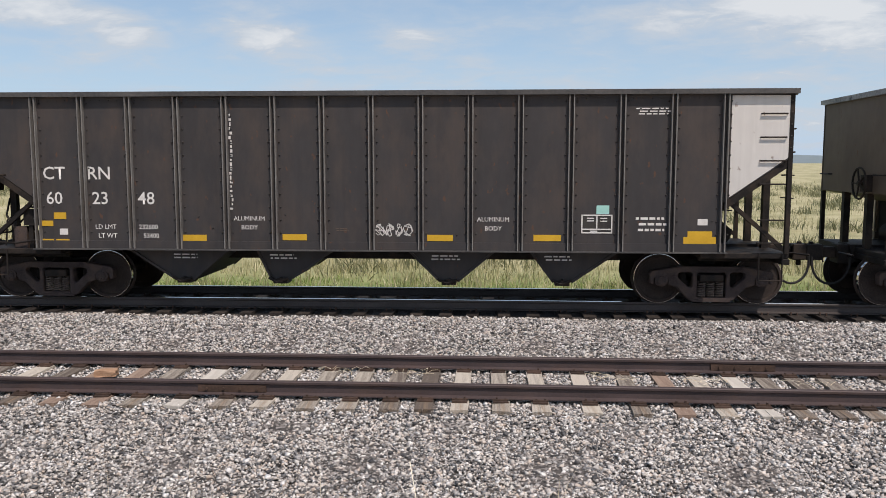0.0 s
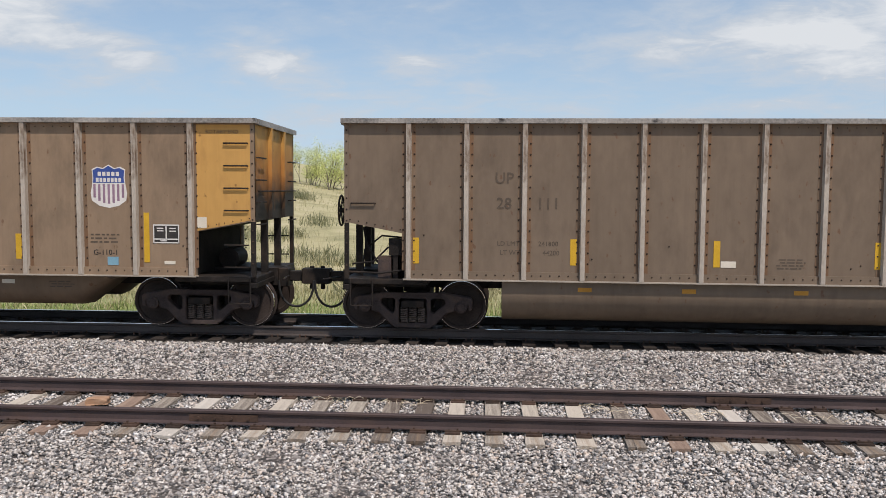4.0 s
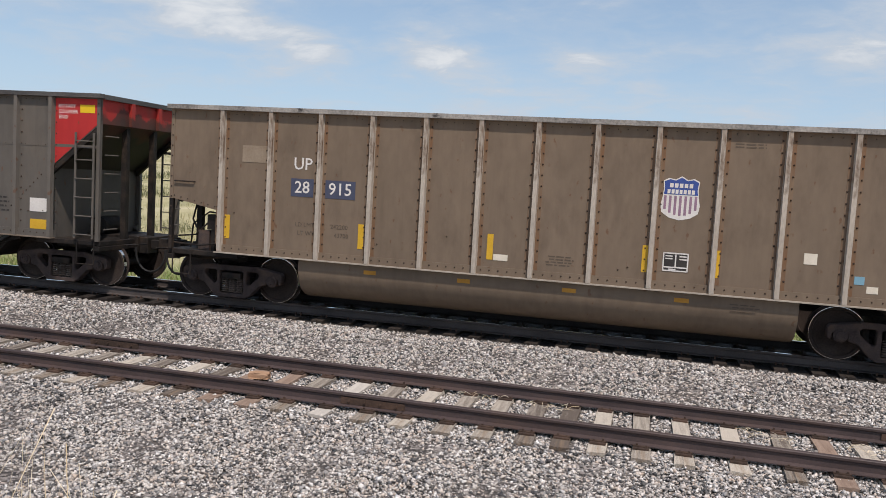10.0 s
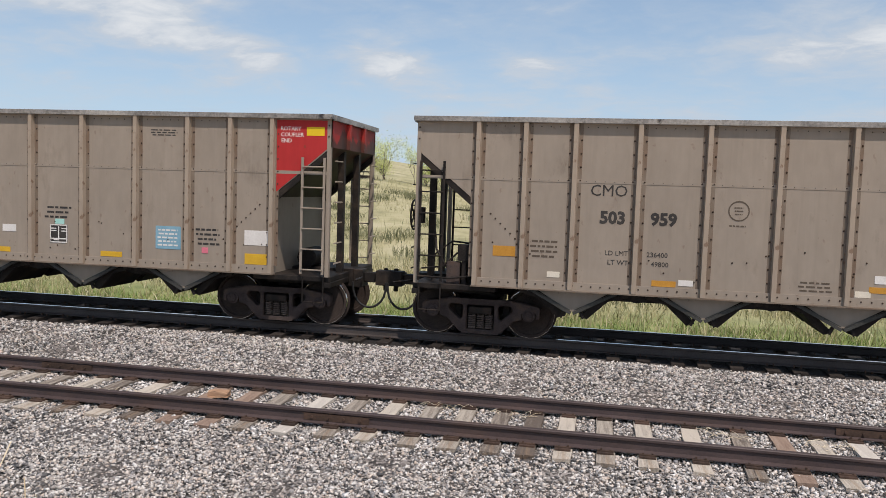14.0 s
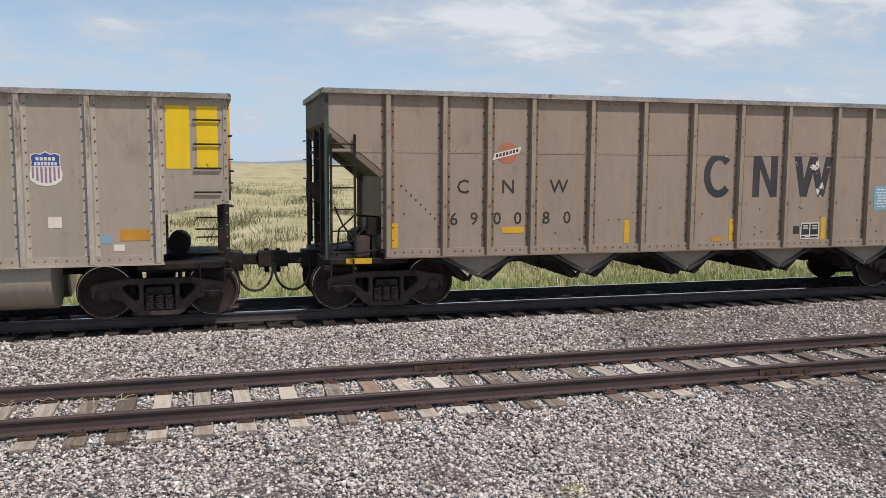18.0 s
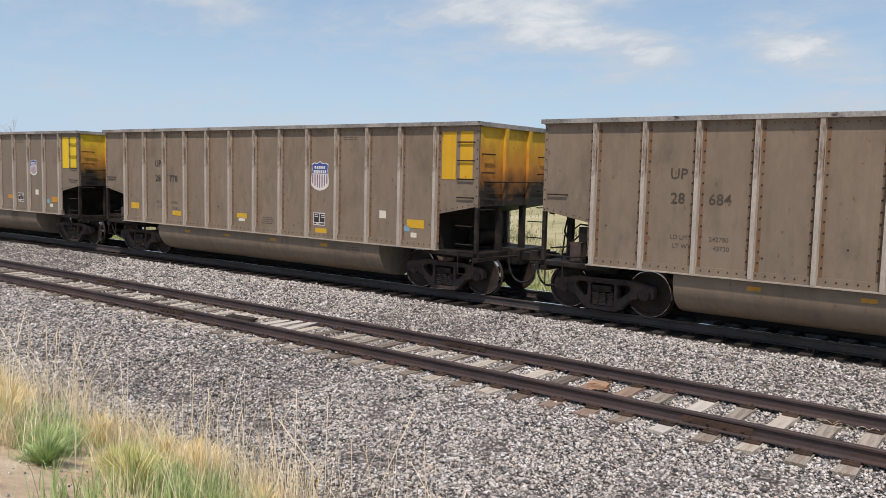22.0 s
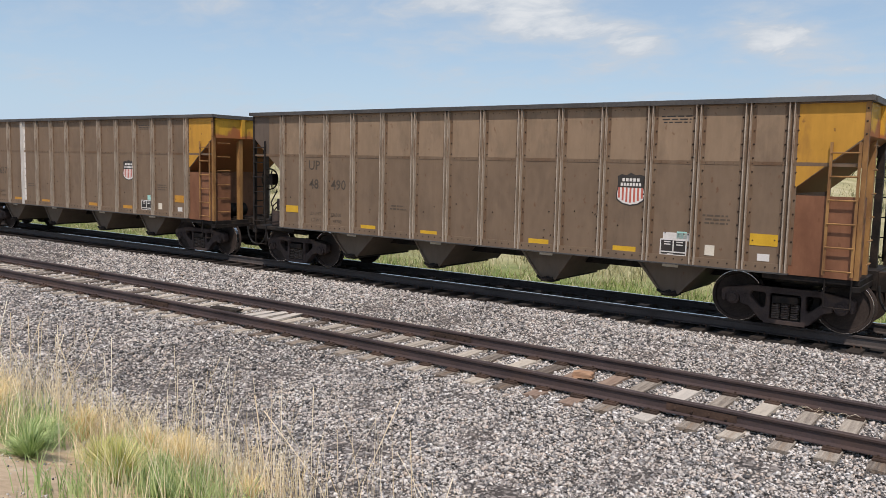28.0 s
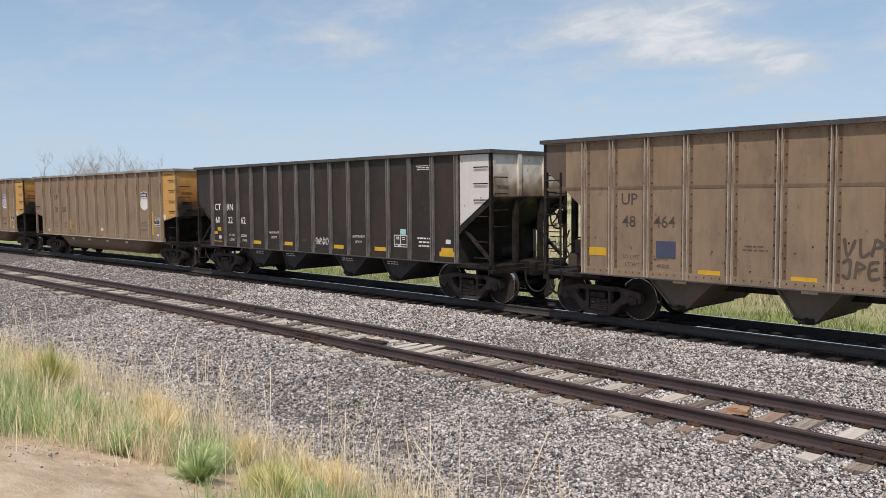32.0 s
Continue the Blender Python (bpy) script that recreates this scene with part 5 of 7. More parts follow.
def brake_bracket(bm):
    x = -HALF
    box(bm, x + 0.78, x + 1.05, -1.38, -1.18, 1.42, 1.72)
    box(bm, x + 0.86, x + 0.94, -1.36, -1.22, 1.0, 1.42)
    soften(bm, 0.02)


def brake_wheel(bm):
    x = -HALF - 0.2
    n = 16
    pts = [(x, -0.75 + 0.28 * math.cos(6.2832 * k / n), 2.2 + 0.28 * math.sin(6.2832 * k / n)) for k in range(n + 1)]
    tube(bm, pts, 0.02, 6)
    for k in range(5):
        a = 1.2566 * k
        beam(bm, (x, -0.75, 2.2), (x, -0.75 + 0.27 * math.cos(a), 2.2 + 0.27 * math.sin(a)), 0.025)
    hub = [(x - 0.03, -0.75, 2.2), (x + 0.05, -0.75, 2.2)]
    tube(bm, hub, 0.045, 8)


def gear_box(bm):
    box(bm, -HALF - 0.14, -HALF - 0.005, -0.84, -0.66, 2.05, 2.35)
    soften(bm, 0.02)


def bay(bm, apex, x0, x1, zb=0.42):
    w = 0.16
    prism(bm, [(x0, SILL + 0.02), (x1, SILL + 0.02), (x1, SILL - 0.03), (apex + w, zb), (apex - w, zb), (x0, SILL - 0.03)], -1.18, 1.18)
    for y in (-1.2, 1.2):
        beam(bm, (x0 + 0.02, y, SILL - 0.04), (apex - w, y, zb), 0.04)
        beam(bm, (apex + w, y, zb), (x1 - 0.02, y, SILL - 0.04), 0.04)


def gate(bm, apex):
    box(bm, apex - 0.13, apex + 0.13, -1.24, -0.9, 0.36, 0.44)
    tube(bm, [(apex - 0.2, -1.27, 0.47), (apex - 0.05, -1.3, 0.40), (apex + 0.16, -1.27, 0.46)], 0.028, 6)
    tube(bm, [(apex, -1.31, 0.43), (apex, -1.15, 0.43)], 0.05, 8)
    box(bm, apex - 0.1, apex + 0.1, -0.92, 0.9, 0.37, 0.42)


def skirt(bm, x):
    """The side triangle of a rapid-discharge bay."""
    prism(bm, [(x - 0.66, SILL), (x + 0.66, SILL), (x + 0.04, 0.64), (x - 0.04, 0.64)], -1.44, -1.42)


def skirt_edge(bm, d):
    """The pressed flange along a slanting side of that triangle."""
    beam(bm, (d * 0.74, -1.455, SILL - 0.025), (d * 0.02, -1.455, 0.61), 0.06, 0.055)
    beam(bm, (d * 0.66, -1.47, SILL - 0.04), (d * 0.03, -1.47, 0.665), 0.03, 0.014)


def chute_door(bm, x):
    for y0, y1 in ((-1.34, -0.1), (0.1, 1.34)):
        for d in (-1, 1):
            prism(bm, [(x + d * 0.80, SILL), (x + d * 0.62, SILL), (x + d * 0.12, 0.54), (x + d * 0.26, 0.50)], y0, y1)


def door_arm(bm, d):
    """A hooked latch arm below the doors."""
    beam(bm, (d * 0.13, -1.40, 0.66), (d * 0.2, -1.40, 0.52), 0.06, 0.05)
    beam(bm, (d * 0.3, -1.36, 0.80), (d * 0.95, -1.36, SILL - 0.06), 0.05, 0.07)


def cross_tie(bm):
    """The black tie that joins two bays under the sill."""
    prism(bm, [(-0.45, SILL - 0.02), (0.45, SILL - 0.02), (0.42, SILL - 0.1), (0.0, SILL - 0.19), (-0.42, SILL - 0.1)], -1.30, -1.26)


def tub(bm, x0, x1, slope, full=False):
    """A rounded trough hanging below the floor, with closed ends."""
    prof = [(-1.36, SILL + 0.02), (-1.36, 0.78), (-1.32, 0.64), (-1.21, 0.49), (-1.0, 0.405), (-0.55, 0.38), (-0.30, 0.44), (-0.2, 0.6), (-0.2, SILL + 0.02)]
    if full:
        prof = [(-1.47, SILL + 0.02), (-1.492, 0.86), (-1.485, 0.76), (-1.455, 0.64), (-1.39, 0.51), (-1.28, 0.39), (-1.12, 0.29), (-0.9, 0.23), (-0.55, 0.2), (-0.30, 0.3), (-0.2, 0.6), (-0.2, SILL + 0.02)]
    for m in (1, -1):
        rings = []
        for x, k in ((x0, 0.0), (x0 + slope, 1.0), (x1 - slope, 1.0), (x1, 0.0)):
            zf = 1.0 if slope < 0.1 else k
            rings.append([bm.verts.new((x, m * y, SILL + 0.02 - (SILL + 0.02 - z) * (0.25 + 0.75 * zf))) for y, z in prof])
        fs = [bm.faces.new(rings[0]), bm.faces.new(rings[-1][::-1])]
        for u, v in zip(rings, rings[1:]):
            fs += [bm.faces.new((u[k], v[k], v[(k + 1) % len(prof)], u[(k + 1) % len(prof)])) for k in range(len(prof))]
        bmesh.ops.recalc_face_normals(bm, faces=fs)


# trucks
def pierced(bm, loops, y0, y1):
    """A flat casting in x and z with holes through it: the first loop is its outline."""
    flat = [[Vector((x, z, 0)) for x, z in lp] for lp in loops]
    pts = [p for lp in loops for p in lp]
    front, back = [bm.verts.new((x, y0, z)) for x, z in pts], [bm.verts.new((x, y1, z)) for x, z in pts]
    fs = []
    for a, b, c in tessellate_polygon(flat):
        fs += [bm.faces.new((front[a], front[b], front[c])), bm.faces.new((back[c], back[b], back[a]))]
    at = 0
    for lp in loops:
        n = len(lp)
        for k in range(n):
            i, j = at + k, at + (k + 1) % n
            fs.append(bm.faces.new((front[i], front[j], back[j], back[i])))
        at += n
    bmesh.ops.recalc_face_normals(bm, faces=fs)


def side_frame(bm, y):
    """A cast truss: arched top, dropped middle for the springs, a rounded window at each side and jaws over the axles."""
    half = [(0.62, 0.70), (0.82, 0.665), (1.05, 0.63), (1.10, 0.58), (1.09, 0.40), (1.03, 0.38), (1.01, 0.50), (0.78, 0.50), (0.765, 0.37), (0.69, 0.345), (0.62, 0.33), (0.40, 0.105), (0.33, 0.075)]
    outline = half + [(-x, z) for x, z in half[::-1]]
    window = [(0.255, 0.15), (0.255, 0.58), (0.22, 0.605), (-0.22, 0.605), (-0.255, 0.58), (-0.255, 0.15)]
    hole = [(0.335, 0.36), (0.325, 0.57), (0.36, 0.605), (0.56, 0.60), (0.60, 0.56), (0.59, 0.50), (0.40, 0.335), (0.36, 0.33)]
    pierced(bm, [outline, window, hole, [(-x, z) for x, z in hole]], y - 0.085, y + 0.085)
    soften(bm, 0.016)
    # raised flanges along the top and the foot
    f = -0.1 if y < 0 else 0.1
    box(bm, -0.60, 0.60, min(y, y + f), max(y, y + f), 0.672, 0.712)
    box(bm, -0.34, 0.34, min(y, y + f), max(y, y + f), 0.07, 0.112)


def spring(bm):
    n = 52
    tube(bm, [(0.06 * math.cos(6.2832 * k / 8), 0.06 * math.sin(6.2832 * k / 8), 0.155 + 0.27 * k / n) for k in range(n + 1)], 0.0155, 5)


def bolster(bm):
    box(bm, -0.2, 0.2, -0.9, 0.9, 0.42, 0.66)
    box(bm, -0.25, 0.25, -0.35, 0.35, 0.64, 0.74)
    box(bm, -0.21, 0.21, -1.11, 1.11, 0.44, 0.565)
    box(bm, -0.27, 0.27, -0.86, 0.86, 0.22, 0.44)
    for d in (-1, 1):
        box(bm, d * 0.38 - 0.05, d * 0.38 + 0.05, -0.8, 0.8, 0.3, 0.4)
        for y in (-0.78, 0.78):
            prism(bm, [(d * 0.38, 0.32), (d * 0.5, 0.3), (d * 0.52, 0.6), (d * 0.4, 0.62)], y - 0.06, y + 0.06)
    soften(bm, 0.012)


def wheelset(bm):
    for s in (-1, 1):
        pr = [(s * 0.80, 0.15), (s * 0.805, 0.19), (s * 0.78, 0.30), (s * 0.79, 0.385), (s * 0.825, 0.40), (s * 0.825, 0.452), (s * 0.745, 0.457), (s * 0.72, 0.46), (s * 0.71, 0.487), (s * 0.69, 0.487), (s * 0.685, 0.40), (s * 0.72, 0.38), (s * 0.73, 0.2), (s * 0.66, 0.14)]
        turned(bm, pr, 0, 0, 36)
    turned(bm, [(-0.95, 0.06), (-0.95, 0.078), (-0.66, 0.085), (0.66, 0.085), (0.95, 0.078), (0.95, 0.06)], 0, 0, 12)


def bright_tread(bm, s):
    """The polished running surface and the bright edge of the rim."""
    n = 36
    rings = [[bm.verts.new((r * math.cos(6.2832 * k / n), s * y, r * math.sin(6.2832 * k / n))) for k in range(n)] for r, y in ((0.448, 0.8275), (0.4535, 0.827), (0.4555, 0.82), (0.459, 0.75))]
    fs = [bm.faces.new((a[k], b[k], b[(k + 1) % n], a[(k + 1) % n])) for a, b in zip(rings, rings[1:]) for k in range(n)]
    bmesh.ops.recalc_face_normals(bm, faces=fs)


def bearing_cap(bm, s):
    turned(bm, [(s * 1.13, 0.03), (s * 1.13, 0.075), (s * 1.11, 0.085), (s * 1.10, 0.115), (s * 0.93, 0.12), (s * 0.93, 0.03)], 0, 0, 18)
    for k in range(3):
        a = 2.094 * k + 0.5
        turned(bm, [(s * 1.145, 0.008), (s * 1.145, 0.014), (s * 1.12, 0.014)], 0.05 * math.cos(a), 0.05 * math.sin(a), 6)


WHEELSETS = []


def truck(parent, x):
    t = shared("truck", "bolster", bolster, M["under"], parent, at=(x, 0, 0))
    for y in (-1.0, 1.0):
        shared("side_frame", ("frame", y), lambda bm: side_frame(bm, y), M["bogie"], t)
        for dx in (-0.16, 0.0, 0.16):
            shared("coil_spring", "spring", spring, M["coil"], t, at=(dx, y - 0.03 if y < 0 else y + 0.03, 0))
    for e in (-1, 1):
        w = shared("wheelset", "wheelset", wheelset, M["wheel"], t, smooth=True, at=(e * AXLE, 0, WHEEL_R))
        WHEELSETS.append((e, w))
        CACHE.setdefault("wheels_done", True)
        for s in (-1, 1):
            shared("tread", ("tread", s), lambda bm: bright_tread(bm, s), M["tread"], t, "bright worn wheel tread", at=(e * AXLE, 0, WHEEL_R))
            shared("bearing_cap", ("cap", s), lambda bm: bearing_cap(bm, s), M["bogie"], t, smooth=True, at=(e * AXLE, 0, WHEEL_R))
    return t


# ---- markings ----
FACE = -1.504


def plate_at(bm, x, z, w, h, y=FACE):
    v = [bm.verts.new(p) for p in ((x - w / 2, y, z - h / 2), (x + w / 2, y, z - h / 2), (x + w / 2, y, z + h / 2), (x - w / 2, y, z + h / 2))]
    bm.faces.new(v)


def lettering(car, text, x, z, h, mat, name="lettering", y=FACE, bold=0.0):
    """Stencilled words on the near side, centred on x and z."""
    cu = bpy.data.curves.new("lettering", "FONT")
    cu.body, cu.size, cu.align_x, cu.align_y = text, h * 1.38, "CENTER", "CENTER"
    cu.offset = 0.0 if "M" in text else 0.012 * h + bold
    cu.resolution_u = 2
    tmp = new("tmp", cu)
    me = bpy.data.meshes.new_from_object(tmp.evaluated_get(bpy.context.evaluated_depsgraph_get()))
    bpy.data.objects.remove(tmp)
    me.transform(Matrix.Translation((x, y, z)) @ Matrix.Rotation(math.pi / 2, 4, "X"))
    me.materials.clear()
    me.materials.append(mat)
    me.name = name
    ob = new(name, me)
    ob.parent = car
    return ob


def bars(car, x, z, w, h, n, mat, name="small_print", seed=0):
    """Writing too small to read: rows of short bars."""
    rnd = random.Random(seed + int(x * 10))
    bm = bmesh.new()
    step = h / n
    for k in range(n):
        zz = z + h / 2 - step * (k + 0.5)
        a = -w / 2 + rnd.uniform(0, 0.15) * w
        stop = w / 2 - rnd.uniform(0, 0.15) * w
        while a < stop:
            b = min(stop, a + rnd.uniform(0.08, 0.28) * w)
            plate_at(bm, x + (a + b) / 2, zz, b - a, step * 0.42)
            a = b + 0.05 * w
    return tagged(part(name, bm, mat, car), kind="stuff")


def patch(car, x, z, w, h, mat, name="reflector", y=FACE):
    bm = bmesh.new()
    box(bm, x - w / 2, x + w / 2, y - 0.002, y + 0.005, z - h / 2, z + h / 2)
    return part(name, bm, mat, car)


def stencil_box(car, x, z, w=0.5, h=0.34):
    """A framed panel of inspection data."""
    p = patch(car, x, z, w, h, M["ink"], "data_panel", FACE)
    bm = bmesh.new()
    t = 0.022
    y = FACE - 0.005
    for a, b, c, d in ((x, z + h / 2 - t / 2, w, t), (x, z - h / 2 + t / 2, w, t), (x - w / 2 + t / 2, z, t, h), (x + w / 2 - t / 2, z, t, h), (x, z + 0.02, t, h * 0.7), (x, z - h * 0.28, w, t)):
        plate_at(bm, a, b, c, d, y)
    for dx, dz in ((-0.11, 0.1), (-0.11, 0.055), (0.12, 0.1), (0.12, 0.05), (-0.05, -0.125)):
        plate_at(bm, x + dx, z + dz, 0.12, 0.02, y)
    part("panel_frame", bm, M["chalk"], p, "white frame")


def emblem(car, x, z, h, style):
    """A shield with an upper field and upright stripes below it."""
    w = h * (0.94 if style == "red" else 0.86)
    upper, stripe, field = {"blue": ("blue", "stripe_mauve", "chalk"), "red": ("ink", "stripe_red", "ink"), "faded": ("blue", "chalk", "chalk"), "pale": ("navy", "chalk", "chalk"), "dull": ("ink", "stripe_red", "ghost")}[style]

    def outline(k, z0, z1):
        pts = []
        for u, v in ((-0.46, 0.39), (-0.32, 0.45), (-0.16, 0.42), (0.0, 0.5), (0.16, 0.42), (0.32, 0.45), (0.46, 0.39), (0.44, 0.2), (0.46, 0.02), (0.5, -0.16), (0.47, -0.33), (0.27, -0.45), (0.0, -0.5), (-0.27, -0.45), (-0.47, -0.33), (-0.5, -0.16), (-0.46, 0.02), (-0.44, 0.2)):
            pts.append((x + u * w * k, z + min(max(v * k, z0), z1) * h))
        return pts

    bm = bmesh.new()
    prism(bm, outline(1.0, -1, 1), FACE - 0.001, -1.499)
    sh = part("emblem", bm, M[field], car, "shield-shaped emblem")
    bm = bmesh.new()
    prism(bm, outline(0.94, 0.08, 1), FACE - 0.004, FACE)
    part("emblem_field", bm, M[upper], sh)
    if style == "red":
        bm = bmesh.new()
        prism(bm, outline(0.92, -1, 0.05), FACE - 0.003, FACE)
        part("emblem_ground", bm, M["chalk"], sh)
    bm = bmesh.new()
    for k in range(7):
        u = (-0.39 + 0.13 * k) * w
        low = 0.40 - 0.16 * (abs(u / w) / 0.42) ** 2
        plate_at(bm, x + u, z + (0.05 - low) * h / 2, 0.065 * w, (0.05 + low) * h, FACE - 0.005)
    if style != "faded" and style != "pale":
        part("emblem_stripes", bm, M[stripe], sh)
    else:
        bm.free()
    bm = bmesh.new()
    for zz, ww in ((0.285, 0.62), (0.145, 0.72)):
        n = 5 if ww < 0.7 else 7
        for k in range(n):
            plate_at(bm, x + (k - (n - 1) / 2) * ww * w / n, z + zz * h, 0.72 * ww * w / n, 0.095 * h, FACE - 0.006)
    tagged(part("emblem_lettering", bm, M["chalk"], sh), kind="stuff")


def scrawl(car, x, z, w, h, mat, seed, r=0.02, n=26, loops=3):
    """A sprayed scribble."""
    rnd = random.Random(seed)
    bm = bmesh.new()
    for k in range(loops):
        cx = x - w / 2 + w * (k + 0.5) / loops
        pts = []
        a0 = rnd.uniform(0, 6)
        for j in range(n):
            a = a0 + j * rnd.uniform(0.35, 0.6)
            rr = rnd.uniform(0.25, 0.5)
            pts.append(Vector((cx + w / loops * rr * math.cos(a) * 1.2, FACE, z + h * rr * math.sin(a))))
        for p, q in zip(pts, pts[1:]):
            d = (q - p)
            if d.length < 1e-4:
                continue
            s = Vector((-d.z, 0, d.x)).normalized() * r
            bm.faces.new([bm.verts.new(v) for v in (p - s, q - s, q + s, p + s)])
    bmesh.ops.recalc_face_normals(bm, faces=bm.faces)
    part("graffiti", bm, mat, car)


def strokes(car, x, z, unit, lines, mat, r=0.03, name="graffiti"):
    """Sprayed lines: each runs smoothly through its points, given in units to the right of x and below z."""
    for line_no, pts in enumerate(lines):
        p = [Vector((x + a * unit, FACE - 0.0007 * (line_no % 5), z - b * unit)) for a, b in pts]
        path = []
        for k in range(len(p) - 1):
            a, b, c, d = p[max(k - 1, 0)], p[k], p[k + 1], p[min(k + 2, len(p) - 1)]
            for j in range(5):
                t = j / 5
                path.append(0.5 * (2 * b + (c - a) * t + (2 * a - 5 * b + 4 * c - d) * t * t + (3 * b - a - 3 * c + d) * t ** 3))
        path.append(p[-1])
        bm, last = bmesh.new(), None
        for k, q in enumerate(path):
            d = path[min(k + 1, len(path) - 1)] - path[max(k - 1, 0)]
            if d.length < 1e-5:
                continue
            side = Vector((-d.z, 0, d.x)).normalized() * r * (1 + 0.18 * math.sin(1.7 * k + line_no))
            pair = bm.verts.new(q + side), bm.verts.new(q - side)
            if last:
                bm.faces.new((last[0], last[1], pair[1], pair[0]))
            last = pair
        bmesh.ops.recalc_face_normals(bm, faces=bm.faces)
        part(name, bm, mat, car)


def end_paint(car, kind, mat, e=1):
    """The painted panel next to the end, a thin plate on the side sheet."""
    hi, lo = CUTS[kind]
    i = HALF - INSET + 0.1
    bm = bmesh.new()
    prism(bm, [(e * i, TOPS[kind] - 0.11), (e * (HALF - 0.01), TOPS[kind] - 0.11), (e * (HALF - 0.01), hi + 0.02), (e * i, lo + (0.09 if kind != "tub" else 0.03))], -1.505, -1.499)
    part("end_panel", bm, mat, car)


def stakes(car, kind, mat):
    """Upright stiffeners on the end."""
    for y in (-0.5, 0.5):
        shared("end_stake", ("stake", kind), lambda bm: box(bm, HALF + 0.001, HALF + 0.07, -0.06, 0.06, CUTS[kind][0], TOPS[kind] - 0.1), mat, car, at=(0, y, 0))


ENDS = {"yellow": "yellow_end", "orange": "orange_end", "bright_yellow": "bright_end", "white": "white_end", "red": "red_end", "green": "green_end"}


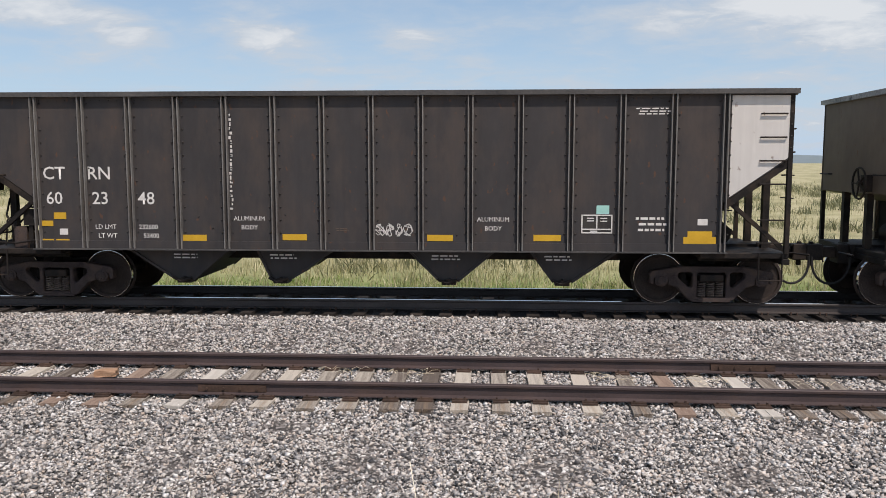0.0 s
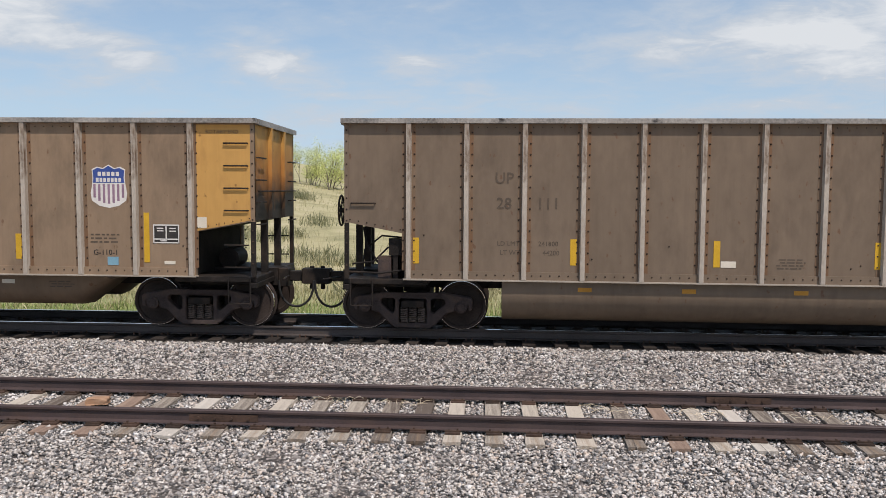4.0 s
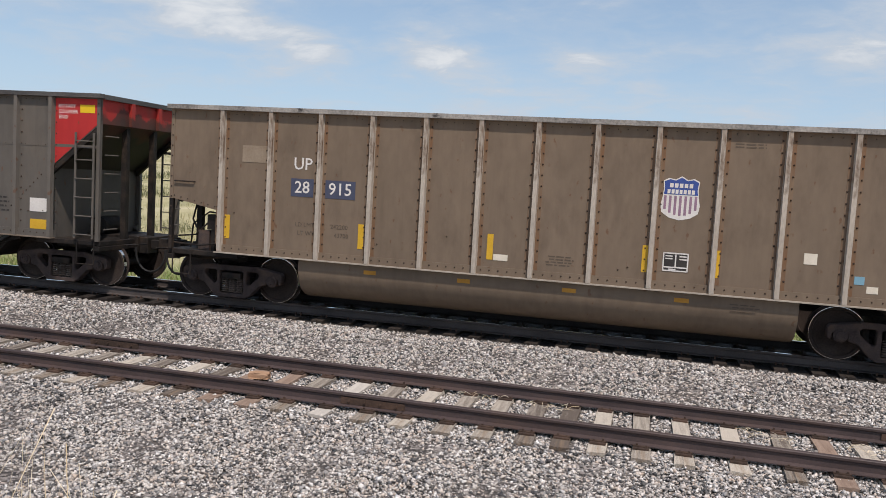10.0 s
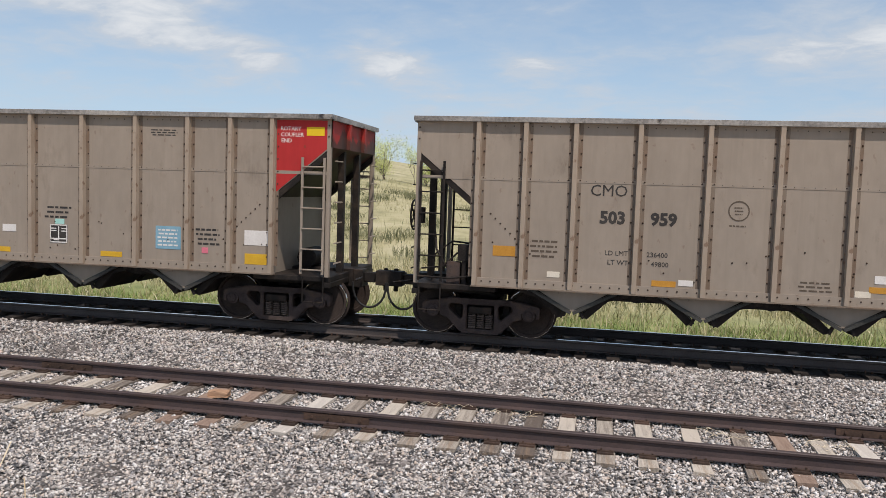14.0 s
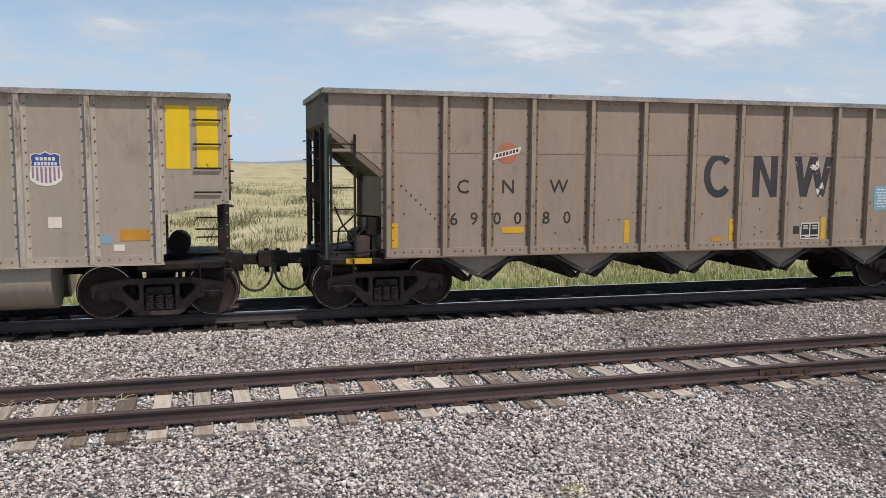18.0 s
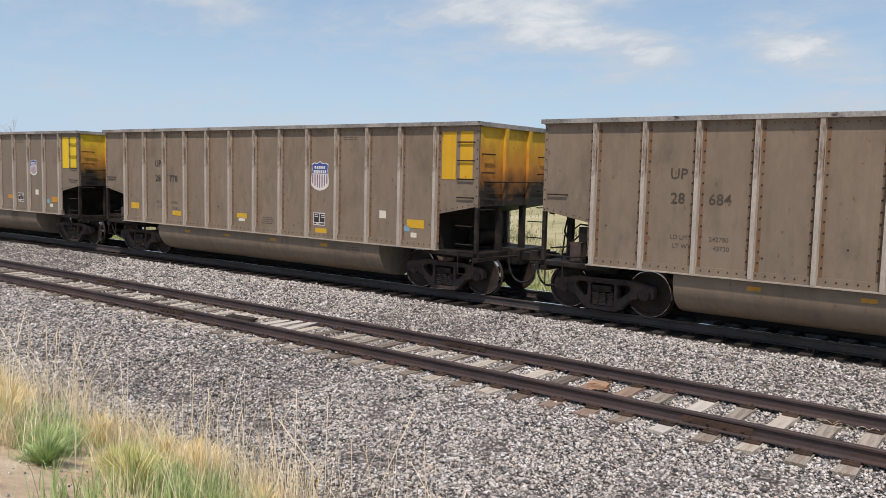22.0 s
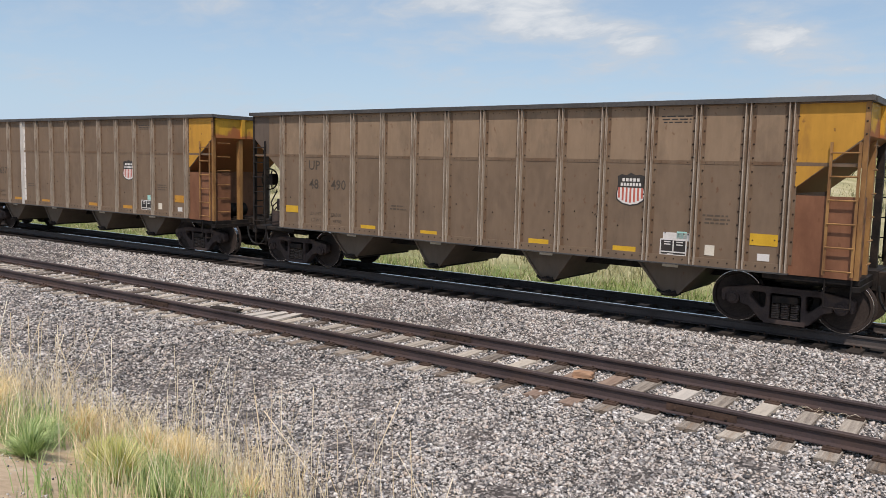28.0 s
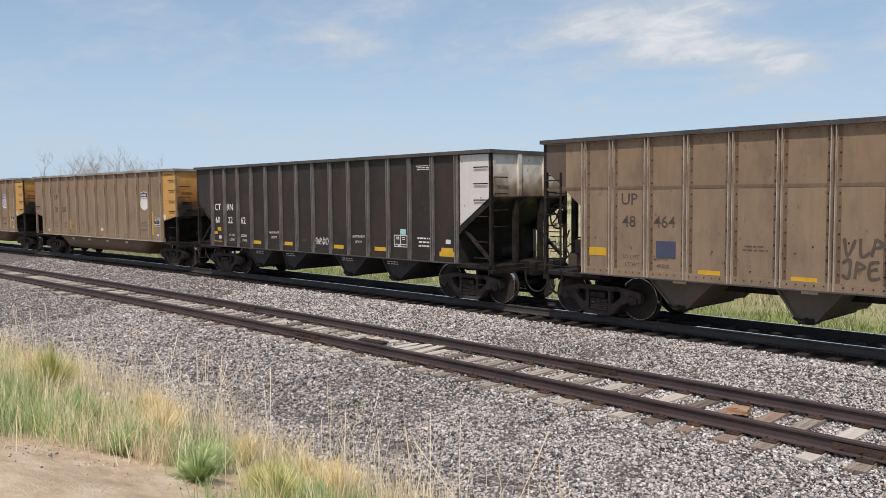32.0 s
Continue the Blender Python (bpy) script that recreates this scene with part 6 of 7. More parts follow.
def make_car(kind, body, ribs, chord, end, label, ends_darkened=True, pale=None, sloped=0.05):
    car = thing("hopper_car" if kind != "tub" else "gondola_car", label, "coal car", "cars of the coal train")
    bare = body in (M["alu"], M["alu_dull"])
    for s in (-1, 1):
        shared("side_sheet", ("sheet", kind, s), lambda bm: side_sheet(bm, kind, s), body, car)
        shared("top_chord", ("chord", kind, s), lambda bm: top_chord(bm, s, kind), chord, car)
        shared("side_sill", ("sill", s), lambda bm: side_sill(bm, s), M["alu_sill"] if body is M["alu"] else body, car)
        shared("sill_flange", ("foot", s), lambda bm: sill_flange(bm, s), M["alu_sill"] if kind == "tub" else M["flange_grey"] if kind == "rap" else M["chord_dark"], car)
        tagged(shared("rivets", ("rivets", kind, s, LAYOUT["even"]), lambda bm: rivets(bm, kind, s), M["ink"] if kind == "ctrn" else M["flange_grey"] if body is M["alu"] else M["rivet"], car), kind="stuff")
        if kind in ("hop", "rap"):
            shared("seam", ("seam", kind, s), lambda bm: seam(bm, s, 2.84 if kind == "hop" else 2.92), M["flange_hop"] if kind == "hop" else body, car)
        for k, x in enumerate(rib_places(kind)):
            mat = M["chalk"] if pale is not None and k == pale else ribs
            if kind in ("hop", "ctrn"):
                r = shared("rib", ("twin", kind, s), lambda bm: twin_rib(bm, s, kind), M["rib_edge"] if kind == "hop" and mat is ribs else mat, car, at=(x, 0, 0))
                if kind == "hop" and s < 0:
                    shared("flange", ("channel", kind), lambda bm: channel_back(bm, s, kind), mat if mat is not ribs else M["flange_hop"], r)
            else:
                r = shared("rib", ("rib", kind, s), lambda bm: rib(bm, s, 0.1, kind), mat, car, at=(x, 0, 0))
                if s < 0 and body is not M["charcoal"]:
                    shared("flange", ("flange", kind), lambda bm: rib_flange(bm, kind), M["alu_flange"] if body is M["alu"] else M["flange_grey"] if bare else M["flange"] if kind == "tub" else M["flange_grey"], r)
    for e in (-1, 1):
        # Most left ends have their shade, away from the sun, put into darker paint.
        end_coat = (M["hop_end"] if kind == "hop" else M[ENDS[end]]) if e > 0 else body if body is M["tan_light"] else M["brown_dark"] if kind == "tub" else M["shade_dark"]
        shared("end_sheet", ("end", kind, e), lambda bm: end_sheet(bm, kind, e), end_coat, car)
        wall = M["rust_sheet"] if kind == "hop" and e > 0 else body if kind == "rap" else M["shade_dark"] if kind == "hop" else M["wall_black"]
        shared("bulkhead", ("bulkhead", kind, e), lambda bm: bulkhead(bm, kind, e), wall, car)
        shared("end_chord", ("endchord", kind, e), lambda bm: end_chord(bm, e, kind), chord, car)
        shared("end_platform", ("platform", e), lambda bm: end_platform(bm, e), M["under"], car)
        shared("coupler", ("coupler", e), lambda bm: draft_gear(bm, e), M["under"], car)
        shared("air_hose", ("hose", e), lambda bm: air_hose(bm, e), M["rubber"], car, smooth=True)
        shared("reservoir", ("reservoir", e), lambda bm: reservoir(bm, e), M["under"], car, smooth=True)
        if e < 0:
            shared("brake_cylinder", ("cylinder", e), lambda bm: brake_cylinder(bm, e), M["under"], car, smooth=True)
            shared("valve", ("valve", e), lambda bm: valve(bm, e), M["bogie"], car)
            for k in range(3):
                shared("brake_rod", ("rod", k), lambda bm: brake_rod(bm, k), M["under"], car, smooth=True)
            shared("brake_bracket", "bracket", brake_bracket, M["under"], car)
            shared("brake_pipe", ("pipe", e), lambda bm: brake_pipe(bm, e), M["under"], car, smooth=True)
        for s in (-1, 1):
            pm = M["rust_post"] if (e > 0 and s < 0 and kind == "hop") else M["green"] if end == "green" else body if kind in ("tub", "rap") else M["under"]
            shared("corner_post", ("post", kind, e, s), lambda bm: corner_post(bm, e, s, kind), pm, car)
            shared("stirrup", ("stirrup", e, s), lambda bm: stirrup(bm, e, s), M["under"], car)
            if kind in ("tub", "ctrn"):
                if e > 0:
                    for k in range(2):
                        shared("grab_iron", ("grab", e, s), lambda bm: side_iron(bm, e, s), M["under"], car, at=(0, 0, 1.18 + 0.4 * k))
                for k in (range(4) if e > 0 else (1,)):
                    shared("grab_iron", ("grab", e, s), lambda bm: side_iron(bm, e, s), M["under"], car, at=(0, 0, (2.2 if e > 0 else 1.95) + 0.4 * k))
                    shared("grab_iron", ("grab_end", e, s), lambda bm: end_iron(bm, e, s), M["under"], car, at=(0, 0, 1.95 + 0.4 * k))
            else:
                shared("ladder", ("ladder", kind, e, s), lambda bm: ladder(bm, e, s, 1.05, 3.2, True), pm if kind == "hop" or e > 0 else M["under"], car)
            if kind == "tub":
                shared("corner_leg", ("leg", e, s), lambda bm: corner_leg(bm, e, s, kind), body if end == "orange" and e < 0 else M["under"], car)
            if kind in ("rap", "ctrn"):
                shared("slope_flange", ("slopeflange", kind, e, s), lambda bm: slope_flange(bm, e, s, kind), M["under"] if body is not M["tan_grey"] or e > 0 else M["flange_grey"], car)
            if kind == "ctrn":
                shared("brace", ("brace", e, s), lambda bm: brace(bm, e, s), M["under"], car)
        for y in (-0.5, 0.5):
            shared("end_post", ("endpost", kind, e), lambda bm: end_post(bm, e, kind), M["rust_post"] if kind == "hop" and e > 0 and y < 0 else M["under"], car, at=(0, y, 0))
        truck(car, e * BOGIE_X)
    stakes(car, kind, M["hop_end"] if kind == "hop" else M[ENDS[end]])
    if kind == "tub":
        shared("cross_iron", "cross", lambda bm: cross_iron(bm, 1), M["under"], car)
    shared("centre_sill", "centre", centre_sill, M["under"], car)
    shared("gear_box", "gearbox", gear_box, M["under"], shared("brake_wheel", "brakewheel", brake_wheel, M["under"], car, smooth=True))
    if kind == "tub":
        # Overhang shade is put into the browner colour of the sloped tubs.
        shared("tub", ("tub", sloped), lambda bm: tub(bm, -4.45, 4.45, sloped, sloped < 0.1), M["brown"] if sloped > 0.1 else M["tan_tub"] if body is M["alu_dull"] else body, car, smooth=True)
    elif kind == "rap":
        for x in (-4.4, -2.2, 0.0, 2.2, 4.35):
            shared("skirt", "skirt", lambda bm: skirt(bm, 0), body, car, at=(x, 0, 0))
            far = shared("skirt", "skirt", lambda bm: skirt(bm, 0), body, car, at=(x, 0, 0))
            far.rotation_euler.z = math.pi
            for d in (-1, 1):
                shared("skirt_edge", ("skirtedge", d), lambda bm: skirt_edge(bm, d), M["skirt_edge"], car, at=(x, 0, 0))
                shared("door_arm", ("doorarm", d), lambda bm: door_arm(bm, d), M["under"], car, at=(x, 0, 0))
            if x < 4:
                shared("cross_tie", "crosstie", cross_tie, M["under"], car, at=(x + 1.1, 0, 0))
            shared("chute_door", "door", lambda bm: chute_door(bm, 0), M["under"], car, at=(x, 0, 0))
    else:
        for a, x0, x1 in ((-3.55, -4.6, -2.7), (-1.75, -2.2, -0.75), (1.35, 0.6, 2.2), (3.4, 2.8, 4.4)) if kind == "ctrn" else ((-4.0, -4.72, -3.25), (-1.47, -2.05, -0.82), (1.47, 0.82, 2.05), (4.05, 3.4, 4.75)):
            b = shared("hopper_bay", ("bay", a), lambda bm: bay(bm, a, x0, x1), M["black"] if kind == "ctrn" else M["brown_dark"], car)
            shared("gate", ("gate", a), lambda bm: gate(bm, a), M["under"], b)
    return car


def up_bars(car, xs, tall, mat=None):
    for x in xs:
        patch(car, x, 1.52, 0.11, 0.46, mat or M["reflector"])
    for x in tall:
        patch(car, x, 1.7, 0.1, 0.9, mat or M["reflector"])


def weights(car, a, b, ink, x=-4.5, z=1.45, h=0.085, x2=None):
    lettering(car, "LD LMT", x, z, h, ink)
    lettering(car, "LT WT", x + 0.03, z - 0.16, h, ink)
    lettering(car, a, (x2 or x + 1.0), z, h, ink)
    lettering(car, b, (x2 or x + 1.0) + 0.05, z - 0.16, h, ink)


def upper_sheet(car, mat):
    """The lighter upper plates above the seam."""
    bm = bmesh.new()
    prism(bm, [(-HALF + 1.2, 3.82), (HALF - 1.2, 3.82), (HALF - 1.2, 2.872), (-HALF + 1.2, 2.872)], -1.5015, -1.4995)
    part("upper_sheet", bm, mat, car)


def gondola(body, ribs, end, label, num, letters="UP", ink="ink", style="blue", orange=False, light="reflector", upright=False, shield=2.45, number=0.2, lamps=None):
    kind = "tub"
    car = make_car(kind, M[body], M[ribs], M["chord"], end, label, sloped=0.6 if orange else 0.06)
    if orange:
        h = 0.33 if number > 0.2 else 0.22
        lettering(car, letters, -4.57, 2.8, h * 1.05, M[ink], "car_letters", bold=0.004)
        lettering(car, num[0], -4.57, 2.2, h, M[ink], "car_number", bold=0.004)
        lettering(car, num[1], -3.62, 2.2, h, M[ink], "car_number", bold=0.004)
        weights(car, num[2], num[3], M["faded_ink"], -4.6, 1.56, 0.085, -3.55)
        end_paint(car, kind, M[end])
        lettering(car, "ROTARY END", HALF - 0.58, 3.6, 0.07, M["ink"], y=-1.508)
        emblem(car, 4.6, 2.62, 0.78, style)
        stencil_box(car, 5.64, 1.77, 0.48, 0.34)
        up_bars(car, (-2.92, -0.14, 2.9), (-5.29, 5.28))
        lettering(car, "G-110-1", 4.52, 1.42, 0.1, M["ink"])
        lettering(car, "GT", -2.58, 1.43, 0.1, M["ink"])
        bars(car, 4.52, 1.68, 0.6, 0.2, 3, M["faded_ink"])
        bars(car, -0.6, 1.42, 0.36, 0.08, 2, M["faded_ink"])
        patch(car, 0.52, 1.37, 0.24, 0.12, M["cream"], "sticker")
        patch(car, 5.7, 1.25, 0.2, 0.06, M["cream"], "sticker")
        patch(car, -5.6, 1.22, 0.14, 0.1, M["cream"], "sticker")
        patch(car, 6.3, 1.98, 0.17, 0.2, M["cream"], "sticker", -1.508)
    else:
        bare = letters == "CMO"
        number = 0.235 if bare else number
        lettering(car, letters, -4.63 if bare else -4.43, 2.8, number, M[ink], "car_letters", FACE - 0.003)
        lettering(car, num[0], -4.53 if bare else -4.43, 2.36, number, M[ink], "car_number", FACE - 0.003)
        lettering(car, num[1], -3.66, 2.36, number, M[ink], "car_number", FACE - 0.003)
        weights(car, num[2], num[3], M["faded_ink"] if body != "alu" else M["ink"], -4.46 if bare else -4.35, 1.66, 0.085, -3.65)
        patch(car, 6.46, 3.11, 0.38, 1.04, M[end], "end_panel")
        patch(car, 6.93, 3.11, 0.34, 1.04, M[end], "end_panel")
        emblem(car, shield - (0.15 if bare else 0), 2.58, 0.56 if bare else 0.74, style)
        stencil_box(car, shield if shield < 4 else 3.44, 1.5, 0.42, 0.32)
        if light == "cream":
            patch(car, 0.9, 1.4, 0.2, 0.1, M["cream"], "sticker")
        elif upright:
            up_bars(car, (-5.98, -3.21, -0.75, 1.95, 3.1), (5.93,))
        else:
            plain = ((-5.75, 1.55, 0.42), (-2.55, 1.5, 0.42), (-0.4, 1.52, 0.44), (5.75, 1.5, 0.46)) if bare else ((-5.8, 1.74, 0.42), (-2.6, 1.70, 0.42), (0.4, 1.70, 0.44), (3.45, 1.68, 0.44), (5.75, 1.5, 0.46))
            for x, z, w in lamps or plain:
                patch(car, x, z, w, 0.14 if abs(x) < 5 else 0.19, M[light])
        bars(car, 3.5, 3.5, 0.6, 0.1, 2, M["faded_ink"])
        patch(car, 4.55, 1.72, 0.2, 0.18, M["cream"], "sticker")
        patch(car, -1.47 if bare else -0.55, 1.4 if bare else 1.34, 0.26, 0.11, M["cream"], "sticker")
        if bare:
            patch(car, 2.75, 1.5, 0.44, 0.14, M[light])
        patch(car, 5.5, 1.45 - 0.16, 0.17, 0.11, M["cream"], "sticker")
        patch(car, 5.3, 1.43, 0.15, 0.13, M["sky_blue"], "sticker")
        bars(car, 0.5, 1.36, 0.5, 0.2, 4, M["faded_ink"])
    if letters == "CMO":
        for x in (-3.75, 2.95):
            bars(car, x, 0.84, 0.5, 0.2, 4, M["faded_ink"]).location.y = 0.006
        return car
    for x in (-3.0, -1.2, 0.7, 2.6):
        patch(car, x, 0.86, 0.24, 0.075, M["cream"] if orange else M["reflector_dull"], "reflector", -1.366 if orange else -1.494)
    bars(car, 3.6, 0.82, 0.5, 0.14, 3, M["faded_ink"]).location.y = 0.137 if orange else 0.006
    return car


def old_hopper(body, end, label, num, style="red", pale=None, upper=None, light="reflector"):
    kind = "hop"
    car = make_car(kind, M[body], M["rib_tan"], M["chord_dark"], end, label, pale=pale)
    if upper:
        upper_sheet(car, M[upper])
    bm = bmesh.new()
    prism(bm, [(-HALF + 0.01, 3.82), (-HALF + 0.62, 3.82), (-HALF + 0.62, 2.82), (-HALF + 0.01, 3.31)], -1.5045, -1.499)
    part("end_panel", bm, M["coal_film"], car, "end panel dimmed by coal dust")
    lettering(car, "UP", -5.0, 2.6, 0.24, M["stencil_brown"], "car_letters")
    lettering(car, num[0], -5.0, 2.14, 0.24, M["stencil_brown"], "car_number")
    lettering(car, num[1], -4.17, 2.14, 0.24, M["stencil_brown"], "car_number")
    weights(car, num[2], num[3], M["faded_ink"], -4.95, 1.42, 0.085, -4.25)
    end_paint(car, kind, M["hop_yellow"] if end == "yellow" else M[end])
    if end == "yellow":
        for across in (False, True):
            shared("corner_sheet", ("cornerbox", across), lambda bm: corner_box(bm, across), M["rust_sheet"], car, "rust-brown corner sheet")
    emblem(car, 3.33, 2.32, 0.62, style)
    stencil_box(car, 4.2, 1.3, 0.5, 0.3)
    for x, z, w, h in ((-5.78, 1.5, 0.44, 0.17), (-3.2, 1.19, 0.46, 0.1), (-1.4, 1.18, 0.46, 0.1), (1.4, 1.2, 0.46, 0.1), (3.25, 1.2, 0.46, 0.1), (5.77, 1.55, 0.46, 0.2)):
        patch(car, x, z, w, h, M[light])
    patch(car, 4.86, 1.3, 0.17, 0.18, M["cream"], "sticker")
    patch(car, 5.78, 1.25, 0.2, 0.12, M["chalk"], "sticker")
    patch(car, 4.35, 1.53, 0.19, 0.13, M["teal"], "sticker")
    bars(car, 4.14, 3.6, 0.62, 0.16, 3, M["ink"])
    bars(car, 4.95, 1.85, 0.5, 0.2, 3, M["faded_ink"])
    bars(car, -2.3, 1.7, 0.55, 0.14, 2, M["faded_ink"])
    for x in (-4.0, -1.42, 1.42, 4.05):
        patch(car, x, 0.94, 0.3, 0.07, M["cream"], "reflector", -1.21)
    return car


def dark_hopper(num, label, body="black"):
    kind = "ctrn"
    car = make_car(kind, M[body], M["rib_dark"], M["chord_dark"], "white", label)
    lettering(car, "CT", -5.8, 2.37, 0.235, M["chalk"], "car_letters")
    lettering(car, "RN", -4.96, 2.37, 0.235, M["chalk"], "car_letters")
    for t, x in zip(num, (-5.81, -4.95, -4.1)):
        lettering(car, t, x, 1.92, 0.23, M["chalk"], "car_number")
    weights(car, "232600", "53400", M["chalk"], -4.87, 1.41, 0.085, -4.08)
    for x in (-2.22, 2.15):
        lettering(car, "ALUMINUM", x, 1.57, 0.08, M["chalk"])
        lettering(car, "BODY", x, 1.41, 0.08, M["chalk"])
    for x, z, w, h in ((-3.25, 1.22, 0.48, 0.11), (-1.4, 1.24, 0.44, 0.11), (1.21, 1.24, 0.46, 0.11), (3.1, 1.25, 0.48, 0.11), (-5.72, 1.61, 0.23, 0.12), (-5.97, 1.47, 0.23, 0.1), (-5.98, 1.13, 0.25, 0.11), (-5.69, 1.13, 0.25, 0.11), (5.74, 1.22, 0.56, 0.12), (5.74, 1.33, 0.42, 0.1)):
        patch(car, x, z, w, h, M["reflector"])
    patch(car, -5.66, 1.32, 0.15, 0.11, M["chalk"], "sticker")
    patch(car, 5.78, 1.54, 0.17, 0.11, M["chalk"], "sticker")
    stencil_box(car, 3.96, 1.5, 0.54, 0.33)
    patch(car, 4.06, 1.75, 0.22, 0.15, M["teal"], "sticker")
    bars(car, 4.9, 1.5, 0.55, 0.3, 3, M["chalk"])
    bars(car, 4.9, 3.45, 0.62, 0.14, 3, M["chalk"])
    bars(car, -0.55, 1.38, 0.26, 0.07, 2, M["faded_ink"])
    end_paint(car, kind, M["white"])
    for x in (-3.5, -1.7, 1.3, 3.3):
        bars(car, x, 0.86, 0.55, 0.12, 2, M["chalk"]).location.y = 0.26
    scrawl(car, 0.39, 1.38, 0.66, 0.24, M["chalk"], 5, 0.006, 22, 4)
    return car


def rapid_hopper(body, end, label, boxed="", dx=0.0):
    kind = "rap"
    LAYOUT["even"] = body != "tan_grey"
    car = make_car(kind, M[body], M[body + "_rib"], M["chord"] if body != "charcoal" else M["chord_dark"], end, label)
    end_paint(car, kind, M[end])
    if boxed:
        for x, z, w in ((-3.9, 2.7, 0.42), (-3.9, 2.28, 0.46), (-3.16, 2.28, 0.62)):
            patch(car, x + dx, z, w, 0.33, M["ink"], "number_patch")
        for t, x, z in (("UP", -3.9, 2.7), ("112", -3.9, 2.28), (boxed, -3.16, 2.28)):
            lettering(car, t, x + dx, z, 0.24, M["chalk"], "car_number", FACE - 0.006)
        patch(car, -3.2, 2.7, 0.48, 0.3, M["ghost"], "faded_patch")
        patch(car, -4.22, 2.28, 0.12, 0.3, M["ghost"], "faded_patch")
    return car


def small_markings(car, ink):
    """What the rapid-discharge cars have in common."""
    bars(car, -5.05, 1.72, 0.5, 0.35, 4, ink)
    bars(car, -0.6, 1.3, 0.6, 0.2, 3, ink)
    bars(car, 1.55, 2.0, 0.62, 0.28, 3, ink)
    bars(car, 3.8, 3.6, 0.62, 0.14, 3, ink)
    bars(car, 4.72, 1.65, 0.52, 0.36, 4, ink)
    x, z = -1.85, 2.5
    bm = bmesh.new()
    for k in range(20):
        a, b = 0.314 * k, 0.314 * (k + 1)
        bm.faces.new([bm.verts.new((x + r * math.cos(t), FACE, z + r * math.sin(t))) for r, t in ((0.15, a), (0.172, a), (0.172, b), (0.15, b))])
    bmesh.ops.recalc_face_normals(bm, faces=bm.faces)
    part("round_stencil", bm, ink, car)
    bars(car, x, z, 0.16, 0.16, 3, ink)
    bars(car, x, z - 0.25, 0.3, 0.06, 1, ink)
    stencil_box(car, 1.58, 1.58, 0.38, 0.36)
    patch(car, 1.6, 1.82, 0.2, 0.1, M["teal"], "sticker")


M["stencil_brown"] = surface("worn_brown_stencil", (0.055, 0.045, 0.036), (0.10, 0.08, 0.062), 0.65, 2, 30, 0.05)
M["charcoal_rib"] = paint("charcoal_rib_paint", (0.13, 0.118, 0.105), dirt=(0.17, 0.145, 0.12))
M["tan_grey_rib"] = paint("grey_tan_rib_paint", (0.30, 0.245, 0.19), k=0.14)
M["greybrown_rib"] = paint("grey_brown_rib_paint", (0.34, 0.28, 0.22), k=0.1, dirt=(0.2, 0.14, 0.09))

CARS = {}
CARS[-1] = gondola("brown_dark", "rib_tan", "yellow", "dark brown coal gondola with rusty end", ("28", "440", "242200", "43500"), ink="faded_ink")
CARS[0] = dark_hopper(("60", "23", "48"), "black aluminium hopper car with white end and slim silver ribs")
flakes = random.Random(8)
for k in range(22):
    patch(CARS[0], -2.53 + flakes.uniform(-0.015, 0.015), 1.75 + 0.079 * k, flakes.uniform(0.02, 0.05), flakes.uniform(0.03, 0.07), M["chalk"], "paint_flake")
CARS[1] = old_hopper("brown", "orange", "weathered brown hopper car with ochre end and graffiti", ("48", "710", "236400", "49400"), upper="tan_warm")
patch(CARS[1], -5.02, 1.51, 0.46, 0.1, M["reflector"])
patch(CARS[1], 4.94, 1.48, 0.42, 0.1, M["reflector_dull"])
strokes(CARS[1], -3.57, 1.56, 0.01, (((2, 20), (6, 4), (16, 2), (22, 14), (28, 4), (38, 4), (46, 16), (48, 40), (58, 42)), ((4, 22), (6, 44), (14, 26), (24, 44), (30, 30), (40, 46)), ((62, 48), (60, 20), (68, 2), (80, 4), (84, 20), (80, 46)), ((70, 18), (74, 36)), ((92, 46), (92, 16), (98, 6), (110, 14), (112, 30), (106, 46), (94, 44)), ((120, 44), (124, 14), (134, 10), (138, 28), (130, 44)), ((142, 46), (146, 14), (154, 30), (160, 10), (168, 28), (172, 4), (176, 48))), M["ghost"], 0.014)
strokes(CARS[1], -1.78, 2.2, 0.01, (((28, 8), (36, 2), (46, 4), (44, 12), (32, 12)), ((24, 22), (10, 22), (4, 36), (10, 50), (24, 46), (24, 36), (16, 36)), ((36, 20), (40, 34), (52, 24)), ((52, 18), (46, 44), (42, 56)), ((60, 40), (68, 38), (64, 46), (74, 52)), ((4, 88), (6, 62), (14, 78), (22, 62), (26, 88)), ((44, 62), (34, 64), (34, 86), (46, 86)), ((34, 74), (44, 74)), ((54, 88), (56, 62), (70, 86), (72, 60))), M["ink"], 0.02)
strokes(CARS[1], 2.98, 1.75, 0.01, (((4, 6), (12, 40)), ((0, 18), (14, 10), (22, 18), (10, 28), (24, 40)), ((28, 14), (30, 38)), ((46, 14), (34, 22), (38, 36), (48, 30)), ((54, 4), (54, 40)), ((66, 2), (62, 38)), ((54, 24), (70, 20)), ((14, 46), (40, 44))), M["chalk"], 0.018)
strokes(CARS[1], 1.2, 1.86, 0.01, (((8, 12), (24, 2), (42, 6), (38, 14), (16, 14)), ((2, 48), (4, 24), (16, 20), (18, 46), (6, 50)), ((22, 22), (24, 46), (34, 44), (36, 20)), ((42, 22), (42, 48), (56, 46)), ((42, 34), (54, 30)), ((10, 54), (40, 56))), M["ghost"], 0.012)
CARS[2] = gondola("brown_tub", "rib_pale", "yellow", "brown tub gondola with pale ribs and yellow end squares", ("28", "111", "241800", "44200"), ink="faded_ink", upright=True)
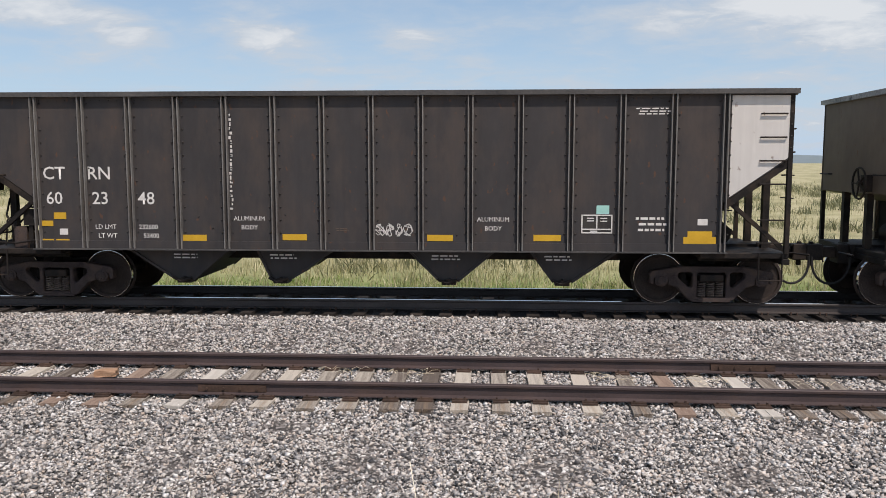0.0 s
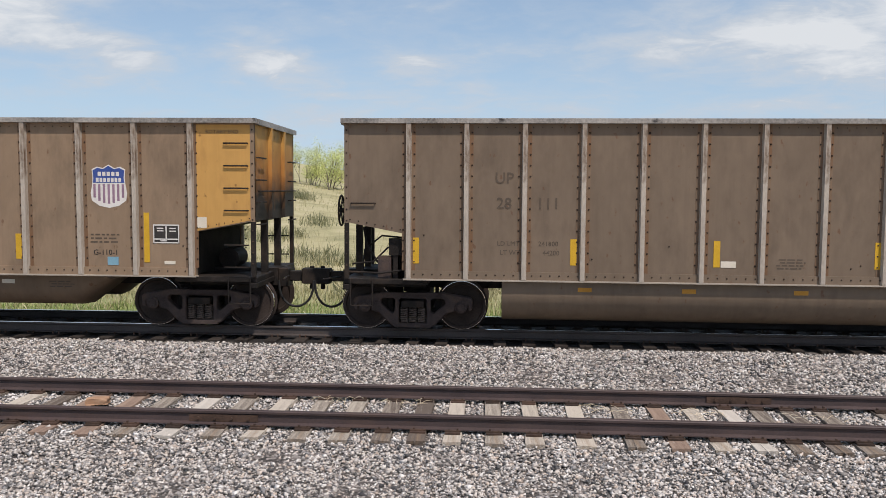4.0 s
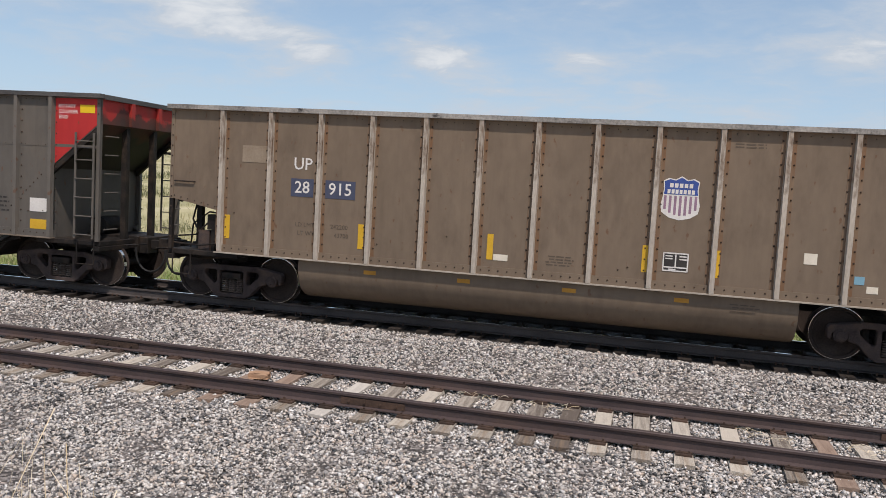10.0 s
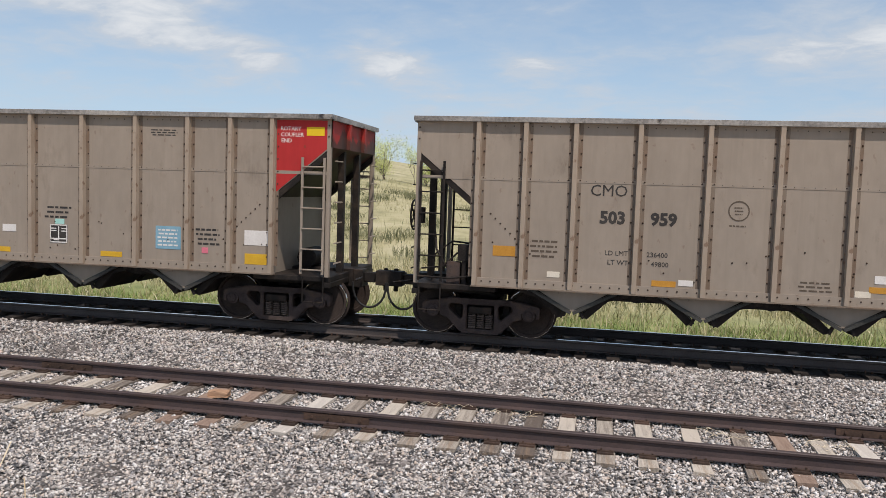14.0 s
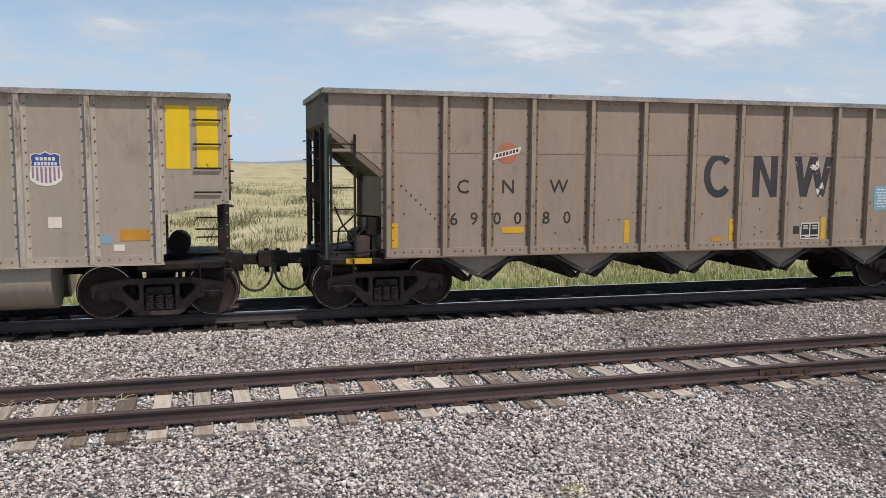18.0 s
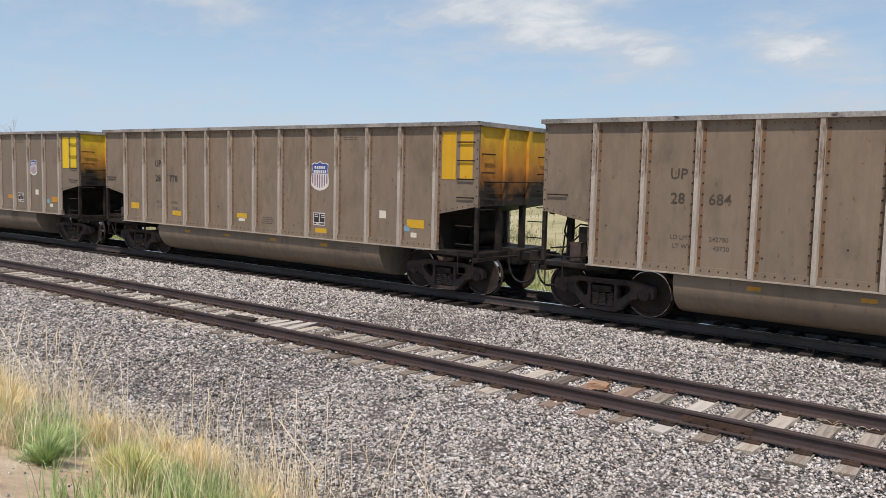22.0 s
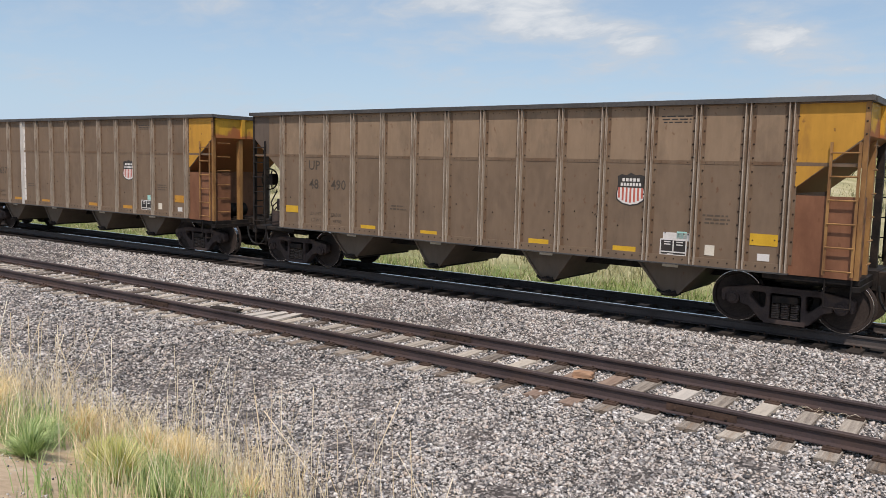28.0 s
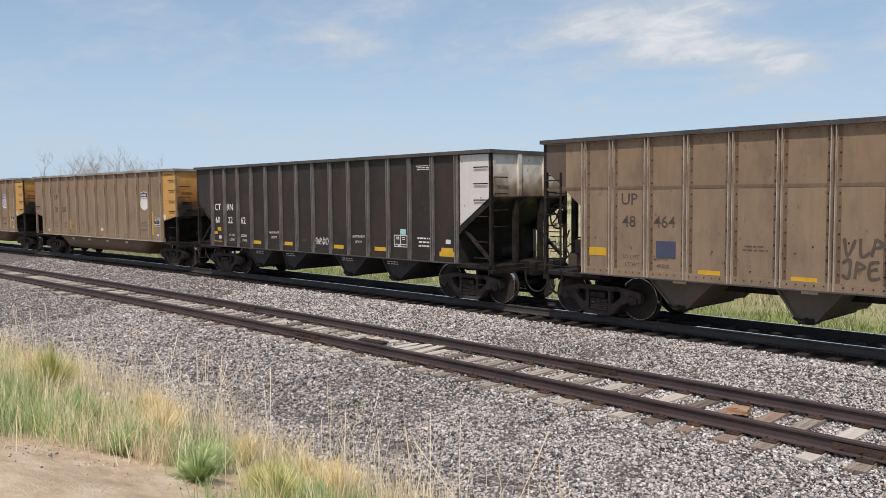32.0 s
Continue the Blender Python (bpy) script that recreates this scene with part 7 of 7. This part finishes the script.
CARS[3] = gondola("tan", "rib_pale", "orange", "tan tub gondola with ochre end and large dark number", ("28", "172", "242200", "43800"), orange=True, number=0.33)
patch(CARS[3], 4.65, 1.27, 0.2, 0.15, M["sky_blue"], "sticker")
CARS[4] = gondola("tan_light", "rib_pale", "orange", "pale tan tub gondola with ochre end and large dark number", ("28", "319", "242300", "43200"), orange=True, number=0.33)
CARS[5] = old_hopper("brown", "orange", "weathered brown hopper car with ochre end and red-striped shield", ("48", "559", "236300", "49700"), upper="tan_warm")
patch(CARS[5], -5.11, 1.62, 0.5, 0.22, M["reflector"])
scrawl(CARS[5], -5.27, 1.42, 0.5, 0.4, M["chalk"], 8, 0.014, 12, 3)
patch(CARS[5], 4.96, 1.55, 0.44, 0.19, M["reflector_dull"])
patch(CARS[5], 5.18, 1.28, 0.18, 0.15, M["sky_blue"], "sticker")
CARS[6] = gondola("brown_tub", "rib_pale", "yellow", "brown tub gondola with pale ribs and white number", ("28", "915", "242200", "43700"), ink="chalk", upright=True, number=0.23)
patch(CARS[6], -4.43, 2.36, 0.46, 0.34, M["navy"], "number_patch", -1.503)
patch(CARS[6], -3.66, 2.36, 0.6, 0.34, M["navy"], "number_patch", -1.503)
patch(CARS[6], -5.4, 2.95, 0.6, 0.32, M["dusty_patch"], "faded_patch")
CARS[7] = rapid_hopper("charcoal", "red", "dark grey rapid-discharge hopper with red end and white sprayed patches", "744")
small_markings(CARS[7], M["ink"])
weights(CARS[7], "236400", "49600", M["ink"], -3.9, 1.68, 0.09, -3.2)
strokes(CARS[7], -3.9, 2.28, 0.037, (((-14, 18), (-8, 14), (-2, 16), (2, 20)), ((2, 15), (6, 14), (9, 13.5))), M["ghost"], 0.05)
strokes(CARS[7], -3.9, 2.28, 0.037, (((16, 28), (15, 18), (16, 10), (19, 9), (22, 11), (22, 15), (27, 15.5)), ((29, 17), (33, 20), (33, 27), (32, 33)), ((28, 16), (35, 14), (42, 12), (45, 10)), ((38, 25), (38, 16)), ((42, 17), (48, 16), (53, 20), (52, 27), (51, 31)), ((56, 20), (60, 24), (65, 29)), ((50, 33), (55, 33)), ((48, 36), (55, 36))), M["chalk"], 0.062)
strokes(CARS[7], -3.9, 2.28, 0.037, (((43, 21), (43.5, 26)), ((59, 25), (64, 28))), M["chalk"], 0.11)
for k in range(4):
    patch(CARS[7], -4.12, 1.62 - 0.14 * k, 0.66 + 0.05 * (k % 2), 0.1, M["chalk"], "sprayed_patch")
CARS[8] = rapid_hopper("greybrown", "bright_yellow", "pale grey-brown rapid-discharge hopper with bright yellow end")
lettering(CARS[8], "CMO", -3.98, 2.76, 0.2, M["ink"], "car_letters", bold=0.003)
lettering(CARS[8], "503", -3.9, 2.3, 0.21, M["ink"], "car_number", bold=0.01)
lettering(CARS[8], "959", -3.05, 2.3, 0.21, M["ink"], "car_number", bold=0.01)
lettering(CARS[8], "BUILDING", 3.78, 2.62, 0.14, M["ink"], bold=0.003)
lettering(CARS[8], "AMERICA", 3.78, 2.46, 0.14, M["ink"], bold=0.003)
lettering(CARS[8], "H-110-L03", 2.66, 1.4, 0.09, M["ink"])
for t, dx, z in (("ROTARY", -0.78, 3.72), ("COUPLER", -0.75, 3.61), ("END", -0.86, 3.50)):
    lettering(CARS[8], t, HALF + dx, z, 0.075, M["ink"], y=-1.508)
emblem(CARS[8], 2.68, 2.5, 0.5, "pale")
patch(CARS[8], 3.78, 1.54, 0.58, 0.44, M["sky_blue"], "notice_panel")
bars(CARS[8], 3.78, 1.54, 0.5, 0.36, 6, M["chalk"]).location.y = -0.004
small_markings(CARS[8], M["faded_ink"])
weights(CARS[8], "236400", "49800", M["ink"], -3.81, 1.7, 0.085, -3.13)
for x, z, w, h, m in ((-3.0, 1.22, 0.4, 0.1, "reflector_dull"), (0.42, 1.3, 0.4, 0.1, "reflector_dull"), (2.76, 1.16, 0.42, 0.1, "reflector_dull"), (5.63, 1.68, 0.5, 0.2, "reflector_dull"), (-5.75, 1.65, 0.4, 0.18, "reflector_dull"), (-2.64, 1.25, 0.24, 0.1, "chalk"), (-4.87, 1.28, 0.22, 0.1, "cream"), (0.42, 1.47, 0.25, 0.13, "chalk"), (0.13, 1.22, 0.24, 0.1, "cream"), (2.37, 1.2, 0.26, 0.1, "chalk"), (4.57, 1.18, 0.26, 0.11, "cream"), (5.45, 1.48, 0.18, 0.18, "cream"), (5.69, 1.46, 0.15, 0.1, "chalk")):
    patch(CARS[8], x, z, w, h, M[m], "sticker" if m in ("chalk", "cream") else "reflector")
CARS[9] = rapid_hopper("greybrown", "red", "grey rapid-discharge hopper with red end and boxed white number", "824", 0.04)
small_markings(CARS[9], M["ink"])
weights(CARS[9], "236600", "49400", M["ink"], -3.75, 1.6, 0.09, -3.05)
for k in range(4):
    patch(CARS[9], -1.68 + 0.03 * (k % 2), 1.65 - 0.13 * k, 0.9 - 0.06 * (k % 3), 0.1, M["ink"], "sprayed_patch")
CARS[10] = rapid_hopper("tan_grey", "green", "tan rapid-discharge hopper with dark green end and large worn initials")
for t, x in zip("690080", (-4.91, -4.52, -4.07, -3.66, -3.09, -2.66)):
    lettering(CARS[10], t, x, 1.68, 0.24, M["ink"], "car_number")
for t, x in zip("CNW", (-4.74, -3.86, -2.84)):
    lettering(CARS[10], t, x, 2.27, 0.26, M["ink"], "car_letters")


def big_initials(car):
    """Three large worn initials in broad strokes."""
    worn = surface("worn_dark_letters", (0.035, 0.036, 0.042), (0.06, 0.06, 0.065), 0.65, 2, 30, 0.05, wear=(0.66, 0.62, 0.56), wear_at=(0.60, 0.61), wear_scale=2.2)
    bm = bmesh.new()
    ring = [[bm.verts.new((0.62 + rx * math.cos(t), FACE, 2.5 + rz * math.sin(t))) for rx, rz in ((0.19, 0.30), (0.34, 0.45))] for t in (radians(42 + 276 * k / 16) for k in range(17))]
    for a, b in zip(ring, ring[1:]):
        bm.faces.new((a[0], a[1], b[1], b[0]))
    part("painted_initial", bm, worn, car)
    for x0, pts in ((1.42, ((0, 0), (0, 0.88), (0.16, 0.88), (0.42, 0.3), (0.42, 0.88), (0.58, 0.88), (0.58, 0), (0.43, 0), (0.16, 0.58), (0.16, 0))), (2.38, ((0, 0.9), (0.17, 0.9), (0.27, 0.36), (0.41, 0.9), (0.56, 0.9), (0.70, 0.36), (0.80, 0.9), (0.97, 0.9), (0.78, 0), (0.62, 0), (0.485, 0.5), (0.35, 0), (0.19, 0)))):
        bm = bmesh.new()
        prism(bm, [(x0 + x, 2.06 + z) for x, z in pts], FACE - 0.001, -1.5)
        bmesh.ops.triangulate(bm, faces=[f for f in bm.faces if len(f.verts) > 4])
        part("painted_initial", bm, worn, car)


big_initials(CARS[10])
stencil_box(CARS[10], 2.85, 1.35, 0.46, 0.34)
patch(CARS[10], 2.52, 1.37, 0.14, 0.16, M["ink"], "data_panel")
patch(CARS[10], 4.72, 2.02, 0.56, 0.5, M["sky_blue"], "notice_panel")
bars(CARS[10], 4.72, 2.02, 0.5, 0.42, 7, M["chalk"]).location.y = -0.004


def round_emblem(car, x, z):
    """A faded disc crossed by a slanting bar, with bars for its words."""
    bm = bmesh.new()
    prism(bm, [(x + 0.2 * math.cos(6.2832 * k / 24), z + 0.2 * math.sin(6.2832 * k / 24)) for k in range(24)], FACE, -1.499)
    disc = part("round_emblem", bm, M["ink_red"], car, "faded round emblem")
    bm = bmesh.new()
    prism(bm, [(x - 0.28, z - 0.13), (x + 0.24, z + 0.0), (x + 0.28, z + 0.12), (x - 0.24, z - 0.01)], FACE - 0.004, FACE)
    part("emblem_bar", bm, M["cream"], disc)
    bm = bmesh.new()
    for k in range(7):
        u = -0.2 + 0.066 * k
        bm.faces.new([bm.verts.new((x + u + a, FACE - 0.006, z + u * 0.25 + c)) for a, c in ((-0.02, -0.035), (0.022, -0.025), (0.026, 0.035), (-0.016, 0.025))])
    tagged(part("emblem_letters", bm, M["ink"], disc), kind="stuff")


round_emblem(CARS[10], -3.89, 2.9)
patch(CARS[10], -6.66, 0.955, 0.46, 0.1, M["reflector"], "reflector", -1.465)
for x in (-6.01, -1.39, 0.96, 3.18, 6.03):
    patch(CARS[10], x, 1.4 if x < 6 else 1.53, 0.11, 0.45, M["reflector"])
patch(CARS[10], 5.74, 1.27, 0.5, 0.11, M["reflector"])
patch(CARS[10], -3.75, 1.47, 0.44, 0.11, M["reflector"])
patch(CARS[10], 0.63, 1.22, 0.22, 0.1, M["reflector_dull"])
for c in (7, 9):
    for x, z, w, h in ((-5.9, 1.27, 0.44, 0.2), (-3.0, 1.2, 0.48, 0.1), (0.25, 1.22, 0.5, 0.1), (2.72, 1.23, 0.46, 0.1), (5.71, 1.27, 0.44, 0.2)):
        patch(CARS[c], x, z, w, h, M["reflector"])
    patch(CARS[c], 0.48, 1.65, 0.3, 0.14, M["chalk"], "sticker")
    patch(CARS[c], -5.85, 1.65, 0.18, 0.16, M["cream"], "sticker")
    patch(CARS[c], -4.9, 1.39, 0.13, 0.11, M["pink"], "sticker")
    patch(CARS[c], 4.68, 1.39, 0.13, 0.11, M["pink"], "sticker")
    patch(CARS[c], 3.92, 1.6, 0.52, 0.44, M["teal"] if c == 7 else M["sky_blue"], "notice_panel")
    bars(CARS[c], 3.92, 1.6, 0.44, 0.36, 5, M["chalk"]).location.y = -0.004
    patch(CARS[c], 5.73, 1.67, 0.5, 0.28, M["chalk"], "sprayed_patch")
    for t, dx, z in (("ROTARY", -0.78, 3.72), ("COUPLER", -0.75, 3.61), ("END", -0.86, 3.50)):
        lettering(CARS[c], t, HALF + dx, z, 0.075, M["chalk"], y=-1.508)
    patch(CARS[c], HALF - 0.3, 3.68, 0.34, 0.16, M["bright_yellow"], "end_sticker", -1.507)


BLUE_CAP = surface("blue_bearing_cap", (0.03, 0.06, 0.16), (0.06, 0.11, 0.26), 0.5, 4, 40, 0.1)
for t in CARS[9].children:
    if t.name.startswith("truck") and t.location.x < 0:
        for o in t.children:
            if o.name.startswith("bearing_cap"):
                o.data = o.data.copy()
                o.data.materials[0] = BLUE_CAP
                tagged(o, "blue bearing cap")


def nudge(car, dx):
    """Set all markings between the ends a little along the side."""
    for o in car.children:
        if o.type == "MESH" and o.name.split(".")[0] in ("lettering", "car_letters", "car_number", "small_print", "reflector", "sticker", "data_panel", "number_patch", "faded_patch", "sprayed_patch", "notice_panel", "graffiti", "round_stencil", "emblem"):
            if abs(sum(c[0] for c in o.bound_box) / 8) < 6.05:
                o.location.x += dx


for c, dx in ((7, 0.15), (8, 0.12), (9, 0.12)):
    nudge(CARS[c], dx)
CARS[11] = gondola("alu", "rib_pale", "bright_yellow", "pale aluminium tub gondola with bright yellow end squares", ("288", "331", "244300", "41700"), "CMO", shield=4.6, light="reflector_dull")


def wavy_scratch(car):
    """A long dark wavy line drawn along the tub."""
    bm = bmesh.new()
    pts = [(-4.0 + 6.6 * k / 40, 0.8 + 0.07 * math.sin(k * 0.47)) for k in range(41)]
    for p, q in zip(pts, pts[1:]):
        bm.faces.new([bm.verts.new((x, -1.495, z + d)) for (x, z), d in ((p, -0.012), (q, -0.012), (q, 0.012), (p, 0.012))])
    part("scratch", bm, M["faded_ink"], car)


wavy_scratch(CARS[11])
CARS[12] = gondola("brown_tub", "rib_pale", "yellow", "brown tub gondola with pale ribs and yellow end squares", ("28", "706", "242200", "43600"))
CARS[13] = gondola("tan_tub", "rib_pale", "yellow", "tan tub gondola with pale ribs and yellow end", ("28", "684", "242700", "43730"), light="cream", ink="stencil_brown")
CARS[14] = gondola("tan_tub", "rib_pale", "yellow", "tan tub gondola with worn ribs and yellow end", ("28", "778", "243700", "43200"), lamps=((-5.65, 1.5, 0.42), (-3.5, 1.36, 0.42), (-0.55, 1.43, 0.42), (2.5, 1.2, 0.4), (5.55, 1.55, 0.5)))
CARS[15] = gondola("alu_dull", "rib_pale", "bright_yellow", "dull aluminium tub gondola with bright yellow end squares", ("288", "358", "244200", "41800"), "CMO", shield=4.5, light="reflector_dull")
scrawl(CARS[15], -6.65, 3.1, 0.8, 0.8, M["ghost"], 21, 0.02, 14, 3)
CARS[16] = gondola("tan", "rib_tan", "orange", "tan tub gondola with ochre rotary end", ("28", "022", "242200", "43800"), orange=True)
CARS[17] = old_hopper("brown", "yellow", "tan hopper car with yellow end and rusty corner posts", ("48", "490", "236300", "49700"), upper="tan")
patch(CARS[17], 4.25, 1.5, 0.5, 0.14, M["chalk"], "sticker")
CARS[18] = old_hopper("brown", "yellow", "brown hopper car with one pale replaced rib and yellow end", ("48", "637", "236400", "49500"), pale=4, light="reflector_dull")
CARS[19] = old_hopper("tan", "yellow", "tan hopper car with yellow end and sprayed scribbles", ("48", "464", "236400", "49500"), upper="tan_warm")
patch(CARS[19], -4.14, 1.6, 0.44, 0.34, M["navy"], "painted_patch")
for dx in (-0.78, 1.18):
    strokes(CARS[19], dx, 1.98, 0.01, (((4, 4), (10, 34), (22, 6)), ((30, 4), (32, 34), (46, 26)), ((54, 4), (48, 34)), ((54, 4), (66, 14), (50, 20)), ((2, 46), (14, 40), (12, 70), (2, 66)), ((26, 42), (22, 72)), ((26, 44), (38, 52), (24, 58)), ((60, 42), (46, 46), (46, 70), (62, 68)), ((46, 56), (58, 54))), M["faded_ink"], 0.026)
scrawl(CARS[19], 3.4, 1.62, 0.35, 0.35, M["chalk"], 35, 0.01, 16, 1)
CARS[20] = dark_hopper(("60", "22", "62"), "black aluminium hopper car with white end blackened towards the foot", "black_brown")
CARS[21] = gondola("tan", "rib_tan", "orange", "sunlit tan tub gondola with ochre end", ("28", "250", "242200", "43800"), orange=True, style="pale")
CARS[22] = gondola("tan", "rib_tan", "orange", "tan tub gondola with ochre end", ("28", "611", "242200", "43800"), orange=True)
CARS[23] = old_hopper("tan", "yellow", "tan hopper car with yellow end", ("48", "377", "236400", "49500"))


# ---- trees behind the meadow ----
def tree(name, x, y, z, tall, spread, leafy, label, seed):
    rnd = random.Random(seed)
    tr = thing(name, label, "tree", at=pose(x, y, z))
    wood, tips = bmesh.new(), []

    def grow(p, d, length, r, depth):
        pts, q = [p], p
        for k in range(3):
            d = (d + Vector((rnd.uniform(-1, 1), rnd.uniform(-1, 1), rnd.uniform(-0.2, 0.5))) * 0.18).normalized()
            q = q + d * length / 3
            pts.append(q)
        tube(wood, pts, [r, r * 0.85, r * 0.7, r * 0.55], 5)
        if depth == 0:
            tips.extend(pts[1:])
            return
        for _ in range(3 if depth > 1 else 4):
            s = Vector((rnd.uniform(-1, 1), rnd.uniform(-1, 1), rnd.uniform(0.1, 0.9))).normalized()
            grow(pts[rnd.choice((1, 2, 3))], (d * 0.6 + s * spread).normalized(), length * rnd.uniform(0.55, 0.75), r * 0.5, depth - 1)

    if leafy:
        for _ in range(7):
            w = tall * 0.3
            grow(Vector((rnd.uniform(-w, w), rnd.uniform(-w, w), -0.2)), Vector((rnd.uniform(-0.5, 0.5), rnd.uniform(-0.5, 0.5), 1)), tall * rnd.uniform(0.22, 0.34), tall * 0.007, 3)
    else:
        for _ in range(3):
            grow(Vector((rnd.uniform(-0.6, 0.6), rnd.uniform(-0.6, 0.6), -0.2)), Vector((rnd.uniform(-0.4, 0.4), rnd.uniform(-0.4, 0.4), 1)), tall * 0.40, tall * 0.010, 4)
    part("trunk", wood, M["bark"] if leafy else M["hazed_bark"], tr)
    if leafy:
        rng = np.random.default_rng(seed)
        t = np.array([tuple(p) for p in tips])
        n = int(leafy * 0.7)
        c = t[rng.integers(0, len(t), n)] + rng.normal(0, tall * 0.045, (n, 3))
        u, v = rng.normal(size=(n, 3)), rng.normal(size=(n, 3))
        size = tall * 0.0095
        u = u / np.linalg.norm(u, axis=1, keepdims=True) * size
        v = v / np.linalg.norm(v, axis=1, keepdims=True) * size * 0.5
        co = np.stack([c - u, c + v, c + u, c - v], 1)
        me = bpy.data.meshes.new("crown")
        me.from_pydata(co.reshape(-1, 3).tolist(), [], (np.arange(n * 4).reshape(n, 4)).tolist())
        me.materials.append(M["leaf"])
        crown = new("crown", me)
        crown.parent = tr
    return tr


def at_bearing(left, dist):
    return -dist * math.sin(radians(left)), dist * math.cos(radians(left))


for left, dist, tall, leaves, seed in ((3.1, 76, 9.2, 13000, 3), (4.9, 74, 10.6, 16000, 5), (6.8, 78, 9.9, 15000, 9), (8.6, 80, 9.0, 12000, 14), (11.0, 84, 9.0, 11000, 21), (13.4, 86, 8.0, 10000, 17), (17.4, 86, 8.2, 10000, 25), (21.5, 82, 7.2, 12000, 33)):
    x, y = at_bearing(left, dist)
    tree("willow", x, y, height(y - 15.7, x) - 0.4, tall, 0.8, leaves, "young yellow-green willow behind the meadow" if tall > 9.2 else "low yellow-green willow scrub behind the meadow", seed)
for left, dist, tall, seed in ((70.6, 100, 10.2, 6), (68.9, 103, 11.0, 7), (73.4, 108, 9.2, 8), (67.2, 110, 11.0, 12), (72.0, 104, 9.8, 15)):
    x, y = at_bearing(left, dist)
    tree("bare_tree", x, y, 0.5, tall, 0.9, 0, "leafless grey tree beyond the train", seed)


# ---- motion ----
def motions():
    for k, car in CARS.items():
        rows = []
        for j in range(33):
            s = FIRST - PITCH * k - PITCH / 2 + travelled(j)
            xa, ya, _ = line(s + BOGIE_X)
            xb, yb, _ = line(s - BOGIE_X)
            rows.append((j, pose((xa + xb) / 2, (ya + yb) / 2, MAIN_Z, 0, 0, math.degrees(math.atan2(ya - yb, xa - xb)))))
        walk(car, rows)
    # the wheels roll: one turn for each 2.87 m of track
    for e in (-1, 1):
        same = [w for d, w in WHEELSETS if d == e]
        rows = []
        for f in range(0, 961, 2):
            t = f / 30
            a = math.degrees(travelled(t) / WHEEL_R)
            rows.append((t, pose(e * AXLE, 0, WHEEL_R, 0, a, 0)))
        walk(same[0], rows)
        keys = same[0].animation_data
        for w in same[1:]:
            w.rotation_mode = "QUATERNION"
            w.animation_data_create()
            w.animation_data.action = keys.action
            w.animation_data.action_slot = keys.action_slot


motions()
